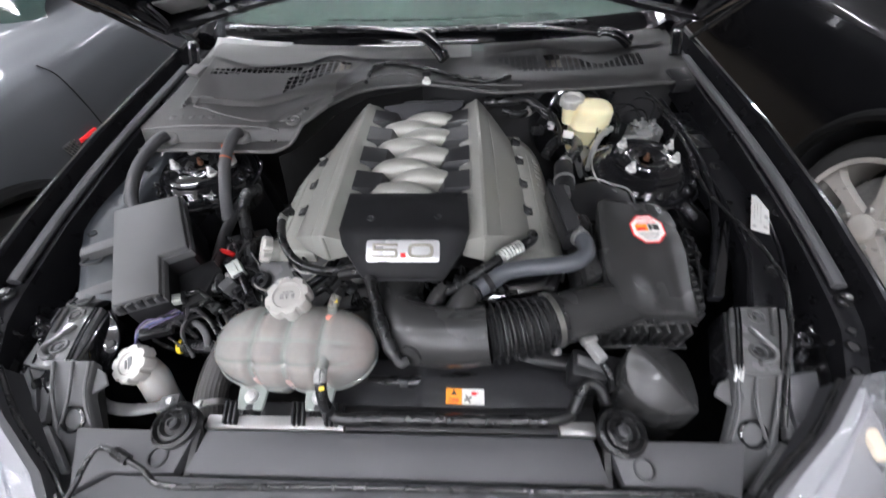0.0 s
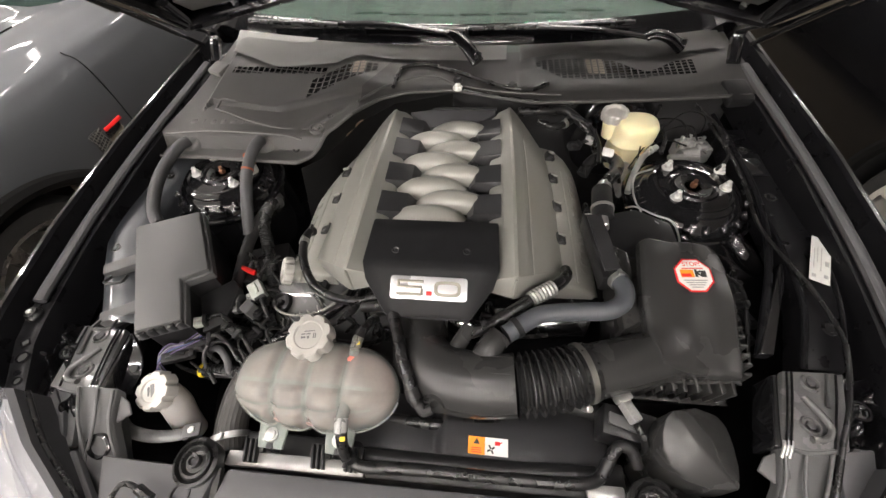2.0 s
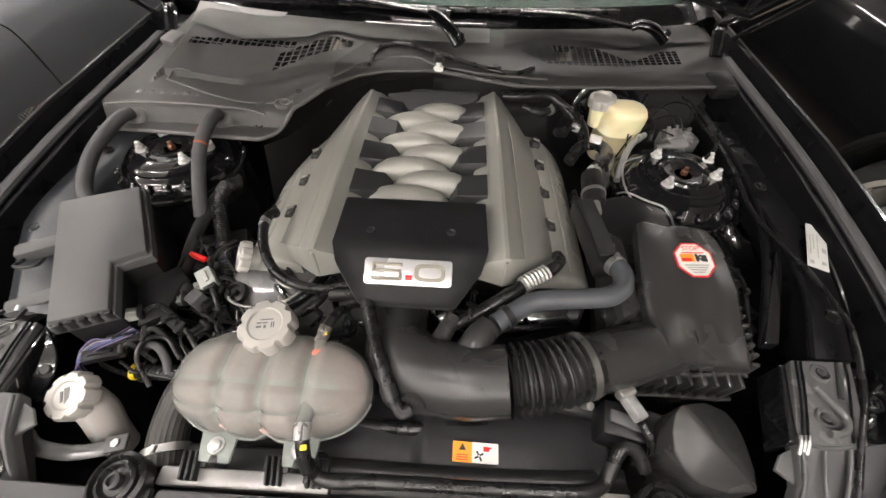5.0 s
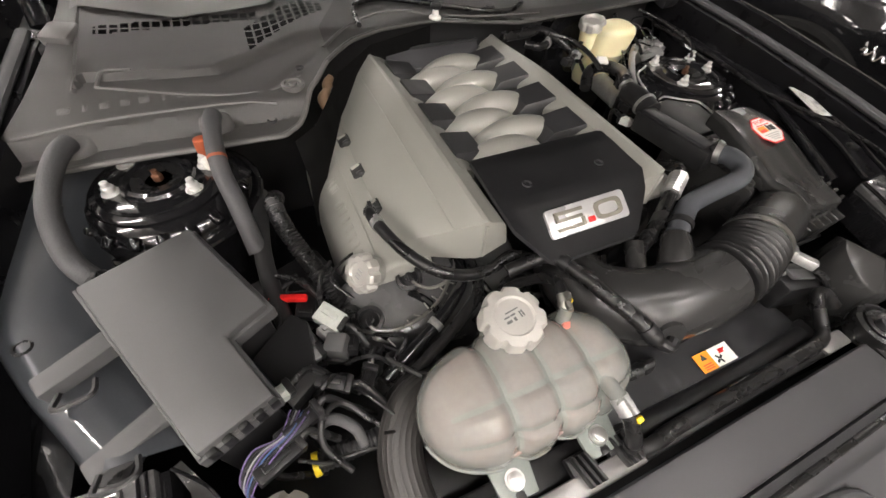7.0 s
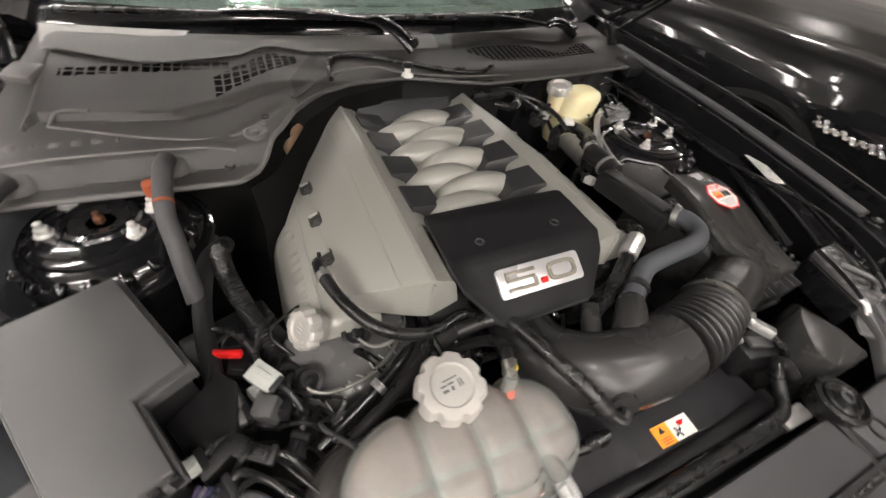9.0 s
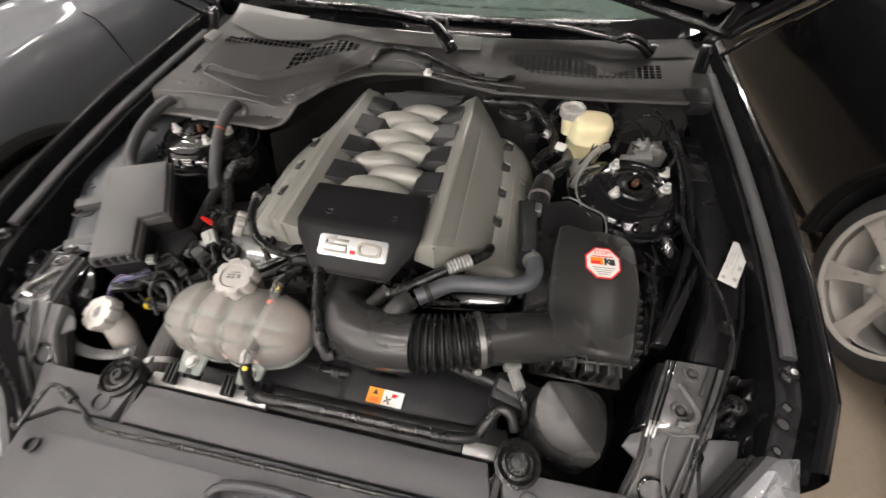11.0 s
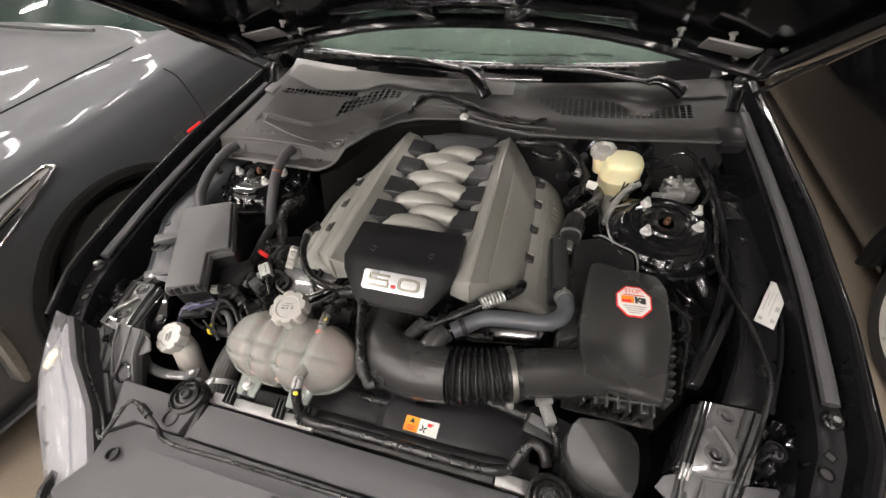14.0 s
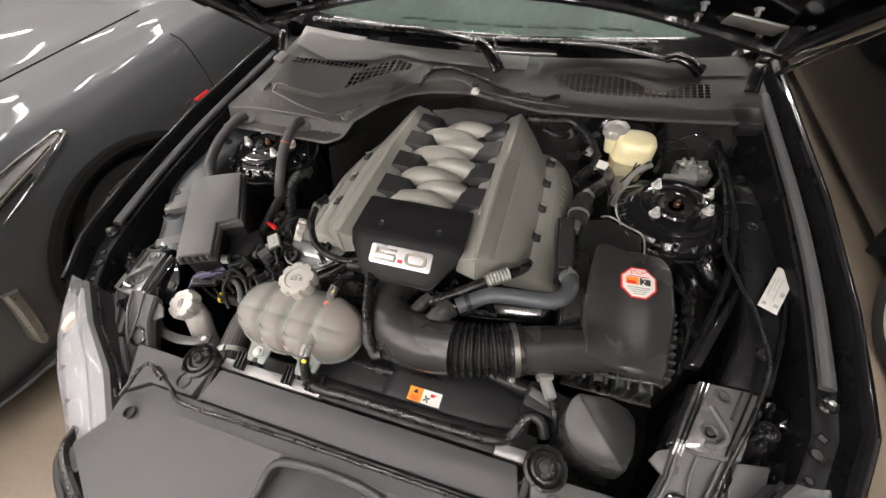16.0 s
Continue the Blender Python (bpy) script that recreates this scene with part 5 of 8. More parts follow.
# nose below the lamps
nose = [[V(XC + k * x, y, z) for x, y in ((-0.66, -0.53), (-0.575, -0.77), (-0.53, -0.83), (-0.30, -0.91), (0, -0.94), (0.30, -0.91), (0.53, -0.83), (0.575, -0.77), (0.66, -0.53))] for z, k in ((0.70, 0.99), (0.62, 1.02), (0.50, 1.05), (0.38, 1.06), (0.22, 1.0), (0.18, 0.96))]
nb = loft(nose, closed=False, caps=False)
bmesh.ops.subdivide_edges(nb, edges=nb.edges[:], cuts=2, smooth=0.3)
part("front_bumper", nb, PAINT, car)
for s in (-1, 1):
    part("grille_bar", tube([(XC + s * 0.50, -0.835, 0.695), (XC + s * 0.3, -0.905, 0.697), (XC + s * 0.05, -0.935, 0.70)], 0.012, n=8), PLAST, car)
    part("side_support", prism([(XC + s * 0.44, -0.60), (XC + s * 0.53, -0.60), (XC + s * 0.50, -0.79), (XC + s * 0.42, -0.74)], lambda x, y: 0.725, 0.02, 0.004), RAILM, car)


# pressed panels outside the brackets
def lamp_carrier(s):
    ob = thing("lamp_carrier", (XC + s * 0.69, -0.47, 0.77), "glossy black pressed lamp carrier panel with holes", "panel", "lamp carriers")

    def f(u, v):
        x = 0.640 + 0.095 * u - 0.05 * v
        y = -0.40 - 0.15 * v
        bump = 0.010 * math.exp(-((u - 0.35) ** 2 + (v - 0.35) ** 2) / 0.03) + 0.012 * math.exp(-((u - 0.75) ** 2 + (v - 0.55) ** 2) / 0.02) - 0.012 * math.exp(-((u - 0.5) ** 2 + (v - 0.75) ** 2) / 0.02) + 0.012 * math.sin(u * 14) * math.sin(v * 11) + 0.007 * math.sin(u * 23 + v * 9) + 0.004 * math.sin(v * 31 - u * 8)
        return V(XC + s * x, y, 0.792 + bump - 0.02 * v)
    part("panel", sheet(28, 28, f, 0.002), EBLACK, ob, angle=60)
    for u, v, r in ((0.35, 0.35, 0.012), (0.72, 0.25, 0.009), (0.65, 0.72, 0.010)):
        p = f(u, v)
        part("ring", lathe([(r * 1.35, -0.003), (r * 1.3, 0.003), (r, 0.003), (r * 0.95, -0.004)], p, p + V(0, 0, 1), 20), EBLACK, ob)
        part("hole", lathe([(r * 0.95, -0.001), (r * 0.9, 0.0015)], p, p + V(0, 0, 1), 20), INK, ob)
    # random ridges added so that the dark panel catches lamp glints
    for k in range(9):
        random.seed(300 + k)
        u, v = random.uniform(0.05, 0.75), random.uniform(0.0, 0.8)
        a, b = random.uniform(-0.2, 0.35), random.uniform(-0.25, 0.3)
        mid = f(min(1, max(0, u + a * 0.5)), min(1, max(0, v + b * 0.5))) + V(0, 0, 0.010)
        part("pressed_ridge", tube([f(u, v), mid, f(min(1, max(0, u + a)), min(1, max(0, v + b)))], random.uniform(0.003, 0.0065), n=8, res=5), EBLACK, ob)
    for k in range(3):
        p = f(0.9, 0.2 + 0.3 * k)
        part("stud", lathe([(0.007, -0.002), (0.007, 0.006), (0.004, 0.008)], p, p + V(0, 0, 1), 10), EBLACK, ob)
    return ob


lamp_carrier(-1)
lamp_carrier(1)


# ---- engine ----
engine = thing("engine", (0.0, -0.03, 0.55), "V8 engine under a silver-grey and black cover", "engine")
part("block", box((0.0, 0.0, 0.62), (0.44, 0.48, 0.28), bev=0.03), PLAST, engine)


COVER_PROFILE = [(0.110, 0.842), (0.115, 0.866), (0.121, 0.8755), (0.143, 0.8855), (0.1465, 0.8895), (0.1535, 0.8895), (0.1565, 0.886), (0.168, 0.8785), (0.1815, 0.8665), (0.1830, 0.8640), (0.1845, 0.8645), (0.205, 0.8455), (0.228, 0.8240), (0.244, 0.8090), (0.2535, 0.7965), (0.2535, 0.780)]
COVER_FRONT = [(0.110, -0.296), (0.150, -0.301), (0.158, -0.298), (0.180, -0.281), (0.2535, -0.219)]
COVER_REAR = [(0.110, 0.232), (0.150, 0.236), (0.165, 0.228), (0.205, 0.195), (0.2535, 0.140)]


def round_edges(bm, least=28, offset=0.004, seg=3):
    """Rounds every edge where two faces meet at more than least degrees."""
    sharp = [e for e in bm.edges if len(e.link_faces) == 2 and e.calc_face_angle() > radians(least)]
    bmesh.ops.bevel(bm, geom=sharp, offset=offset, segments=seg, profile=0.5, affect="EDGES", clamp_overlap=True)
    return bm


def side_cover(s):
    """A ridged roof-like shell: inner slope, raised lip, long flank, chamfered ends."""
    n = 22
    bm = bmesh.new()
    rows = []
    for x, z in COVER_PROFILE:
        y0, y1 = interp(COVER_FRONT, x), interp(COVER_REAR, x)
        row = []
        for j in range(n + 1):
            y = y0 + (y1 - y0) * j / n
            k = 1 - 0.055 * smooth(-0.05, 0.24, y)
            row.append(bm.verts.new((s * (0.110 + (x - 0.110) * k), y, z - 0.014 * smooth(0.0, 0.24, y))))
        rows.append(row)
    for a, b in zip(rows, rows[1:]):
        for j in range(n):
            bm.faces.new((a[j], a[j + 1], b[j + 1], b[j]))
    for end in (0, n):
        edge = [r[end] for r in rows]
        low = [bm.verts.new((v.co.x, v.co.y + (-0.003 if end == 0 else 0.003), min(v.co.z - 0.001, interp([(0.110, 0.832), (0.15, 0.823), (0.20, 0.802), (0.245, 0.785)], abs(v.co.x))))) for v in edge]
        for i in range(len(edge) - 1):
            bm.faces.new((edge[i], edge[i + 1], low[i + 1], low[i]))
    bmesh.ops.recalc_face_normals(bm, faces=bm.faces)
    if sum(f.normal.z for f in bm.faces) < 0:
        bmesh.ops.reverse_faces(bm, faces=bm.faces)
    return round_edges(bm, 32, 0.0025, 3)


for s in (-1, 1):
    part("side_cover", side_cover(s), SILVER, engine, "silver-grey side cover", angle=40)
    part("end_rib", box((s * 0.150, -0.3025, 0.853), (0.005, 0.005, 0.060), bev=0.0015), SILVER, engine)
    # five feet of the side cover between the black lids
    for k in range(5):
        y = -0.165 + k * 0.0935
        bmf = prism([(s * 0.130, y - 0.021), (s * 0.130, y + 0.021), (s * 0.101, y + 0.013), (s * 0.101, y - 0.013)], lambda x, yy: 0.8815 - (0.130 - abs(x)) * 0.62 - 0.014 * smooth(0.0, 0.24, yy), 0.03, 0.004)
        part("cover_foot", bmf, SILVER, engine)

valley = [[V(x, y, z) for x, z in ((-0.115, 0.80), (-0.115, 0.858), (-0.062, 0.826), (0.062, 0.826), (0.115, 0.858), (0.115, 0.80))] for y in (-0.20, 0.225)]
part("valley_cover", loft(valley), LIDBLACK, engine, "black valley tray")
rear_z = lambda x, y: 0.846 + (y - 0.186) * 0.42
part("rear_panel", prism([(-0.112, 0.236), (0.112, 0.236), (0.108, 0.222), (0.055, 0.188), (-0.055, 0.188), (-0.108, 0.222)], rear_z, 0.010, 0.002), COVER, engine, "dark grey sloping rear panel")
part("rear_panel_lip", box((0.0, 0.238, 0.8675), (0.230, 0.008, 0.007), bev=0.002), LIDBLACK, engine)


def coil_lid(y, s):
    rings = []
    for t in range(6):
        f = t / 5
        x = 0.124 - 0.068 * f
        z = 0.8825 - 0.018 * f - 0.018 * smooth(0.85, 1.0, f) - 0.012 * smooth(0.0, 0.24, y)
        hw = 0.0325 - 0.003 * f
        dy = 0.012 * f
        rings.append([V(s * x, y + dy + hw * a, z + h) for a, h in ((-1.08, -0.024), (-1, -0.005), (-0.9, 0.0), (0.9, 0.0), (1, -0.005), (1.08, -0.024))])
    return loft(rings)


for k in range(4):
    yb = -0.122 + k * 0.0935
    for s in (-1, 1):
        lid = part("coil_lid", coil_lid(yb, s), LIDBLACK, engine, "satin black coil lid", angle=30)
        p = V(s * 0.060, yb - 0.026, 0.846)
        part("lid_lug", lathe([(0.012, -0.012), (0.012, 0.002), (0.010, 0.004), (0.007, 0.004)], p, p + V(-s * 0.25, 0, 1), 18), LIDBLACK, lid)
        part("lid_bolt", lathe([(0.0062, 0.002), (0.0062, 0.007), (0.0045, 0.008), (0.003, 0.005), (0.0005, 0.005)], p, p + V(-s * 0.25, 0, 1), 10), GUN, lid)


def runner(y, s):
    """An intake runner: a fat root at its own bank, tapering as it dives across the middle."""
    pts, rad = [], []
    for x, z, r in ((0.092, 0.836, 0.0215), (0.074, 0.8455, 0.0240), (0.052, 0.8515, 0.0250), (0.030, 0.8535, 0.0252), (0.008, 0.8515, 0.0250), (-0.012, 0.8455, 0.0245), (-0.030, 0.8350, 0.0240), (-0.043, 0.8190, 0.0230), (-0.050, 0.800, 0.0220)):
        pts.append(V(s * x, y + 0.05 * (0.05 - x), z - 0.006 * smooth(0.0, 0.24, y)))
        rad.append(r)
    return tube(pts, 0.02, n=20, res=3, radii=rad)


for k in range(4):
    y = -0.138 + k * 0.0865
    part("intake_runner", runner(y, -1), RUNNER, engine, "silver curved intake runner", angle=60)
    part("intake_runner", runner(y + 0.046, 1), RUNNER, engine, "silver curved intake runner", angle=60)


# front plate with the badge
def plate_z(x, y):
    if y > -0.285:
        return 0.8945 - 0.004 * smooth(-0.2, -0.285, y)
    return 0.8905 - (-0.285 - y) * 0.62


PL = [(-0.118, -0.185), (0.118, -0.185), (0.121, -0.285), (0.112, -0.312), (0.076, -0.357), (0.068, -0.361), (-0.068, -0.361), (-0.076, -0.357), (-0.112, -0.312), (-0.121, -0.285)]


def plate_bm():
    ys = [-0.180, -0.190, -0.22, -0.25, -0.275, -0.285, -0.295, -0.31, -0.325, -0.335, -0.347, -0.357, -0.362]

    def half(y):
        return interp([(-0.362, 0.066), (-0.357, 0.075), (-0.312, 0.113), (-0.285, 0.121), (-0.185, 0.118)], y)
    return sheet(len(ys) - 1, 8, lambda u, v: V((v - 0.5) * 2 * half(ys[round(u * (len(ys) - 1))]), ys[round(u * (len(ys) - 1))], plate_z(0, ys[round(u * (len(ys) - 1))]) - (0.006 if u == 0 else 0)), 0.005)


part("front_plate", plate_bm(), LIDBLACK, engine, "satin black front plate", angle=50)
part("plate_skirt", prism(PL, lambda x, y: plate_z(x, y) - 0.004, 0.007, 0.0), LIDBLACK, engine)
for x, y in ((-0.065, -0.257), (0.063, -0.254)):
    part("plate_screw", lathe([(0.0075, -0.002), (0.0065, 0.0015), (0.0045, 0.0005), (0.003, -0.001), (0.0005, -0.001)], (x, y, plate_z(x, y) + 0.0005), (x, y, 2), 16), LIDBLACK, engine)
B0 = V(0.0, -0.3215, plate_z(0, -0.3215) + 0.003)
BM = Matrix.Translation(B0) @ pose(0, 0, 0, math.degrees(math.atan(0.62)), 0, 0)
bad = bmesh.new()
rr, hw, hh = 0.006, 0.067, 0.0202
out = []
for cx, cy, a0 in ((hw - rr, hh - rr, 0), (-hw + rr, hh - rr, 90), (-hw + rr, -hh + rr, 180), (hw - rr, -hh + rr, 270)):
    for j in range(5):
        a = radians(a0 + j * 22.5)
        out.append((cx + rr * math.cos(a), cy + rr * math.sin(a)))
badge = part("badge", moved(prism(out, 0.0015, 0.005, 0.0008), BM), PLATE, engine, "brushed silver badge with raised numerals")


def numeral_5():
    w, h, t = 0.046, 0.027, 0.0050
    pieces = [box((0, h / 2 - t / 2, 0), (w, t, 0.003), bev=0.0005), box((-w / 2 + t / 2, h / 4, 0), (t, h / 2, 0.003), bev=0.0005), box((-0.001, 0.0015, 0), (w - 0.002, t * 0.9, 0.003), bev=0.0005), box((w / 2 - t / 2, -h / 4, 0), (t, h / 2 - t * 0.4, 0.003), bev=0.0005), box((-0.001, -h / 2 + t / 2, 0), (w - 0.002, t, 0.003), bev=0.0005)]
    return join(*pieces)


def numeral_0():
    rings = []
    w, h, t = 0.023, 0.0135, 0.0056
    n = 40
    for dz, k in ((0.0, 0), (0.0030, 0), (0.0030, 1), (0.0, 1)):
        ring = []
        for i in range(n):
            a = 2 * math.pi * i / n
            c, s = math.cos(a), math.sin(a)
            e = 0.55
            ring.append(V((w - t * k) * abs(c) ** e * (1 if c >= 0 else -1), (h - t * k) * abs(s) ** e * (1 if s >= 0 else -1), dz - 0.0015))
        rings.append(ring)
    bm = loft(rings + [rings[0]], caps=False)
    bmesh.ops.remove_doubles(bm, verts=bm.verts, dist=1e-6)
    return bm


part("numeral", moved(numeral_5(), BM @ pose(-0.032, 0, 0.003)), BRONZE, badge, "raised grey numeral 5")
part("numeral", moved(numeral_0(), BM @ pose(0.033, 0, 0.003)), BRONZE, badge, "raised grey numeral 0")
part("point", moved(box((0.0015, -0.0085, 0.003), (0.010, 0.008, 0.003), bev=0.0005), BM), RED, badge, "red decimal point")


# lower cam covers
CAM_PROFILE = [(0.205, 0.760), (0.205, 0.790), (0.240, 0.799), (0.256, 0.799), (0.272, 0.796), (0.292, 0.787), (0.309, 0.774), (0.323, 0.756), (0.334, 0.732), (0.338, 0.700)]


def cam_cover(s):
    """A long rounded cover with a rolled front edge and a rear that turns in."""
    rings = []
    for y, k, dz in ((-0.258, 0.965, -0.006), (-0.254, 0.988, -0.0015), (-0.247, 1.0, 0.0), (-0.15, 1.0, 0.0), (-0.05, 1.0, 0.0), (0.05, 0.995, 0.0), (0.10, 0.975, -0.001), (0.135, 0.935, -0.002), (0.16, 0.87, -0.004), (0.178, 0.78, -0.008), (0.19, 0.66, -0.014)):
        rings.append([V(s * (0.205 + (x - 0.205) * k), y, z + dz) for x, z in CAM_PROFILE])
    return loft(rings)


for s in (-1, 1):
    cc = part("cam_cover", cam_cover(s), SILVER, engine, "silver-grey cam cover with tabs", angle=50)
    part("cover_rib", tube([(s * 0.281, -0.240, 0.7918), (s * 0.281, -0.05, 0.7918), (s * 0.278, 0.09, 0.7915)], 0.0018, n=6, res=2), SILVER, cc)
    for y in (0.135, 0.050, -0.043, -0.138):
        slot = part("tab_slot", box((s * 0.2535, y, 0.8000), (0.022, 0.026, 0.014), (0, s * 28, 0), bev=0.002), INK, cc, "dark slot in the cover edge")
        part("tab_clip", box((s * 0.2560, y + 0.008, 0.8050), (0.017, 0.005, 0.012), (0, s * 20, 0), bev=0.0015), SILVER, slot)
        part("tab_clip", box((s * 0.254, y - 0.009, 0.8055), (0.011, 0.008, 0.006), (0, s * 35, s * 20), bev=0.0015), GUN, slot)
    for k in range(17):
        y = -0.205 + k * 0.0195
        if k in (7, 10):
            continue
        part("raised_letter", box((s * (0.3015 - 0.25 * max(0.0, y - 0.07)), y, 0.7802), (0.017, (0.011, 0.008, 0.012)[k % 3], 0.0022), (0, s * 37, 0), bev=0.0007), SILVER, cc)

# oil filler
oil = thing("oil_filler_cap", (-0.298, -0.275, 0.80), "machined aluminium oil filler cap", "cap")
d = V(-0.82, -0.28, 0.50).normalized()
b0 = V(-0.288, -0.243, 0.782)
part("neck", lathe([(0.022, 0), (0.022, 0.03)], b0, b0 + d, 24), SILVER, oil)
part("cap", lathe([(0.020, 0.014), (0.029, 0.016), (0.029, 0.030), (0.026, 0.034), (0.018, 0.034), (0.016, 0.031), (0.001, 0.031)], b0, b0 + d, 64, lobes=8, depth=0.13), CAPM, oil)
for k in (-1, 0, 1):
    p = b0 + d * 0.0315
    bar = box((k * 0.006, 0, 0), (0.0016, 0.009, 0.001), bev=0)
    part("mark", moved(bar, axis_frame(p, p + d)[0] @ pose(0, 0, 0, 0, 0, 90)), MARK, oil)
# timing cover and coil sockets at the front
part("timing_cover", prism([(-0.345, -0.235), (-0.06, -0.235), (-0.05, -0.33), (-0.12, -0.345), (-0.335, -0.335)], lambda x, y: 0.772 + (y + 0.24) * 0.40, 0.20, 0.014, 4), BRACK, engine, "satin black timing cover")
for x, y in ((-0.243, -0.262), (-0.316, -0.300)):
    z = 0.772 + (y + 0.24) * 0.40
    part("sensor_socket", lathe([(0.020, 0), (0.020, 0.012), (0.015, 0.014), (0.013, 0.006), (0.006, 0.006), (0.006, 0.016), (0.003, 0.017)], (x, y, z), (x - 0.1, y - 0.2, z + 0.6), 22), PLAST, engine)
part("timing_cover", prism([(0.33, -0.25), (0.02, -0.27), (0.03, -0.33), (0.12, -0.34), (0.30, -0.32)], lambda x, y: 0.755 + (y + 0.27) * 0.5, 0.20, 0.008), EBLACK, engine)


for k, pts in enumerate(([(-0.247, -0.272, 0.782), (-0.240, -0.287, 0.780), (-0.222, -0.296, 0.774), (-0.195, -0.293, 0.774), (-0.175, -0.275, 0.778), (-0.168, -0.25, 0.776)], [(-0.322, -0.310, 0.768), (-0.315, -0.324, 0.764), (-0.290, -0.330, 0.757), (-0.250, -0.326, 0.757), (-0.215, -0.312, 0.762), (-0.19, -0.29, 0.768)])):
    hose("sensor_lead", pts, 0.0026, CLAMP, "thin grey sheathed sensor lead", "sensor leads", clamps=((0.04, PLAST, "plug"),), n=8, category="cable")
for k in range(9):
    f = k / 8
    p = V(-0.30 + 0.13 * f, -0.345 + 0.06 * f, 0.752 + 0.012 * f)
    part("loom_fin", box(p, (0.0016, 0.016, 0.0016), (20 * (k % 3), 0, 20 + 35 * (k % 2)), bev=0), SILVER, engine)
for k in range(3):
    part("cover_web", tube([(-0.335 + k * 0.085, -0.25 - 0.03 * (2 - k), 0.769 - 0.012 * (2 - k)), (-0.315 + k * 0.085, -0.29 - 0.012 * (2 - k), 0.757 - 0.006 * (2 - k)), (-0.30 + k * 0.085, -0.33, 0.739)], 0.006, n=8), EBLACK, engine)
hose("front_pipe", [(-0.325, -0.385, 0.735), (-0.27, -0.362, 0.752), (-0.215, -0.335, 0.768), (-0.175, -0.30, 0.775), (-0.165, -0.25, 0.77)], 0.0095, EBLACK, "glossy black pipe in front of the timing cover", clamps=((0.4, STEEL, "clip"),), n=12)
hose("front_pipe", [(-0.33, -0.41, 0.735), (-0.265, -0.385, 0.752), (-0.205, -0.357, 0.768), (-0.160, -0.325, 0.775), (-0.145, -0.27, 0.77)], 0.0085, RUBBER, "black rubber pipe in front of the timing cover", n=12)

# ---- coolant tank ----
tank = thing("coolant_tank", (-0.178, -0.47, 0.73), "milky translucent coolant tank with pinkish coolant", "tank")
TC = V(-0.174, -0.474, 0.788)
TANK_VALLEYS = (-0.37, 0.02, 0.41)


def tank_ring(t, shrink=0.0, low=False):
    """t from -1 to 1 along the tank's length."""
    e = (1 - abs(t) ** 3.2) ** 0.5
    L = 0.137 - shrink
    ry, rz = (0.070 - shrink) * e, (0.071 - shrink) * e
    waist = 1 - sum(0.125 * math.exp(-((t - c) / 0.066) ** 2) for c in TANK_VALLEYS) if not low else 1
    ring = []
    n = 72
    for i in range(n):
        a = 2 * math.pi * i / n
        c, s = math.cos(a), math.sin(a)
        y = ry * abs(c) ** 0.8 * (1 if c > 0 else -1)
        z = rz * abs(s) ** 0.8 * (1 if s > 0 else -1)
        k = waist
        if not low:
            k -= sum(0.060 * math.exp(-((a - b) / 0.075) ** 2) for b in (1.80, 2.42)) * (1 - abs(t) ** 3)
        z *= k
        y *= k
        if low and z > 0.012:
            z = 0.012
        ring.append(TC + V(L * t, y, z + (-0.006 * t)))
    return ring


ts = [math.sin(math.pi * (k / 90 - 0.5)) * 0.9995 for k in range(91)]
part("shell", loft([tank_ring(t) for t in ts]), TANK, tank, angle=70)
part("coolant", loft([tank_ring(t, 0.007, True) for t in ts]), COOLANT, tank, "pink coolant inside", angle=70)
for c_ in TANK_VALLEYS:
    part("web_line", loft([[tank_ring(c_ + d)[i] + V(0, math.cos(2 * math.pi * i / 72), math.sin(2 * math.pi * i / 72)) * 0.0008 for d in (-0.030, 0.0, 0.030)] for i in range(5, 34)], closed=False, caps=False), WEB, tank, "greenish inner web showing through")
for i in (20, 27):
    part("web_line", loft([[tank_ring(-0.80 + 1.55 * k / 40)[j] + V(0, math.cos(2 * math.pi * j / 72), math.sin(2 * math.pi * j / 72)) * 0.0005 for j in (i, i + 1)] for k in range(41)], closed=False, caps=False), WEB, tank, "greenish inner web showing through")
part("seam", tube([tank_ring(0.985 * math.sin(math.pi * (k / 40 - 0.5)))[37] for k in range(41)], 0.0020, n=8, res=2), TANK, tank, "moulded seam of the shell")
cb, cd = V(-0.181, -0.420, 0.842), V(0.0, -0.12, 1).normalized()
part("neck", lathe([(0.029, -0.02), (0.027, 0.016)], cb, cb + cd, 28), TANK, tank)
cap = part("cap", lathe([(0.028, 0.010), (0.0355, 0.012), (0.0375, 0.012), (0.0375, 0.031), (0.0345, 0.036), (0.0235, 0.0365), (0.0215, 0.0338), (0.001, 0.0335)], cb, cb + cd, 96, lobes=8, depth=0.12), CAPM, tank, "machined aluminium scalloped cap")
mcap = axis_frame(cb + cd * 0.0335, cb + cd)[0]
for dx, dy, w, h in ((-0.0085, 0.0022, 0.0066, 0.0018), (-0.0085, -0.0032, 0.0066, 0.0030), (-0.0005, 0.0022, 0.0066, 0.0018), (-0.0005, -0.0032, 0.0030, 0.0044), (0.0080, -0.001, 0.0016, 0.0080), (0.0110, -0.001, 0.0016, 0.0080), (0.001, 0.0068, 0.017, 0.0014)):
    part("engraved_mark", moved(box((dx, dy, 0), (w, h, 0.0012), bev=0), Matrix.Translation(cb + cd * 0.0336) @ pose(0, 0, 0, 7, 0, 8)), STAMP, cap)
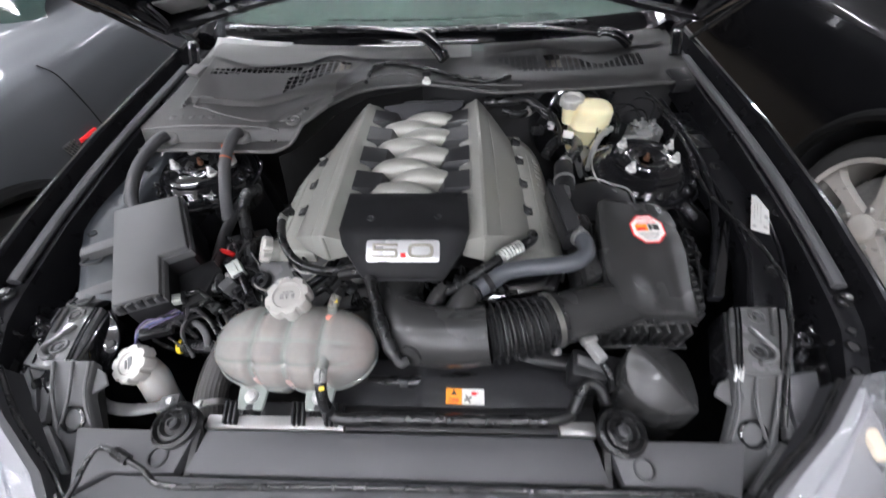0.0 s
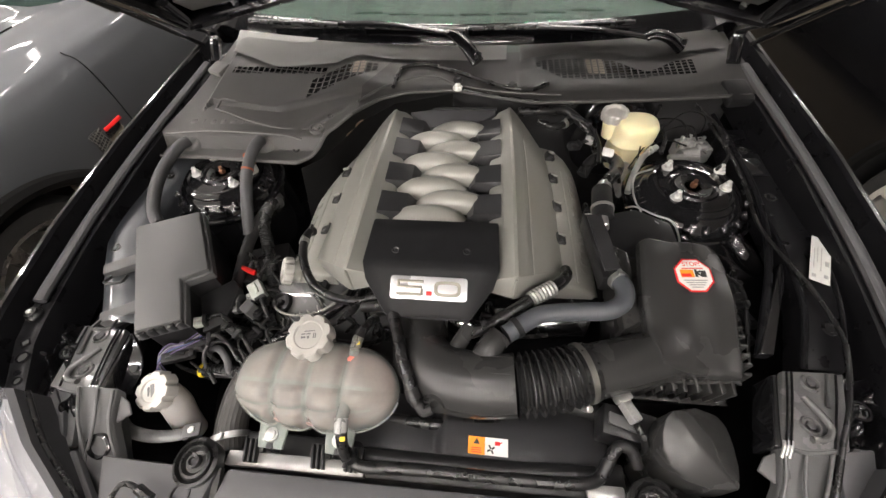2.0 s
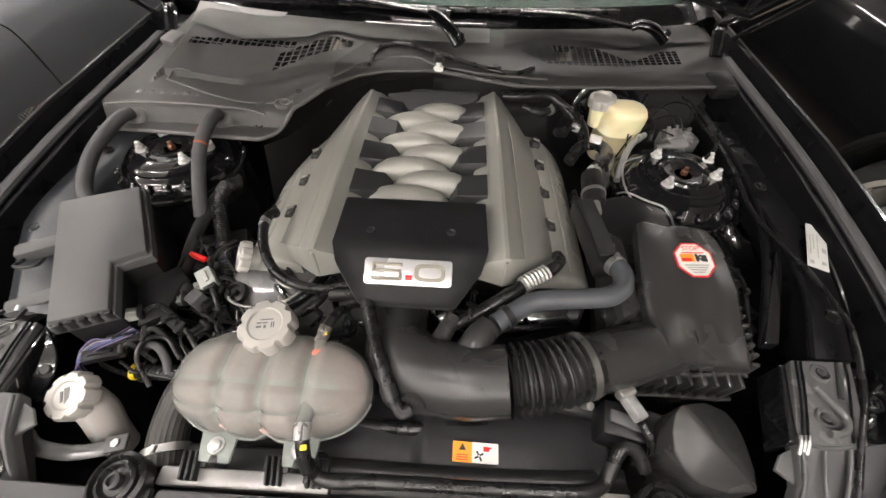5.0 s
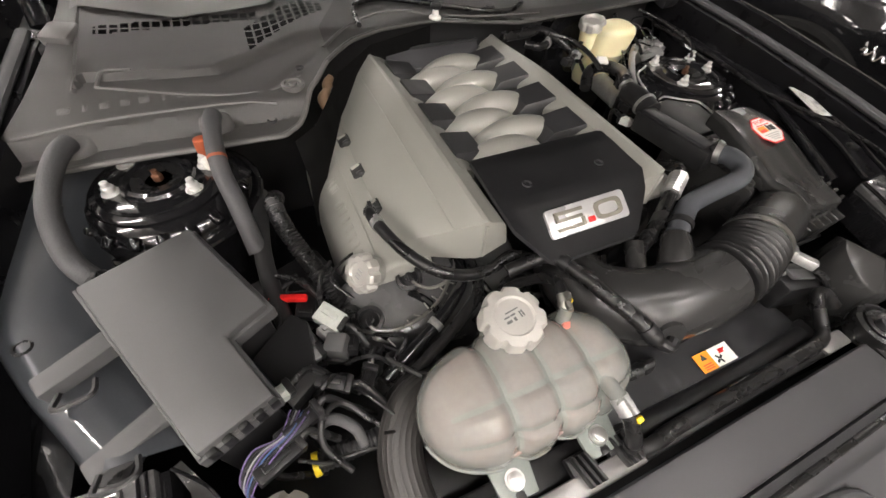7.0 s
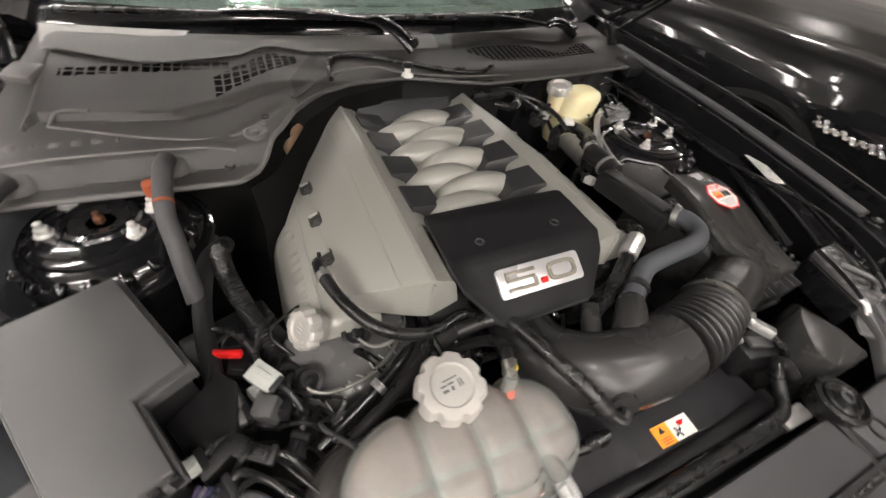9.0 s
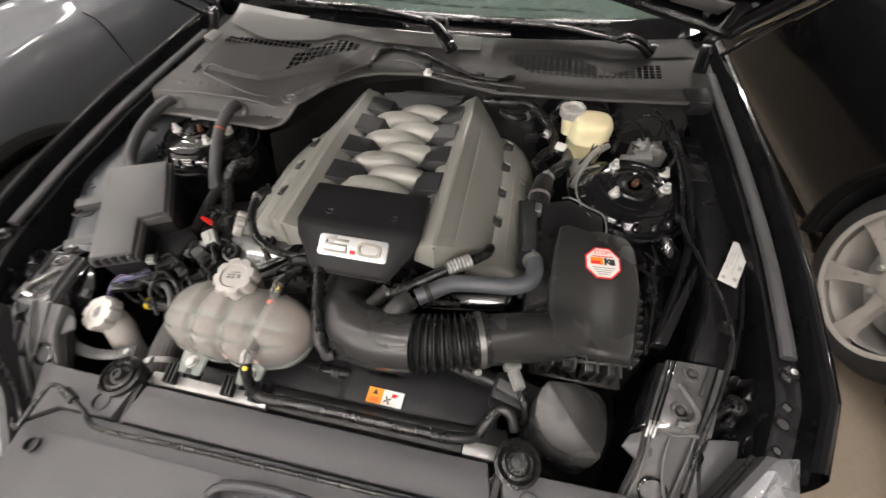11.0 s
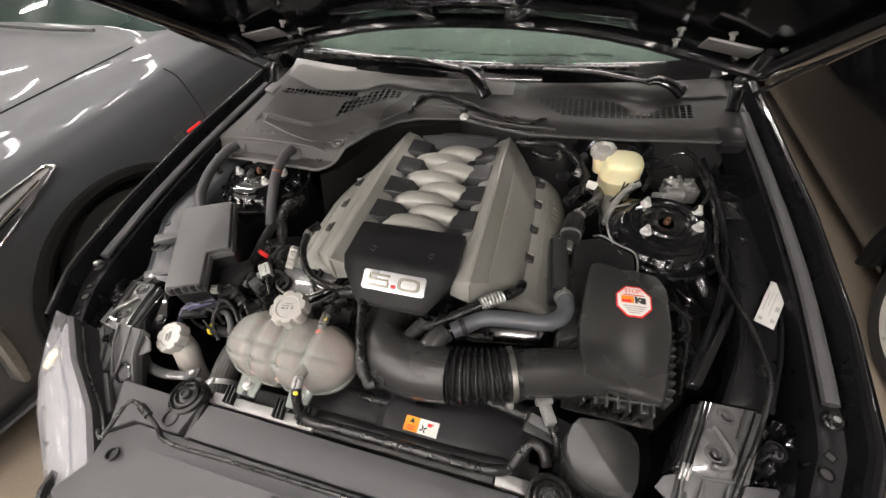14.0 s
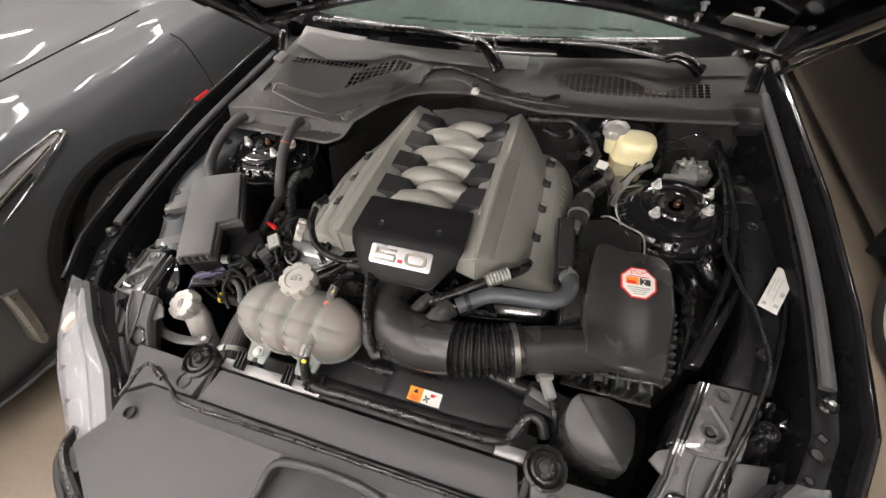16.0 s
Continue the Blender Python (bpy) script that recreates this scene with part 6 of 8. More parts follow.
for x in (-0.234, -0.123):
    tab = prism([(x - 0.026, -0.520), (x + 0.026, -0.520), (x + 0.021, -0.572), (x - 0.021, -0.572)], lambda xx, y: 0.776 + (y + 0.55) * 0.25, 0.005, 0.0015)
    tb = part("mount_tab", tab, WEB, tank, "greenish translucent mounting tab")
    part("bolt", lathe([(0.011, -0.002), (0.011, 0.003), (0.0075, 0.003), (0.0075, 0.008), (0.005, 0.009)], (x, -0.553, 0.775), (x, -0.56, 1), 12), STEEL, tb)
    part("mount_post", box((x, -0.565, 0.755), (0.012, 0.016, 0.035), bev=0.002), PLAST, tank)
part("outlet", lathe([(0.010, 0), (0.009, 0.03)], (-0.108, -0.512, 0.832), (-0.108, -0.60, 0.85), 16), TANK, tank)
part("vent_outlet", lathe([(0.009, 0), (0.008, 0.02)], (-0.112, -0.435, 0.838), (-0.10, -0.42, 0.90), 16), TANK, tank, "milky vent stub")
part("float_dot", lathe([(0.0085, -0.002), (0.008, 0.0015), (0.004, 0.003)], (-0.112, -0.447, 0.842), (-0.108, -0.46, 0.90), 16), PINK, tank, "red spot at the vent stub")
hose("vent_hose", [(-0.108, -0.428, 0.852), (-0.104, -0.415, 0.860), (-0.096, -0.385, 0.850), (-0.10, -0.35, 0.80), (-0.12, -0.33, 0.76)], 0.0075, RUBBER, "small black vent hose from the coolant tank", clamps=((0.10, CLAMP, "spring_clamp"), (0.20, CLAMP, "spring_clamp")), n=10)
hose("overflow_hose", [(-0.108, -0.535, 0.836), (-0.106, -0.552, 0.829), (-0.103, -0.570, 0.808), (-0.095, -0.580, 0.780), (-0.072, -0.586, 0.776), (-0.03, -0.583, 0.774), (0.08, -0.582, 0.773), (0.18, -0.582, 0.773), (0.245, -0.580, 0.774), (0.275, -0.570, 0.768), (0.292, -0.545, 0.778), (0.306, -0.528, 0.786), (0.325, -0.532, 0.782), (0.335, -0.55, 0.768)], 0.0088, RUBBER, "long black rubber overflow hose across the radiator", clamps=((0.020, CAST, "spring_clamp"), (0.038, CAST, "spring_clamp"), (0.054, CAST, "spring_clamp"), (0.2, PLAST, "elbow_clip")), n=12)

for x, y, z in ((-0.101, -0.561, 0.833), (-0.1035, -0.4255, 0.8625)):
    single("paint_mark", box((x, y, z), (0.008, 0.006, 0.004), (30, 0, 10), bev=0.001), YELLOW, "small yellow paint dab on a hose clamp", "paint mark", "hose marks")

# radiator top tank, fan shroud and its warning label
rad = thing("radiator", (0.08, -0.56, 0.70), "black radiator end tank behind the cover", "radiator")
part("end_tank", tube([(-0.09, -0.565, 0.738), (0.0, -0.566, 0.739), (0.15, -0.566, 0.739), (0.28, -0.562, 0.736)], 0.014, n=14, flat=0.75), PLAST, rad)
part("core", box((0.0, -0.56, 0.60), (0.66, 0.04, 0.24), bev=0.004), PLAST, rad)
shroud = thing("fan_shroud", (0.10, -0.50, 0.72), "black plastic fan shroud with a warning label", "fan shroud")


def shroud_z(x, y):
    return 0.7425 - 0.030 * smooth(0.14, 0.32, abs(x - 0.10)) - 4.5 * (y + 0.535) ** 2 + 0.05 * (y + 0.535) - 0.014 * (1 - smooth(0.020, 0.042, x) * (1 - smooth(0.19, 0.27, x)))


def shroud_bm():
    return sheet(80, 12, lambda u, v: V(-0.13 + 0.44 * u, -0.565 + 0.115 * v, shroud_z(-0.13 + 0.44 * u, -0.565 + 0.115 * v)), 0.004)


part("shroud", shroud_bm(), COVER, shroud)
part("shroud_wall", box((0.10, -0.468, 0.62), (0.42, 0.012, 0.16), bev=0.003), PLAST, shroud)
LM = Matrix.Translation((0.1115, -0.536, 0.7465)) @ pose(0, 0, 0, 2, 0, -1)
wl = thing("warning_label", (0.11, -0.536, 0.742), "orange and white fan warning label", "label")
part("orange_field", moved(box((-0.0175, 0, 0), (0.027, 0.026, 0.001), bev=0), LM), ORANGE, wl)
part("white_field", moved(box((0.0145, 0, 0), (0.037, 0.026, 0.001), bev=0), LM), WHITE, wl)
tri_ = bmesh.new()
for z in (0.0006, 0.0012):
    for a in (90, 210, 330):
        tri_.verts.new((-0.0175 + 0.006 * math.cos(radians(a)), 0.005 + 0.006 * math.sin(radians(a)), z))
tri_.verts.ensure_lookup_table()
tv = list(tri_.verts)
tri_.faces.new(tv[3:])
for i in range(3):
    tri_.faces.new((tv[i], tv[(i + 1) % 3], tv[3 + (i + 1) % 3], tv[3 + i]))
part("warning_triangle", moved(tri_, LM), INK, wl)
for k in range(3):
    part("printed_bar", moved(box((-0.0175, -0.004 - k * 0.003, 0.0008), (0.016, 0.0012, 0.0008), bev=0), LM), RED, wl)
part("hand_symbol", moved(join(box((0.016, 0.005, 0.0008), (0.008, 0.006, 0.0008), bev=0), box((0.021, 0.006, 0.0008), (0.006, 0.002, 0.0008), (0, 0, 30), bev=0)), LM), RED, wl)
for k in range(4):
    part("fan_symbol", moved(box((0.006 + 0.004 * math.cos(k * 1.571 + 0.5), -0.004 + 0.004 * math.sin(k * 1.571 + 0.5), 0.0008), (0.006, 0.0028, 0.0008), (0, 0, math.degrees(k * 1.571 + 0.5)), bev=0), LM), INK, wl)

# ---- washer filler ----
wash = thing("washer_filler", (-0.43, -0.52, 0.66), "white washer filler neck with an aluminium cap", "filler neck")
part("neck", tube([(-0.461, -0.498, 0.772), (-0.455, -0.502, 0.757), (-0.447, -0.510, 0.735), (-0.443, -0.524, 0.705), (-0.442, -0.537, 0.66)], 0.024, n=22, radii=[0.022, 0.024, 0.0255, 0.0245, 0.023]), MILK, wash)
wb, wd = V(-0.461, -0.498, 0.765), V(-0.12, -0.32, 1).normalized()
wcap = part("cap", lathe([(0.024, 0.0), (0.0325, 0.002), (0.0335, 0.002), (0.0335, 0.019), (0.0305, 0.024), (0.020, 0.0245), (0.018, 0.0222), (0.001, 0.022)], wb, wb + wd, 80, lobes=8, depth=0.12), CAPM, wash, "aluminium scalloped cap")
for dx, w_, h_ in ((0.001, 0.007, 0.022), (-0.0065, 0.003, 0.015)):
    part("engraved_mark", moved(box((dx, 0, 0), (w_, h_, 0.0012), bev=0), Matrix.Translation(wb + wd * 0.0221) @ pose(0, 0, 0, 18, -7, 20)), STAMP, wcap)
strap = thing("filler_strap", (-0.47, -0.56, 0.735), "dark flat steel strap under the filler neck", "bracket")
part("strap", tube([(-0.548, -0.537, 0.742), (-0.525, -0.548, 0.741), (-0.500, -0.562, 0.740), (-0.448, -0.566, 0.739), (-0.396, -0.556, 0.739)], 0.010, n=12, flat=0.3), BRACK, strap)
part("end_tab", box((-0.392, -0.552, 0.742), (0.030, 0.022, 0.006), (0, 0, 15), bev=0.002), LID, strap)
part("clip_bolt", lathe([(0.006, -0.002), (0.006, 0.004), (0.004, 0.005)], (-0.390, -0.552, 0.745), (-0.390, -0.552, 1), 6), STEEL, strap)

lever = thing("filler_bracket", (-0.52, -0.46, 0.76), "glossy black pressed bracket beside the filler neck", "bracket")
part("strip", loft([[c + V(-w, 0, 0.004), c + V(w, 0.004, 0.004), c + V(w, 0.004, 0), c + V(-w, 0, 0)] for c, w in ((V(-0.540, -0.413, 0.801), 0.004), (V(-0.524, -0.440, 0.796), 0.006), (V(-0.519, -0.462, 0.786), 0.012), (V(-0.520, -0.480, 0.777), 0.013), (V(-0.530, -0.500, 0.762), 0.010), (V(-0.536, -0.512, 0.740), 0.009))]), EBLACK, lever)
part("hole", lathe([(0.0075, -0.001), (0.0072, 0.0015), (0.002, 0.001)], (-0.519, -0.470, 0.7865), (-0.519, -0.50, 0.87), 16), INK, lever)
part("edge", tube([(-0.544, -0.413, 0.806), (-0.516, -0.440, 0.801), (-0.506, -0.462, 0.790), (-0.507, -0.480, 0.781), (-0.520, -0.500, 0.766)], 0.0016, n=6), EBLACK, lever)

# ---- fuse box ----
fuse = thing("fuse_box", (-0.52, -0.30, 0.74), "graphite grey fuse box with a stepped lid", "fuse box")
FU, FV, F0 = V(0.915, 0.402, 0).normalized(), V(0.402, -0.915, 0).normalized(), V(-0.600, -0.222, 0.0)


def fb(u, v):
    p = F0 + FU * u + FV * v
    return (p.x, p.y)


def fz(x, y):
    v = (V(x, y, 0) - F0).dot(FV)
    return 0.884 - 0.19 * v


LIDO = [(0, 0), (0.120, 0.0), (0.130, 0.138), (0.080, 0.142), (0.080, 0.224), (0.002, 0.222)]
part("lid_skirt", prism([fb(u, v) for u, v in [(-0.003, -0.003), (0.124, -0.003), (0.135, 0.142), (0.084, 0.146), (0.084, 0.228), (-0.001, 0.226)]], lambda x, y: fz(x, y) - 0.010, 0.016, 0.002), LID, fuse)
part("lid", prism([fb(u, v) for u, v in LIDO], fz, 0.022, 0.004), LID, fuse, "matt graphite stepped lid")
part("box", prism([fb(u, v) for u, v in [(0.005, 0.004), (0.117, 0.004), (0.126, 0.134), (0.076, 0.138), (0.076, 0.218), (0.006, 0.218)]], lambda x, y: fz(x, y) - 0.020 - (0.012 if (V(x, y, 0) - F0).dot(FU) > 0.11 and (V(x, y, 0) - F0).dot(FV) > 0.2 else 0), 0.11, 0.004), PLAST, fuse)
part("latch_tray", prism([fb(u, v) for u, v in [(0.084, 0.146), (0.150, 0.128), (0.160, 0.15), (0.125, 0.215), (0.086, 0.222)]], lambda x, y: fz(x, y) - 0.062, 0.02, 0.003), PLAST, fuse)
part("lid_edge", prism([fb(u, v) for u, v in [(-0.004, -0.002), (0.0, -0.002), (0.004, 0.224), (0.0, 0.224)]], lambda x, y: fz(x, y) - 0.006, 0.016, 0.001), LID, fuse)
for v in (0.050, 0.152):
    part("mount_arm", prism([fb(-0.075, v - 0.004), fb(0.0, v - 0.012), fb(0.0, v + 0.012), fb(-0.075, v + 0.018)], lambda x, y: fz(x, y) - 0.026, 0.018, 0.003), LID, fuse, "grey mounting arm")
    p = V(*fb(-0.045, v + 0.030), 0.838)
    part("arm_clip", tube([p + V(-0.018, 0.0, 0), p + V(-0.018, -0.018, 0.004), p + V(0.012, -0.014, 0.004), p + V(0.012, 0.004, 0)], 0.003, n=6), PLAST, fuse)
for k in range(5):
    p = fb(0.012 + k * 0.016, 0.226)
    part("latch_rib", box((*p, 0.828), (0.010, 0.006, 0.018), (0, 0, 23.7), bev=0.0015), PLAST, fuse)


# ---- intake tract ----
duct = thing("intake_duct", (0.12, -0.45, 0.72), "black intake duct with a corrugated rubber bellows", "duct")
part("elbow", tube([(-0.012, -0.315, 0.770), (-0.016, -0.36, 0.773), (-0.008, -0.405, 0.780), (0.030, -0.443, 0.792), (0.090, -0.458, 0.804), (0.152, -0.457, 0.813)], 0.05, n=32, res=8, radii=[0.044, 0.047, 0.052, 0.054, 0.052, 0.0495]), AIRBOX, duct, "smooth black moulded elbow", angle=60)
part("bellows", tube([(0.150, -0.457, 0.813), (0.185, -0.452, 0.815), (0.218, -0.444, 0.8165), (0.248, -0.4335, 0.817)], 0.0455, n=36, res=6, rib=0.0050, pitch=0.0122, radii=[0.0470, 0.0465, 0.0450, 0.0440]), BELLOWS, duct, "black corrugated bellows", angle=70)
part("cuff", tube([(0.246, -0.4345, 0.817), (0.257, -0.431, 0.817), (0.270, -0.427, 0.817)], 0.0462, n=30, res=4), RUBBER, duct)
dd = V(0.026, 0.0085, 0.0).normalized()
c0 = V(0.257, -0.431, 0.817)
part("band_clamp", lathe([(0.0455, -0.0045), (0.0485, -0.0045), (0.0485, 0.0045), (0.0455, 0.0045)], c0, c0 + dd, 40), CLAMP, duct, "bright worm-drive band clamp")
part("clamp_screw", cyl(c0 + V(0.002, -0.046, -0.024), c0 + V(0.008, -0.053, -0.008), 0.006, n=8), STEEL, duct)
part("stub", tube([(0.098, -0.426, 0.818), (0.112, -0.402, 0.832), (0.126, -0.384, 0.837)], 0.019, n=18, radii=[0.026, 0.022, 0.0195]), AIRBOX, duct)
part("stub", tube([(0.045, -0.415, 0.808), (0.062, -0.385, 0.815), (0.075, -0.365, 0.82)], 0.014, n=14), AIRBOX, duct)
part("breather_stub", tube([(0.042, -0.450, 0.797), (0.031, -0.477, 0.805), (0.023, -0.498, 0.811)], 0.018, n=20, radii=[0.028, 0.022, 0.0185]), AIRBOX, duct)
part("stub_clip", tube([(-0.001, -0.498, 0.813), (0.009, -0.508, 0.809), (0.021, -0.503, 0.810)], 0.008, n=10), PLAST, duct)
part("seam_ridge", tube([(0.012, -0.438, 0.840), (0.07, -0.455, 0.851), (0.14, -0.457, 0.861)], 0.0018, n=6), AIRBOX, duct)

ab = thing("air_filter_box", (0.45, -0.31, 0.68), "black grained plastic air filter box", "air box")


def ab_z(x, y):
    return 0.872 - 0.048 * smooth(-0.22, -0.42, y) - 0.015 * smooth(0.47, 0.54, x) + 0.012 * smooth(0.45, 0.37, x)


HORN = [(0.30, -0.418, 0.814, 0.0440), (0.34, -0.405, 0.810, 0.0445), (0.375, -0.393, 0.803, 0.045), (0.405, -0.383, 0.795, 0.044), (0.432, -0.376, 0.785, 0.039), (0.452, -0.374, 0.775, 0.028)]


def lid_top(x, y):
    """Lid surface with the inlet horn blended into it."""
    yc, zc, r = [interp([(h[0], h[k]) for h in HORN], x) for k in (1, 2, 3)]
    horn = zc + math.sqrt(max(0.0, r * r - (y - yc) ** 2)) * (1 - smooth(0.425, 0.462, x) * 0.6) - 0.03 * smooth(0.9, 1.3, abs(y - yc) / r)
    flat, k = ab_z(x, y), 0.026
    h = max(0.0, min(1.0, 0.5 + 0.5 * (horn - flat) / k))
    return flat * (1 - h) + horn * h + k * h * (1 - h)


def lid_mesh():
    left = [(-0.426, 0.372), (-0.36, 0.366), (-0.32, 0.362), (-0.25, 0.366), (-0.20, 0.374), (-0.188, 0.395)]
    right = [(-0.426, 0.500), (-0.415, 0.510), (-0.40, 0.518), (-0.30, 0.527), (-0.205, 0.517), (-0.188, 0.498)]
    n, r = 64, 0.009

    def ease(t):
        return 0.5 - 0.5 * math.cos(math.pi * t)
    bm = bmesh.new()
    g = []
    for i in range(n + 1):
        y = -0.420 + 0.232 * ease(i / n)
        row = []
        for j in range(n + 1):
            a, b = interp(left, y), interp(right, y)
            x = a + (b - a) * ease(j / n)
            e = min(x - a, b - x, y + 0.420, -0.188 - y, r)
            row.append(bm.verts.new((x, y, lid_top(x, y) - (r - math.sqrt(max(0.0, r * r - (r - e) ** 2))))))
        g.append(row)
    for i in range(n):
        for j in range(n):
            bm.faces.new((g[i][j], g[i][j + 1], g[i + 1][j + 1], g[i + 1][j]))
    rim = g[0] + [g[i][n] for i in range(1, n + 1)] + g[n][-2::-1] + [g[i][0] for i in range(n - 1, 0, -1)]
    low = [bm.verts.new((v.co.x, v.co.y, min(v.co.z - 0.004, ab_z(v.co.x, v.co.y) - 0.026))) for v in rim]
    for i in range(len(rim)):
        k = (i + 1) % len(rim)
        bm.faces.new((rim[k], rim[i], low[i], low[k]))
    bmesh.ops.recalc_face_normals(bm, faces=bm.faces)
    return bm


part("lid", lid_mesh(), AIRBOX, ab, angle=60)
part("horn", tube([(0.262, -0.430, 0.817)] + [h[:3] for h in HORN[:5]], 0.05, n=32, res=6, radii=[0.0435] + [h[3] - 0.0005 for h in HORN[:5]], ), AIRBOX, ab, angle=60)
part("filter_tray", prism([(0.365, -0.195), (0.512, -0.190), (0.524, -0.30), (0.508, -0.412), (0.36, -0.416), (0.345, -0.33)], lambda x, y: 0.820 - 0.015 * smooth(-0.3, -0.41, y), 0.16, 0.004), AIRBOX, ab)
for k in range(8):
    x = 0.366 + k * 0.0185
    part("tray_rib", box((x, -0.426, 0.768), (0.0050, 0.026, 0.066), (6, 0, 0), bev=0.0015), AIRBOX, ab)
for k in range(4):
    part("tray_panel", box((0.376 + k * 0.037, -0.424, 0.768), (0.014, 0.016, 0.034), (6, 0, 0), bev=0.002), AIRBOX, ab)
part("tray_rim", box((0.434, -0.430, 0.738), (0.160, 0.020, 0.006), bev=0.002), AIRBOX, ab)
part("tray_rim", tube([(0.36, -0.424, 0.799), (0.43, -0.426, 0.797), (0.504, -0.420, 0.798), (0.524, -0.30, 0.822), (0.515, -0.195, 0.83)], 0.0035, n=8, smooth=False), AIRBOX, ab)
for k in range(14):
    y = -0.412 + k * 0.0158
    xe = interp([(-0.42, 0.511), (-0.40, 0.520), (-0.30, 0.5285), (-0.195, 0.519)], y)
    part("tray_rib", box((xe + 0.002, y, 0.800 + 0.08 * (y + 0.41)), (0.011, 0.0052, 0.030), (0, 0, 0), bev=0.0012), AIRBOX, ab)
part("tray_rim", tube([(0.514, -0.42, 0.788), (0.530, -0.36, 0.790), (0.535, -0.30, 0.796), (0.526, -0.20, 0.806)], 0.0036, n=8), AIRBOX, ab)
part("side_step", prism([(0.335, -0.17), (0.372, -0.19), (0.365, -0.34), (0.33, -0.36)], lambda x, y: 0.835, 0.10, 0.006), AIRBOX, ab)
for k in range(5):
    part("vent_fin", box((0.338, -0.20 - k * 0.022, 0.842), (0.016, 0.010, 0.012), bev=0.002), AIRBOX, ab)
# octagonal sticker
OM = Matrix.Translation((0.4535, -0.264, 0.8685)) @ pose(0, 0, 0, 10, 1, 4)
stk = thing("octagon_sticker", (0.4535, -0.264, 0.868), "white octagonal warning sticker with a red rim", "sticker")


def octo(r, z, h):
    bm = bmesh.new()
    a = [bm.verts.new((r * math.cos(radians(22.5 + 45 * k)), r * math.sin(radians(22.5 + 45 * k)), z + h)) for k in range(8)]
    b = [bm.verts.new((v.co.x, v.co.y, z)) for v in a]
    bm.faces.new(a)
    for i in range(8):
        bm.faces.new((a[i], b[i], b[(i + 1) % 8], a[(i + 1) % 8]))
    bmesh.ops.recalc_face_normals(bm, faces=bm.faces)
    return moved(bm, OM)


part("rim", octo(0.0335, 0, 0.0008), RED, stk, "red rim")
part("field", octo(0.0305, 0.0002, 0.0012), WHITE, stk)
part("heading", text_mesh("STOP!", 0.0115, OM @ pose(0.0, 0.0205, 0.0015), 0.0003), RED, stk, "red heading STOP!")
part("logo_shape", moved(box((-0.011, 0.003, 0.0017), (0.022, 0.014, 0.0006), bev=0), OM), ORANGE, stk)
part("logo_shape", moved(box((-0.013, -0.0005, 0.0019), (0.016, 0.006, 0.0006), bev=0), OM), RED, stk)
part("logo_shape", moved(join(box((0.004, 0.003, 0.0021), (0.004, 0.014, 0.0006), bev=0), box((0.0085, 0.0055, 0.0021), (0.009, 0.0032, 0.0006), (0, 0, 32), bev=0), box((0.0085, 0.001, 0.0021), (0.009, 0.0032, 0.0006), (0, 0, -32), bev=0), box((0.016, 0.002, 0.0021), (0.009, 0.012, 0.0006), bev=0)), OM), INK, stk)
for k in range(4):
    part("printed_bar", moved(box((0, -0.010 - k * 0.0042, 0.0016), (0.040 - k * 0.007, 0.0016, 0.0005), bev=0), OM), CAST, stk)
part("printed_bar", moved(box((0, 0.0125, 0.0016), (0.036, 0.0018, 0.0005), bev=0), OM), RED, stk)

# snorkel at the front
sn = thing("intake_snorkel", (0.43, -0.53, 0.70), "black faceted intake snorkel box", "air box")
snb = bmesh.new()
A, M_, D = V(0.372, -0.485, 0.838), V(0.409, -0.533, 0.827), V(0.456, -0.572, 0.795)
lefts = [V(0.362, -0.497, 0.832), V(0.357, -0.514, 0.824), V(0.358, -0.534, 0.813), V(0.368, -0.552, 0.802), V(0.388, -0.566, 0.793), V(0.422, -0.574, 0.789)]
rights = [V(0.470, -0.545, 0.787), V(0.475, -0.512, 0.784), V(0.475, -0.486, 0.782), V(0.464, -0.470, 0.784), V(0.425, -0.468, 0.806)]
va, vm, vd = snb.verts.new(A), snb.verts.new(M_), snb.verts.new(D)
lv, rv = [snb.verts.new(p) for p in lefts], [snb.verts.new(p) for p in rights]
rim = [va] + lv + [vd] + rv
for a, b in zip(rim[:8], rim[1:9]):
    if b is not va and a is not vm:
        snb.faces.new((vm, a, b))
for a, b in zip(rim[8:], rim[9:] + [va]):
    snb.faces.new((vm, a, b))
mid_ = V(0.424, -0.52, 0)
low = [snb.verts.new((v.co.x + (v.co.x - mid_.x) * 0.04, v.co.y + (v.co.y - mid_.y) * 0.03, v.co.z - 0.045)) for v in rim]
base = [snb.verts.new((v.co.x, v.co.y, 0.64)) for v in low]
for r0, r1 in ((rim, low), (low, base)):
    for i in range(len(r0)):
        k = (i + 1) % len(r0)
        snb.faces.new((r0[i], r1[i], r1[k], r0[k]))
bmesh.ops.recalc_face_normals(snb, faces=snb.faces)
round_edges(snb, 26, 0.003, 2)
part("shell", snb, AIRBOX, sn, angle=27)
part("duct_box", box((0.335, -0.492, 0.745), (0.085, 0.05, 0.06), (0, 0, -12), bev=0.006), PLAST, sn)
part("strap", box((0.322, -0.492, 0.782), (0.05, 0.018, 0.006), (0, 10, -14), bev=0.002), LID, sn)
sens = thing("air_flow_sensor", (0.325, -0.468, 0.80), "grey air flow sensor plug with a bent lead", "sensor")
part("plug", box((0.327, -0.480, 0.800), (0.018, 0.034, 0.016), (0, 15, 25), bev=0.003), CAST, sens)
part("socket", box((0.318, -0.462, 0.806), (0.030, 0.012, 0.014), (0, 15, 25), bev=0.003), STEEL, sens)
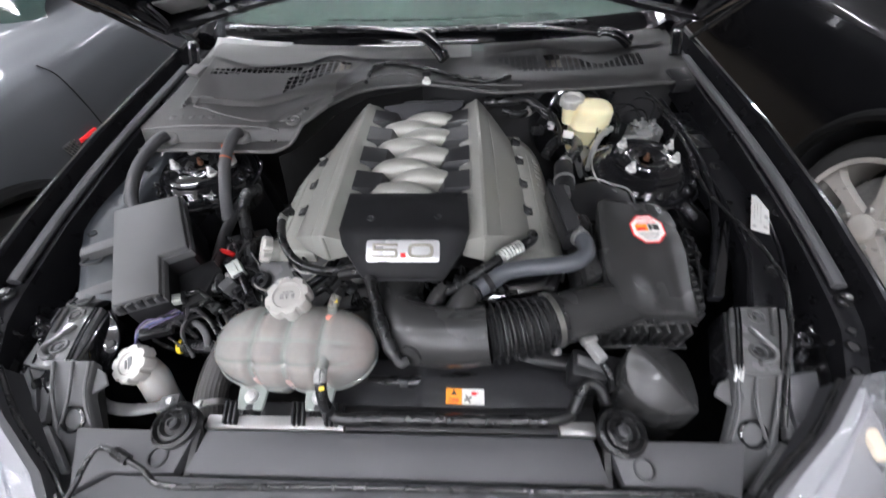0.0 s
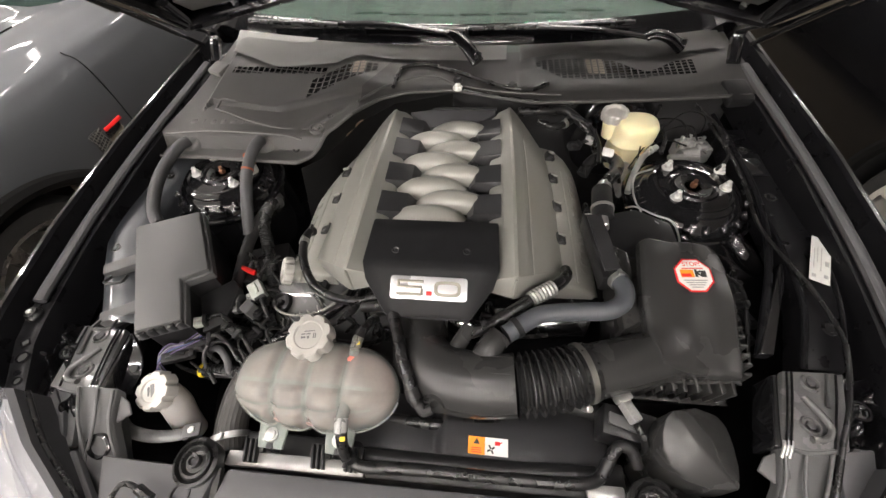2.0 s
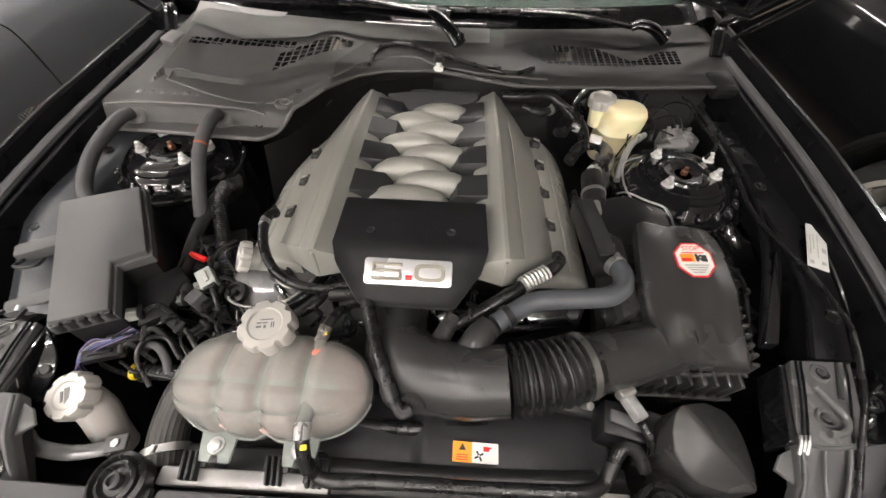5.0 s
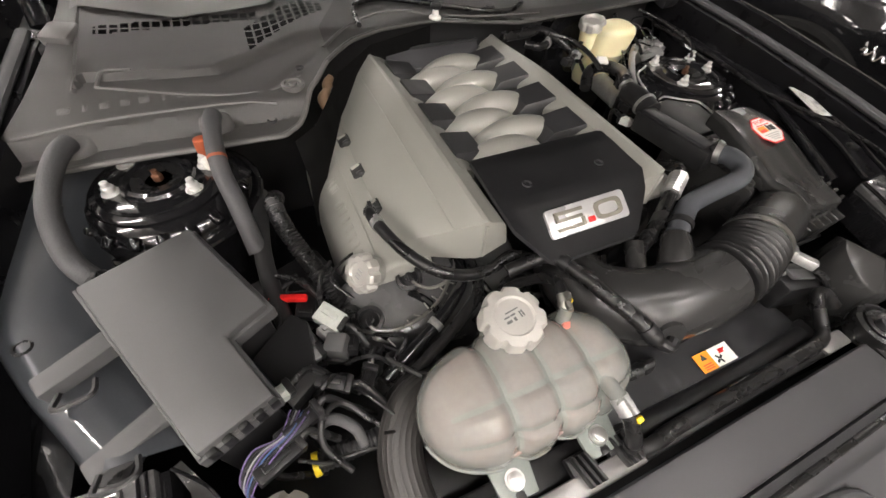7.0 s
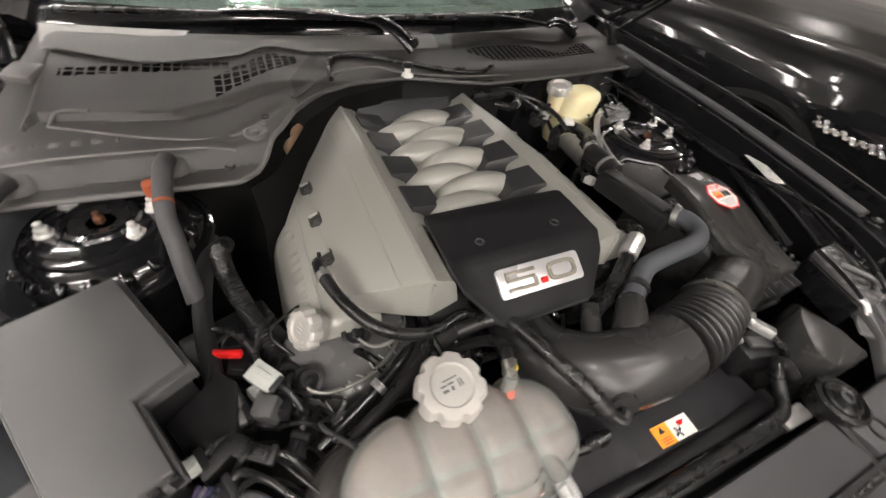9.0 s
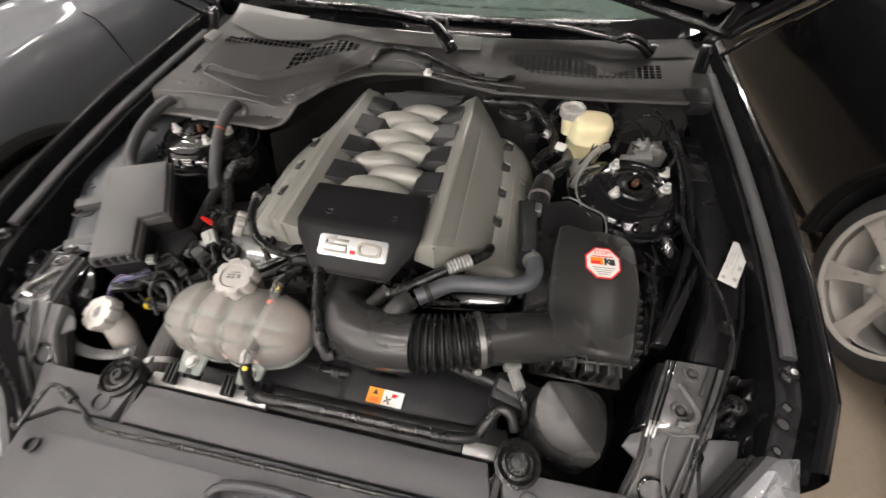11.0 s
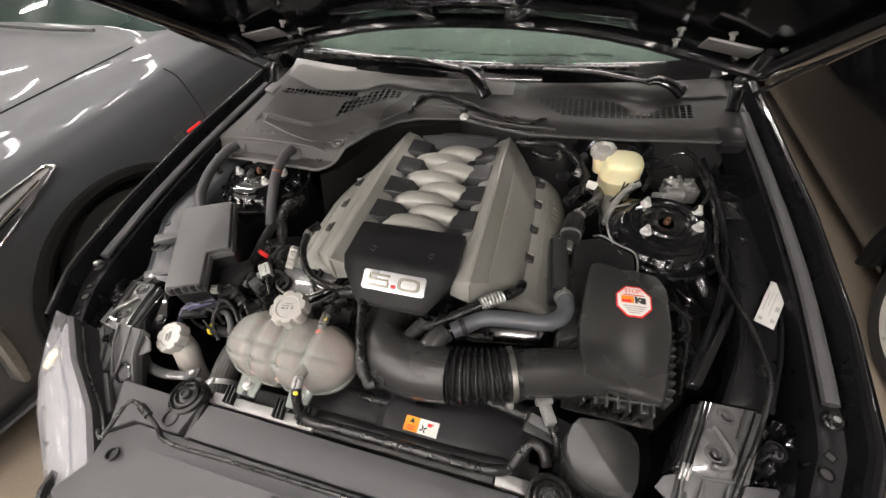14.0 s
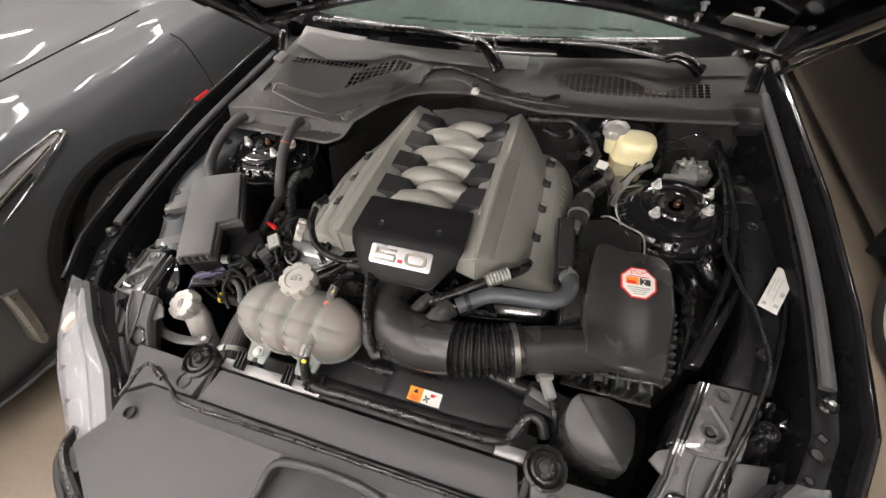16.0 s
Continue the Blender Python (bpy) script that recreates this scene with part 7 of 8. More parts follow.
part("lead", tube([(0.335, -0.497, 0.795), (0.345, -0.515, 0.785), (0.348, -0.528, 0.765), (0.335, -0.535, 0.74)], 0.006, n=8), RUBBER, sens)

# grey breather pipe and neighbours
hose("breather_pipe", [(0.330, -0.268, 0.852), (0.336, -0.290, 0.858), (0.330, -0.318, 0.858), (0.305, -0.335, 0.855), (0.262, -0.338, 0.850), (0.222, -0.340, 0.846), (0.190, -0.345, 0.842), (0.165, -0.360, 0.838), (0.135, -0.380, 0.833)], 0.0155, BLUEHOSE, "slate grey moulded breather pipe", clamps=((0.03, STEEL, "clip"), (0.93, PLAST, "band")), n=16)
hose("vacuum_hose", [(0.250, -0.235, 0.825), (0.245, -0.262, 0.842), (0.225, -0.287, 0.850), (0.195, -0.306, 0.848), (0.150, -0.335, 0.838), (0.105, -0.362, 0.825), (0.075, -0.375, 0.818)], 0.0105, RUBBER, "black vacuum hose with a ribbed metal joint", clamps=((0.40, STEEL, "ribbed_joint"), (0.45, STEEL, "ribbed_joint"), (0.50, STEEL, "ribbed_joint"), (0.85, PLAST, "clip")), n=12)
foil = [V(0.217, -0.2925, 0.8498), V(0.205, -0.300, 0.8490), V(0.192, -0.3075, 0.8473), V(0.178, -0.3165, 0.8445)]
single("foil_sleeve", tube(foil, 0.0142, n=9, res=6, rib=0.0011, pitch=0.0065), STEEL, "crumpled bright metal sleeve on the vacuum hose", "sleeve", angle=10)
hose("crankcase_hose", [(-0.268, -0.165, 0.826), (-0.272, -0.185, 0.836), (-0.266, -0.225, 0.842), (-0.250, -0.268, 0.838), (-0.222, -0.303, 0.828), (-0.183, -0.318, 0.814), (-0.140, -0.318, 0.808), (-0.105, -0.310, 0.812), (-0.07, -0.325, 0.805)], 0.0085, RUBBER, "black crankcase vent hose", clamps=((0.04, PLAST, "connector"), (0.2, STEEL, "clamp")), n=12)
hose("breather_hose", [(-0.125, -0.335, 0.815), (-0.09, -0.338, 0.826), (-0.065, -0.350, 0.836), (-0.050, -0.385, 0.838), (-0.034, -0.430, 0.836), (-0.018, -0.468, 0.830), (-0.009, -0.488, 0.822), (-0.002, -0.497, 0.814)], 0.0098, RUBBER, "thick black breather hose beside the intake elbow", clamps=((0.36, PLAST, "band"), (0.82, PLAST, "band"), (0.88, PLAST, "band")), n=14)
db = thing("resonator_box", (0.325, -0.19, 0.80), "slim black resonator box beside the engine", "box")
part("body", box((0.318, -0.190, 0.834), (0.040, 0.165, 0.040), (-3, 0, 4), bev=0.006), PLAST, db)
part("lid", box((0.318, -0.185, 0.856), (0.028, 0.142, 0.006), (-3, 0, 4), bev=0.002), LIDBLACK, db)
part("neck", cyl((0.330, -0.268, 0.835), (0.330, -0.268, 0.862), 0.014, n=16), PLAST, db)
valve = thing("purge_valve", (0.335, -0.08, 0.82), "black purge valve with metal bands", "valve")
part("body", tube([(0.335, -0.11, 0.840), (0.338, -0.07, 0.845), (0.345, -0.03, 0.840)], 0.021, n=16), PLAST, valve)
part("band", lathe([(0.022, 0), (0.0235, 0), (0.0235, 0.006), (0.022, 0.006)], (0.336, -0.09, 0.843), (0.338, -0.07, 0.845), 20), STEEL, valve)
part("spigot", cyl((0.335, -0.11, 0.84), (0.332, -0.14, 0.842), 0.010, n=14), STEEL, valve)
hose("brake_vacuum_hose", [(0.345, -0.03, 0.840), (0.362, 0.0, 0.845), (0.385, 0.03, 0.842), (0.398, 0.07, 0.835), (0.385, 0.105, 0.828), (0.350, 0.10, 0.820), (0.325, 0.07, 0.80)], 0.0135, RUBBER, "thick black brake vacuum hose with a white tag", clamps=((0.08, STEEL, "clamp"),), n=14)
single("hose_tag", box((0.379, 0.099, 0.845), (0.026, 0.022, 0.004), (18, 6, -12), bev=0.001), WHITE, "small white tag on the brake hose", "tag")
hose("coolant_pipe", [(0.22, 0.20, 0.86), (0.255, 0.185, 0.855), (0.285, 0.20, 0.852), (0.31, 0.225, 0.85)], 0.009, RUBBER, "black rubber pipe behind the engine", clamps=((0.7, STEEL, "clamp"),))
hose("coolant_pipe", [(0.17, 0.225, 0.87), (0.23, 0.225, 0.872), (0.29, 0.235, 0.868), (0.34, 0.20, 0.845), (0.37, 0.16, 0.82)], 0.011, RUBBER, "black rubber pipe behind the engine")

# ---- brakes ----
res = thing("brake_reservoir", (0.44, 0.16, 0.79), "cream plastic brake fluid reservoir", "reservoir")
RC = V(0.448, 0.176, 0.816)


def res_ring(h, k, q=2.6):
    out = []
    for i in range(32):
        a = 2 * math.pi * i / 32
        c, s = math.cos(a), math.sin(a)
        out.append(RC + V(0.051 * k * abs(c) ** (2 / q) * (1 if c > 0 else -1), 0.047 * k * abs(s) ** (2 / q) * (1 if s > 0 else -1) - h * 0.25, h))
    return out


part("bowl", loft([res_ring(h, k) for h, k in ((-0.075, 0.74), (-0.062, 0.84), (-0.03, 0.90), (0.0, 0.94), (0.012, 0.94), (0.015, 1.0), (0.021, 1.0), (0.024, 0.95), (0.050, 0.95), (0.066, 0.92), (0.076, 0.82), (0.082, 0.6), (0.085, 0.25))]), CREAM, res, "cream yellow bowl", angle=50)
nb0 = V(0.400, 0.188, 0.862)
part("neck", lathe([(0.022, -0.03), (0.024, 0.016), (0.020, 0.02)], nb0, nb0 + V(-0.1, 0, 1), 24), CREAM, res)
part("cap", lathe([(0.022, 0.018), (0.031, 0.020), (0.031, 0.036), (0.028, 0.040), (0.020, 0.041), (0.017, 0.035), (0.001, 0.034)], nb0, nb0 + V(-0.12, -0.05, 1), 64, lobes=8, depth=0.10), CAPM, res, "aluminium scalloped cap")
mc = thing("master_cylinder", (0.45, 0.17, 0.72), "cast master cylinder under the reservoir", "cylinder")
part("casting", cyl((0.44, 0.06, 0.755), (0.44, 0.30, 0.775), 0.024), CAST, mc)
part("booster", lathe([(0.06, 0), (0.115, 0.02), (0.125, 0.05), (0.125, 0.09)], (0.44, 0.235, 0.76), (0.44, 1.0, 0.76), 36), EBLACK, mc, "black brake booster drum")
abs_ = thing("hydraulic_unit", (0.575, 0.13, 0.80), "cast aluminium brake hydraulic unit", "pump")
part("block", box((0.602, 0.168, 0.804), (0.075, 0.056, 0.042), (0, 0, 10), bev=0.005), ALU, abs_)
part("motor", cyl((0.562, 0.128, 0.812), (0.60, 0.135, 0.816), 0.020), CAST, abs_)
for k in range(8):
    a = random.random()
    px, py = 0.575 + 0.05 * (k % 4) / 3, 0.155 + 0.025 * (k // 4)
    part("union", cyl((px, py, 0.820), (px, py, 0.832 + 0.005 * (k % 3)), 0.005, n=6), STEEL, abs_)
for pts in ([(0.60, 0.16, 0.84), (0.585, 0.185, 0.862), (0.54, 0.18, 0.858), (0.48, 0.14, 0.846), (0.43, 0.08, 0.815)], [(0.585, 0.17, 0.84), (0.56, 0.20, 0.868), (0.50, 0.205, 0.862), (0.46, 0.13, 0.848), (0.44, 0.05, 0.81)], [(0.61, 0.175, 0.84), (0.62, 0.21, 0.87), (0.58, 0.235, 0.868), (0.50, 0.16, 0.85), (0.47, 0.10, 0.83)], [(0.57, 0.14, 0.838), (0.52, 0.145, 0.85), (0.47, 0.115, 0.842), (0.44, 0.03, 0.815)]):
    hose("brake_line", pts, 0.0019, EBLACK, "thin steel brake line", "brake lines", n=8)
part("casting_lug", box((0.565, 0.118, 0.822), (0.075, 0.016, 0.014), (0, 0, 6), bev=0.004), CAST, abs_)
part("casting_lug", box((0.612, 0.150, 0.828), (0.020, 0.020, 0.018), (0, 0, 20), bev=0.004), CAST, abs_)
hose("crimped_hose", [(0.415, 0.00, 0.810), (0.43, 0.04, 0.825), (0.455, 0.085, 0.845), (0.49, 0.115, 0.852)], 0.007, CAST, "braided brake hose with crimped end", clamps=((0.85, STEEL, "ferrule"),))
hose("wheel_house_cable", [(0.44, -0.06, 0.80), (0.42, -0.02, 0.822), (0.43, 0.03, 0.835), (0.47, 0.05, 0.84)], 0.0022, STEEL, "thin bright cable round the strut tower")
hose("wheel_house_cable", [(0.455, -0.19, 0.79), (0.465, -0.15, 0.82), (0.44, -0.11, 0.835), (0.40, -0.075, 0.83)], 0.0018, STEEL, "thin bright cable round the strut tower")
shield_box = thing("tower_shield", (0.41, -0.15, 0.80), "black plastic shield with a bright metal edge by the strut tower", "shield")
part("panel", prism([(0.345, -0.095), (0.405, -0.080), (0.470, -0.112), (0.474, -0.150), (0.462, -0.186), (0.345, -0.200)], lambda x, y: 0.832 + (y + 0.14) * 0.15, 0.03, 0.006), PLAST, shield_box)
part("metal_edge", tube([(0.385, -0.080, 0.842), (0.405, -0.077, 0.843), (0.440, -0.095, 0.840), (0.472, -0.111, 0.837), (0.477, -0.150, 0.831), (0.468, -0.182, 0.827)], 0.0018, n=8), STEEL, shield_box, "bright folded metal edge")
single("wing_flange", sheet(36, 20, lambda u, v: V(0.455 + 0.185 * u, -0.205 + 0.095 * v, 0.785 + 0.010 * math.sin(u * 11 + 1.5) * math.sin(v * 4) + 0.006 * math.sin(u * 23 + v * 7) + 0.012 * v), 0.003), EBLACK, "glossy black wheel house flange", "body rail")

# cables on the right wing
hose("wing_cable", [(0.63, 0.20, 0.86), (0.64, 0.08, 0.858), (0.635, -0.02, 0.856), (0.622, -0.12, 0.852), (0.634, -0.19, 0.85), (0.652, -0.262, 0.85), (0.659, -0.325, 0.848), (0.657, -0.372, 0.845), (0.624, -0.455, 0.838), (0.60, -0.511, 0.82), (0.57, -0.59, 0.79)], 0.0038, RUBBER, "black cable along the wing rail")
hose("wing_cable", [(0.64, 0.22, 0.87), (0.652, 0.05, 0.858), (0.645, -0.08, 0.85), (0.62, -0.20, 0.835), (0.575, -0.32, 0.812), (0.555, -0.372, 0.80)], 0.0065, RAILM, "taped black wiring loom along the wing rail", n=10)
single("loom_trunking", prism([(0.548, -0.375), (0.572, -0.375), (0.655, -0.20), (0.640, -0.20)], lambda x, y: 0.812 + (y + 0.375) * 0.11, 0.018, 0.003), EBLACK, "flat glossy black loom trunking", "trunking")
single("wing_bracket", prism([(0.655, 0.075), (0.695, 0.075), (0.70, 0.02), (0.66, 0.02)], 0.858, 0.006, 0.002), EBLACK, "small black wing bracket with a hole", "bracket")

# ---- left side hoses ----
hose("foam_hose", [(-0.635, 0.052, 0.886), (-0.642, 0.030, 0.888), (-0.650, -0.01, 0.882), (-0.652, -0.06, 0.872), (-0.642, -0.11, 0.862), (-0.625, -0.155, 0.850), (-0.60, -0.185, 0.835)], 0.0130, GREYHOSE, "grey foam-sleeved heater hose over the strut tower", "foam hoses", clamps=((0.97, PLAST, "end_cuff"),), n=16)
hose("foam_hose", [(-0.447, 0.056, 0.890), (-0.449, 0.030, 0.893), (-0.452, -0.01, 0.882), (-0.452, -0.05, 0.862), (-0.445, -0.09, 0.838), (-0.440, -0.125, 0.810), (-0.437, -0.15, 0.785)], 0.0130, GREYHOSE, "grey foam-sleeved heater hose with an orange stripe", "foam hoses", clamps=((0.42, RUST, "stripe"),), n=16)
hose("corrugated_loom", [(-0.395, -0.06, 0.80), (-0.398, -0.095, 0.818), (-0.392, -0.14, 0.815), (-0.375, -0.19, 0.79), (-0.352, -0.25, 0.765), (-0.34, -0.29, 0.74)], 0.0125, RUBBER, "black corrugated wiring conduit", rib=0.0012, pitch=0.005, n=12)
hose("corrugated_loom", [(-0.418, -0.02, 0.78), (-0.425, -0.09, 0.79), (-0.432, -0.17, 0.78), (-0.425, -0.26, 0.765), (-0.41, -0.33, 0.75)], 0.0125, DULL, "black taped wiring loom", n=12)
hose("lower_radiator_hose", [(-0.235, -0.40, 0.70), (-0.275, -0.415, 0.735), (-0.312, -0.435, 0.745), (-0.335, -0.475, 0.735), (-0.338, -0.53, 0.722), (-0.325, -0.575, 0.715)], 0.027, THICKHOSE, "thick black fluted radiator hose", clamps=((0.9, STEEL, "clamp"),), n=48, flute=0.035)
boots = thing("rubber_boots", (-0.262, 0.15, 0.80), "tan rubber boots on bright pipes behind the engine", "boot")
for k, (x, y, z) in enumerate(((-0.241, 0.176, 0.822), (-0.259, 0.140, 0.815))):
    part("boot", tube([(x, y, z), (x - 0.006, y + 0.012, z + 0.018), (x + 0.006, y + 0.028, z + 0.026)], 0.011, n=12, radii=[0.009, 0.0105, 0.007]), BROWN, boots)
    part("pipe", cyl((x + 0.002, y - 0.028, z - 0.022), (x, y, z + 0.004), 0.0085, n=14), STEEL, boots)
hose("heater_pipe", [(-0.262, 0.10, 0.80), (-0.252, 0.125, 0.832), (-0.240, 0.150, 0.846), (-0.226, 0.168, 0.842), (-0.215, 0.175, 0.82)], 0.0065, STEEL, "bright bent heater pipe behind the engine", clamps=((0.45, CAST, "collar"),), category="pipe")
single("red_plug", box((-0.4125, -0.239, 0.775), (0.010, 0.052, 0.010), (0, 8, 70), bev=0.003), RED, "bright red plastic battery terminal tab", "plug")
single("battery_tray", box((-0.40, -0.205, 0.725), (0.12, 0.10, 0.05), (0, 0, 20), bev=0.006), PLAST, "black battery terminal cover", "cover")
single("orange_cap", lathe([(0.011, 0), (0.012, 0.012), (0.010, 0.026), (0.006, 0.028)], (-0.472, 0.018, 0.852), (-0.472, 0.02, 1), 16), RUST, "small orange cap by the heater hose", "cap")
single("white_cap", lathe([(0.013, 0), (0.013, 0.014), (0.009, 0.016)], (-0.468, 0.004, 0.838), (-0.468, 0.0, 1), 16), WHITE, "small white cap by the heater hose", "cap")


def connector(x, y, z, rz, m, label, sx=0.026, lead=None, fat=1.0):
    ob = thing("connector", (x, y, z), label, "connector", "wiring connectors")
    part("shell", box((x, y, z), (sx, 0.018 * fat, 0.015 * fat), (8, 12, rz), bev=0.002), m, ob)
    a = radians(rz)
    c = V(x, y, z)
    e = V(math.cos(a), math.sin(a), 0)
    part("collar", box(c + e * sx * 0.5, (0.008, 0.021, 0.018), (8, 12, rz), bev=0.002), PLAST, ob)
    part("latch", box(c + V(0, 0, 0.009 * fat), (sx * 0.6, 0.007, 0.004), (8, 12, rz), bev=0.001), m, ob)
    lead = lead or [c + e * sx * 0.5, c + e * 0.04 + V(0, 0, 0.004), c + e * 0.06 + V(0.006, -0.02, -0.03)]
    part("lead", tube(lead, 0.0045, n=8), RUBBER, ob)


connector(-0.366, -0.290, 0.772, -50, GREEN, "pale grey wiring plug on a black lead", 0.040, fat=1.5)
connector(-0.405, -0.335, 0.772, 20, CAST, "dull metal relay beside the fuse box", 0.034)
connector(-0.430, -0.415, 0.785, 25, PLAST, "black wiring plug beside the fuse box", 0.05)
connector(-0.455, -0.440, 0.780, 25, PLAST, "black wiring plug beside the fuse box", 0.05)
connector(-0.385, -0.375, 0.77, -30, PLAST, "black wiring plug beside the fuse box", 0.04)
connector(-0.35, -0.33, 0.76, 70, PLAST, "black wiring plug by the engine", 0.03)
sensor = thing("level_sensor", (-0.39, -0.447, 0.73), "black ribbed sensor plug with a yellow lock ring", "sensor")
part("barrel", tube([(-0.423, -0.447, 0.737), (-0.39, -0.447, 0.737), (-0.350, -0.446, 0.735)], 0.0115, n=16, rib=0.0008, pitch=0.006), PLAST, sensor)
part("lock_ring", lathe([(0.0125, -0.002), (0.0135, 0.0), (0.0135, 0.005), (0.009, 0.005), (0.008, -0.002)], (-0.424, -0.447, 0.737), (-0.5, -0.447, 0.737), 18), YELLOW, sensor, "yellow lock ring")
part("lead", tube([(-0.352, -0.446, 0.735), (-0.335, -0.440, 0.740), (-0.33, -0.41, 0.735)], 0.006, n=10), RUBBER, sensor)
hose("drain_tube", [(-0.418, -0.424, 0.758), (-0.406, -0.415, 0.766), (-0.390, -0.418, 0.766), (-0.374, -0.434, 0.758), (-0.370, -0.450, 0.745)], 0.0065, GREYHOSE, "short grey curved tube beside the fuse box", category="tube")
for x, y, rz in ((-0.441, -0.336, 24), (-0.367, -0.330, -30), (-0.405, -0.312, 10)):
    rl = thing("relay", (x, y, 0.75), "small grey square relay between fuse box and engine", "relay", "relays")
    part("case", box((x, y, 0.768), (0.028, 0.026, 0.030), (6, -8, rz), bev=0.003), LID, rl)
    part("socket", box((x, y, 0.748), (0.032, 0.030, 0.016), (6, -8, rz), bev=0.002), PLAST, rl)
connector(0.36, -0.035, 0.80, 80, PLAST, "black wiring plug by the strut tower", 0.03)
connector(0.322, -0.075, 0.80, 95, WHITE, "off-white wiring plug by the engine", 0.026)
connector(0.578, -0.285, 0.775, 100, PLAST, "black wiring plug below the wing", 0.05)
for k, m in enumerate((PURPLE, INK, BLUE, PURPLE, MARK, INK, PURPLE)):
    o = k * 0.0030
    hose("wire", [(-0.415 - o, -0.405 + o * 0.5, 0.79), (-0.43 - o, -0.422, 0.797), (-0.462 - o * 0.8, -0.442 + o, 0.792), (-0.486 - o * 0.5, -0.462 + o, 0.776), (-0.488, -0.478 + o, 0.745)], 0.0009, m, "thin coloured wire in a loose bundle", "coloured wires", n=6, category="wire")
for k in range(16):
    random.seed(40 + k)
    x, y = random.uniform(-0.43, -0.30), random.uniform(-0.42, -0.20)
    pts = [(x, y, random.uniform(0.70, 0.76))]
    for j in range(4):
        x += random.uniform(-0.045, 0.045)
        y = max(y + random.uniform(-0.055, 0.03), -0.455)
        pts.append((x, y, random.uniform(0.70, 0.785)))
    hose("loom_branch", pts, random.uniform(0.0018, 0.004), RUBBER if k % 3 else DULL, "black wiring branch between fuse box and engine", "wiring branches", n=8, category="wiring")
for k in range(10):
    random.seed(90 + k)
    x, y = random.uniform(-0.16, 0.10), random.uniform(-0.36, -0.30)
    pts = [(x, y, random.uniform(0.72, 0.78))]
    for j in range(3):
        x += random.uniform(-0.05, 0.05)
        y += random.uniform(-0.04, 0.02)
        pts.append((x, y, random.uniform(0.70, 0.785)))
    hose("loom_branch", pts, random.uniform(0.0022, 0.005), RUBBER, "black wiring branch at the front of the engine", "wiring branches", n=8, category="wiring")
# front pulley belt cover and pipes in the dark gap
hose("coolant_crosspipe", [(-0.03, -0.40, 0.70), (0.08, -0.43, 0.70), (0.2, -0.44, 0.70), (0.32, -0.46, 0.71)], 0.018, PLAST, "black coolant pipe under the intake", n=12)
hose("coolant_crosspipe", [(-0.06, -0.50, 0.715), (0.02, -0.505, 0.725), (0.10, -0.498, 0.728), (0.2, -0.495, 0.722)], 0.011, RUBBER, "black coolant pipe under the intake", n=12)

# dark trim between cowl and engine
single("bulkhead_trim", loft([[V(-0.34, 0.0, 0.855), V(-0.30, 0.03, 0.858), V(-0.262, 0.095, 0.866), V(-0.225, 0.155, 0.880), V(-0.145, 0.215, 0.895), V(0.0, 0.248, 0.905)], [V(-0.335, -0.03, 0.80), V(-0.30, -0.01, 0.80), V(-0.268, 0.06, 0.80), V(-0.24, 0.13, 0.81), V(-0.15, 0.225, 0.83), V(0.0, 0.245, 0.85)], [V(-0.345, -0.05, 0.70), V(-0.32, -0.02, 0.70), V(-0.29, 0.05, 0.70), V(-0.25, 0.14, 0.70), V(-0.16, 0.25, 0.72), V(0.0, 0.255, 0.72)]], closed=False, caps=False), NIGHT, "black plastic bulkhead trim beside the engine", "trim panel")


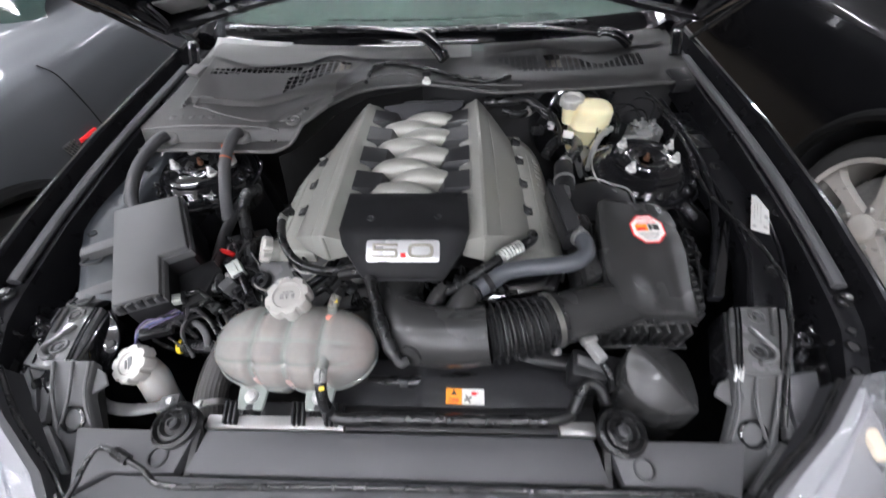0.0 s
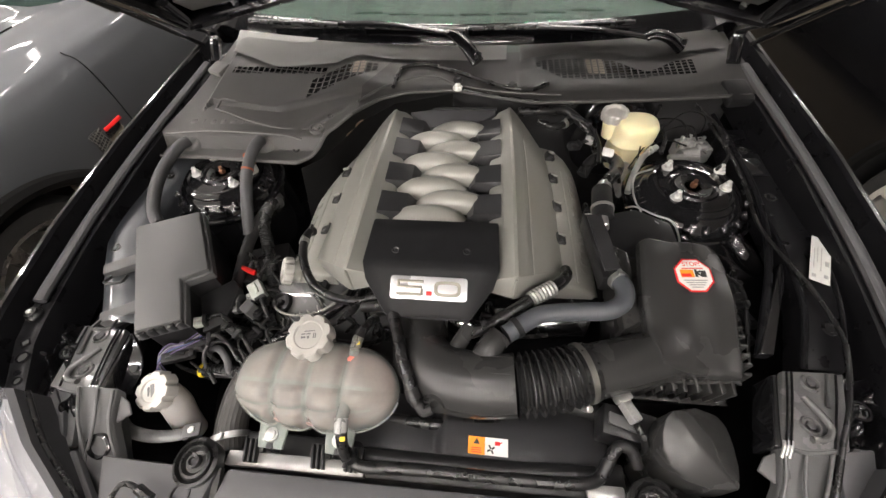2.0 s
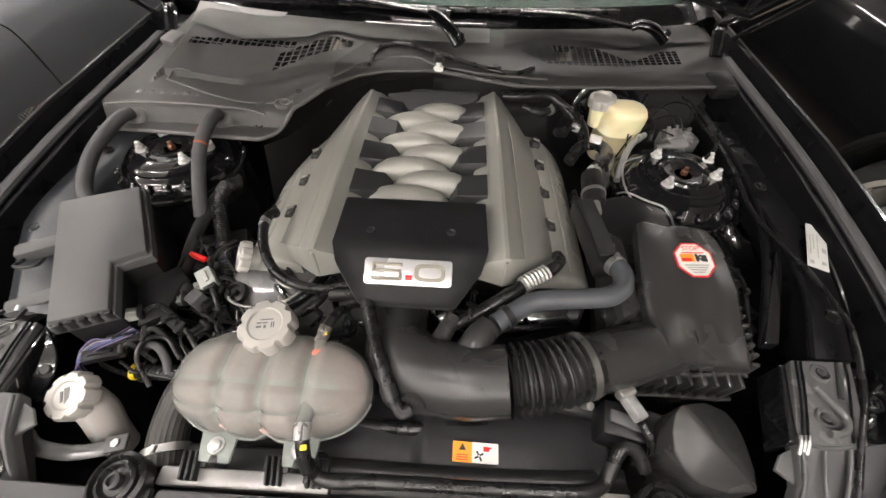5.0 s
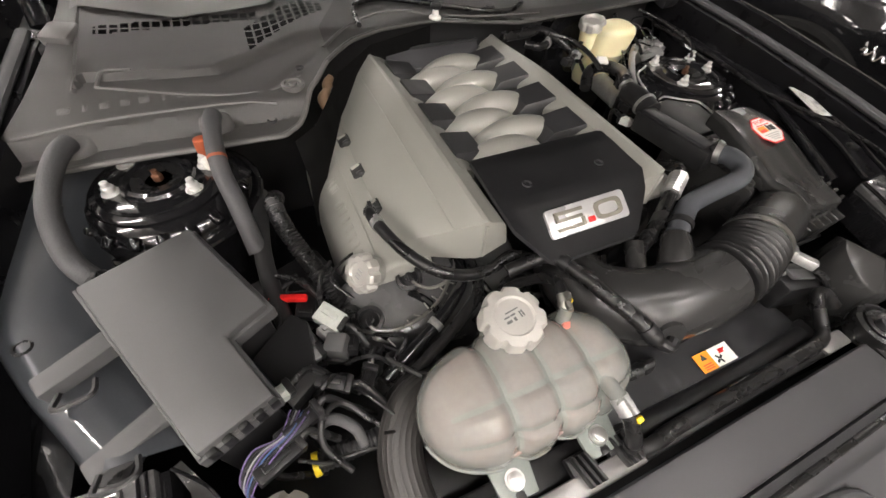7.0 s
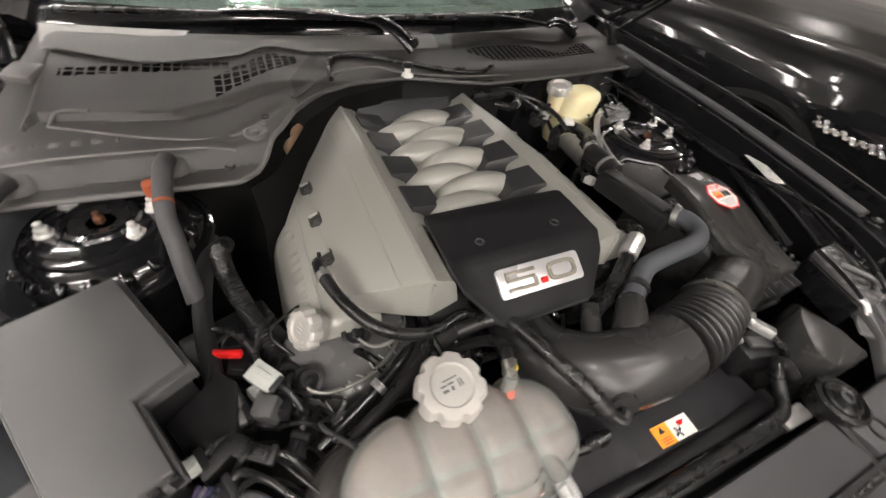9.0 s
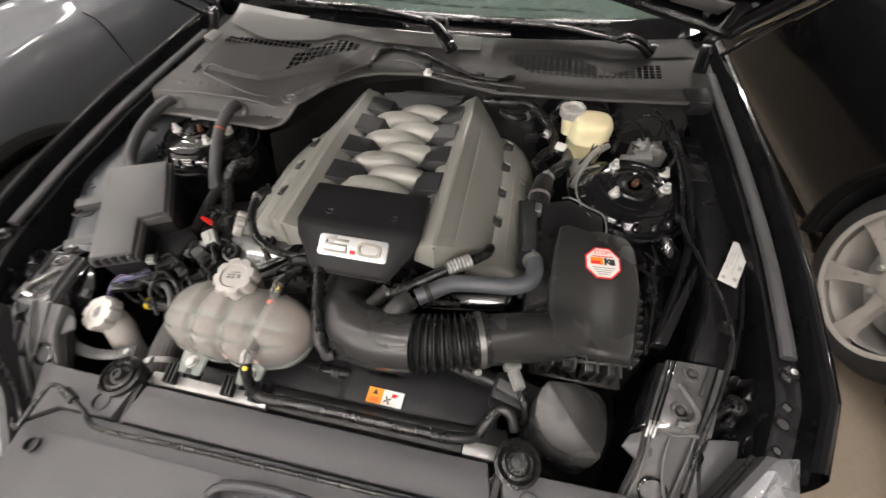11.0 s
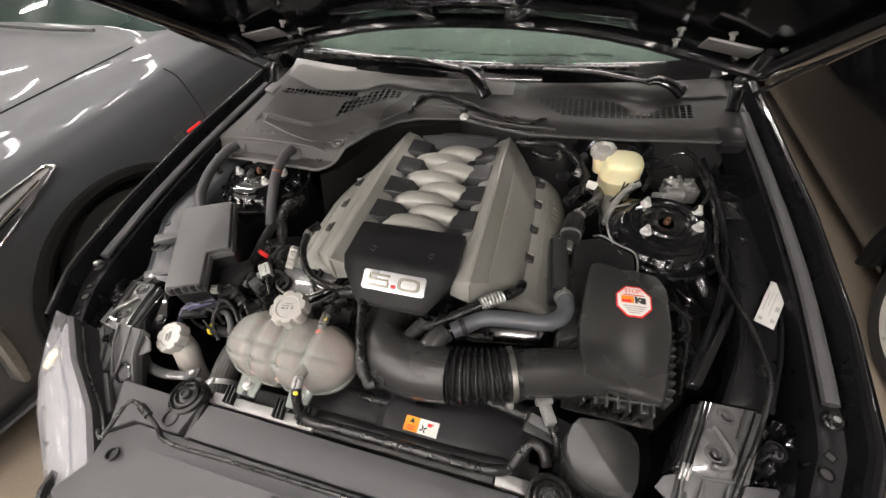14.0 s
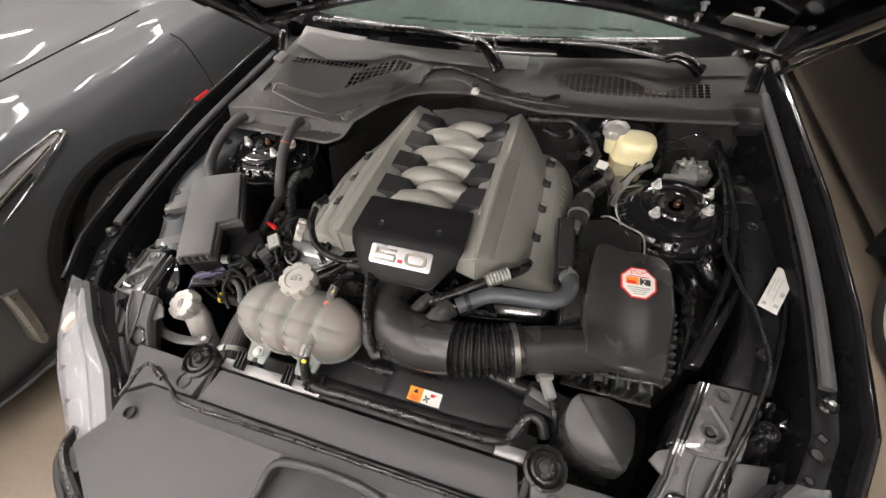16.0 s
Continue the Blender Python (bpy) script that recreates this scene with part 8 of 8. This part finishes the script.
# small plugs, clips and branches in the gaps
for x, y, z, rz, m, lab, sx in ((-0.372, -0.300, 0.765, 30, CAST, "dull metal relay block on the loom", 0.03), (-0.395, -0.262, 0.760, -20, PLAST, "black loom plug near the battery terminal", 0.03), (-0.345, -0.385, 0.760, 60, PLAST, "black loom plug by the coolant tank", 0.028), (-0.44, -0.375, 0.790, 24, GREEN, "pale grey plug beside the fuse box", 0.02), (-0.325, -0.345, 0.752, 130, PLAST, "black sensor plug at the timing cover", 0.024), (0.565, -0.245, 0.800, 80, PLAST, "black plug clipped to the wing", 0.032), (0.560, -0.330, 0.780, 95, PLAST, "black plug clipped to the wing", 0.028), (0.375, 0.020, 0.825, 60, PLAST, "black plug by the brake hose", 0.026), (0.305, 0.135, 0.835, 20, PLAST, "black plug behind the cam cover", 0.026), (0.345, 0.155, 0.838, 75, CAST, "dull metal joint behind the engine", 0.022), (0.15, -0.365, 0.80, 40, PLAST, "black sensor plug under the breather pipe", 0.026), (0.10, -0.345, 0.80, 80, PLAST, "black sensor plug under the vacuum hose", 0.024), (-0.585, -0.395, 0.800, 70, PLAST, "black plug below the fuse box", 0.03)):
    connector(x, y, z, rz, m, lab, sx)
for pts, r, lab in (([(-0.44, -0.19, 0.775), (-0.40, -0.215, 0.785), (-0.375, -0.25, 0.778), (-0.37, -0.29, 0.765)], 0.0042, "black cable to the battery terminal"), ([(-0.345, -0.205, 0.785), (-0.365, -0.235, 0.788), (-0.372, -0.275, 0.772), (-0.345, -0.315, 0.75)], 0.0034, "thin black cable beside the oil cap"), ([(-0.355, -0.43, 0.755), (-0.38, -0.405, 0.775), (-0.402, -0.415, 0.785), (-0.41, -0.44, 0.77), (-0.39, -0.47, 0.74)], 0.0038, "black cable loop beside the tank"), ([(0.545, -0.20, 0.80), (0.565, -0.25, 0.815), (0.56, -0.31, 0.80), (0.55, -0.38, 0.775)], 0.0032, "thin black cable under the wing"), ([(0.30, 0.215, 0.868), (0.34, 0.185, 0.862), (0.36, 0.13, 0.85), (0.355, 0.07, 0.838)], 0.0055, "black pipe behind the cam cover"), ([(0.52, 0.245, 0.88), (0.50, 0.20, 0.872), (0.515, 0.15, 0.858), (0.50, 0.10, 0.845)], 0.0045, "black cable over the brake booster"), ([(0.60, 0.245, 0.885), (0.635, 0.17, 0.872), (0.632, 0.08, 0.862), (0.60, 0.04, 0.85)], 0.0036, "black cable beside the hydraulic unit"), ([(0.05, -0.335, 0.80), (0.11, -0.355, 0.812), (0.17, -0.37, 0.81), (0.21, -0.36, 0.80)], 0.0044, "black cable behind the intake elbow")):
    hose("loom_cable", pts, r, RUBBER, lab, "loom cables", clamps=((0.5, PLAST, "cable_tie"),), n=8, category="cable")
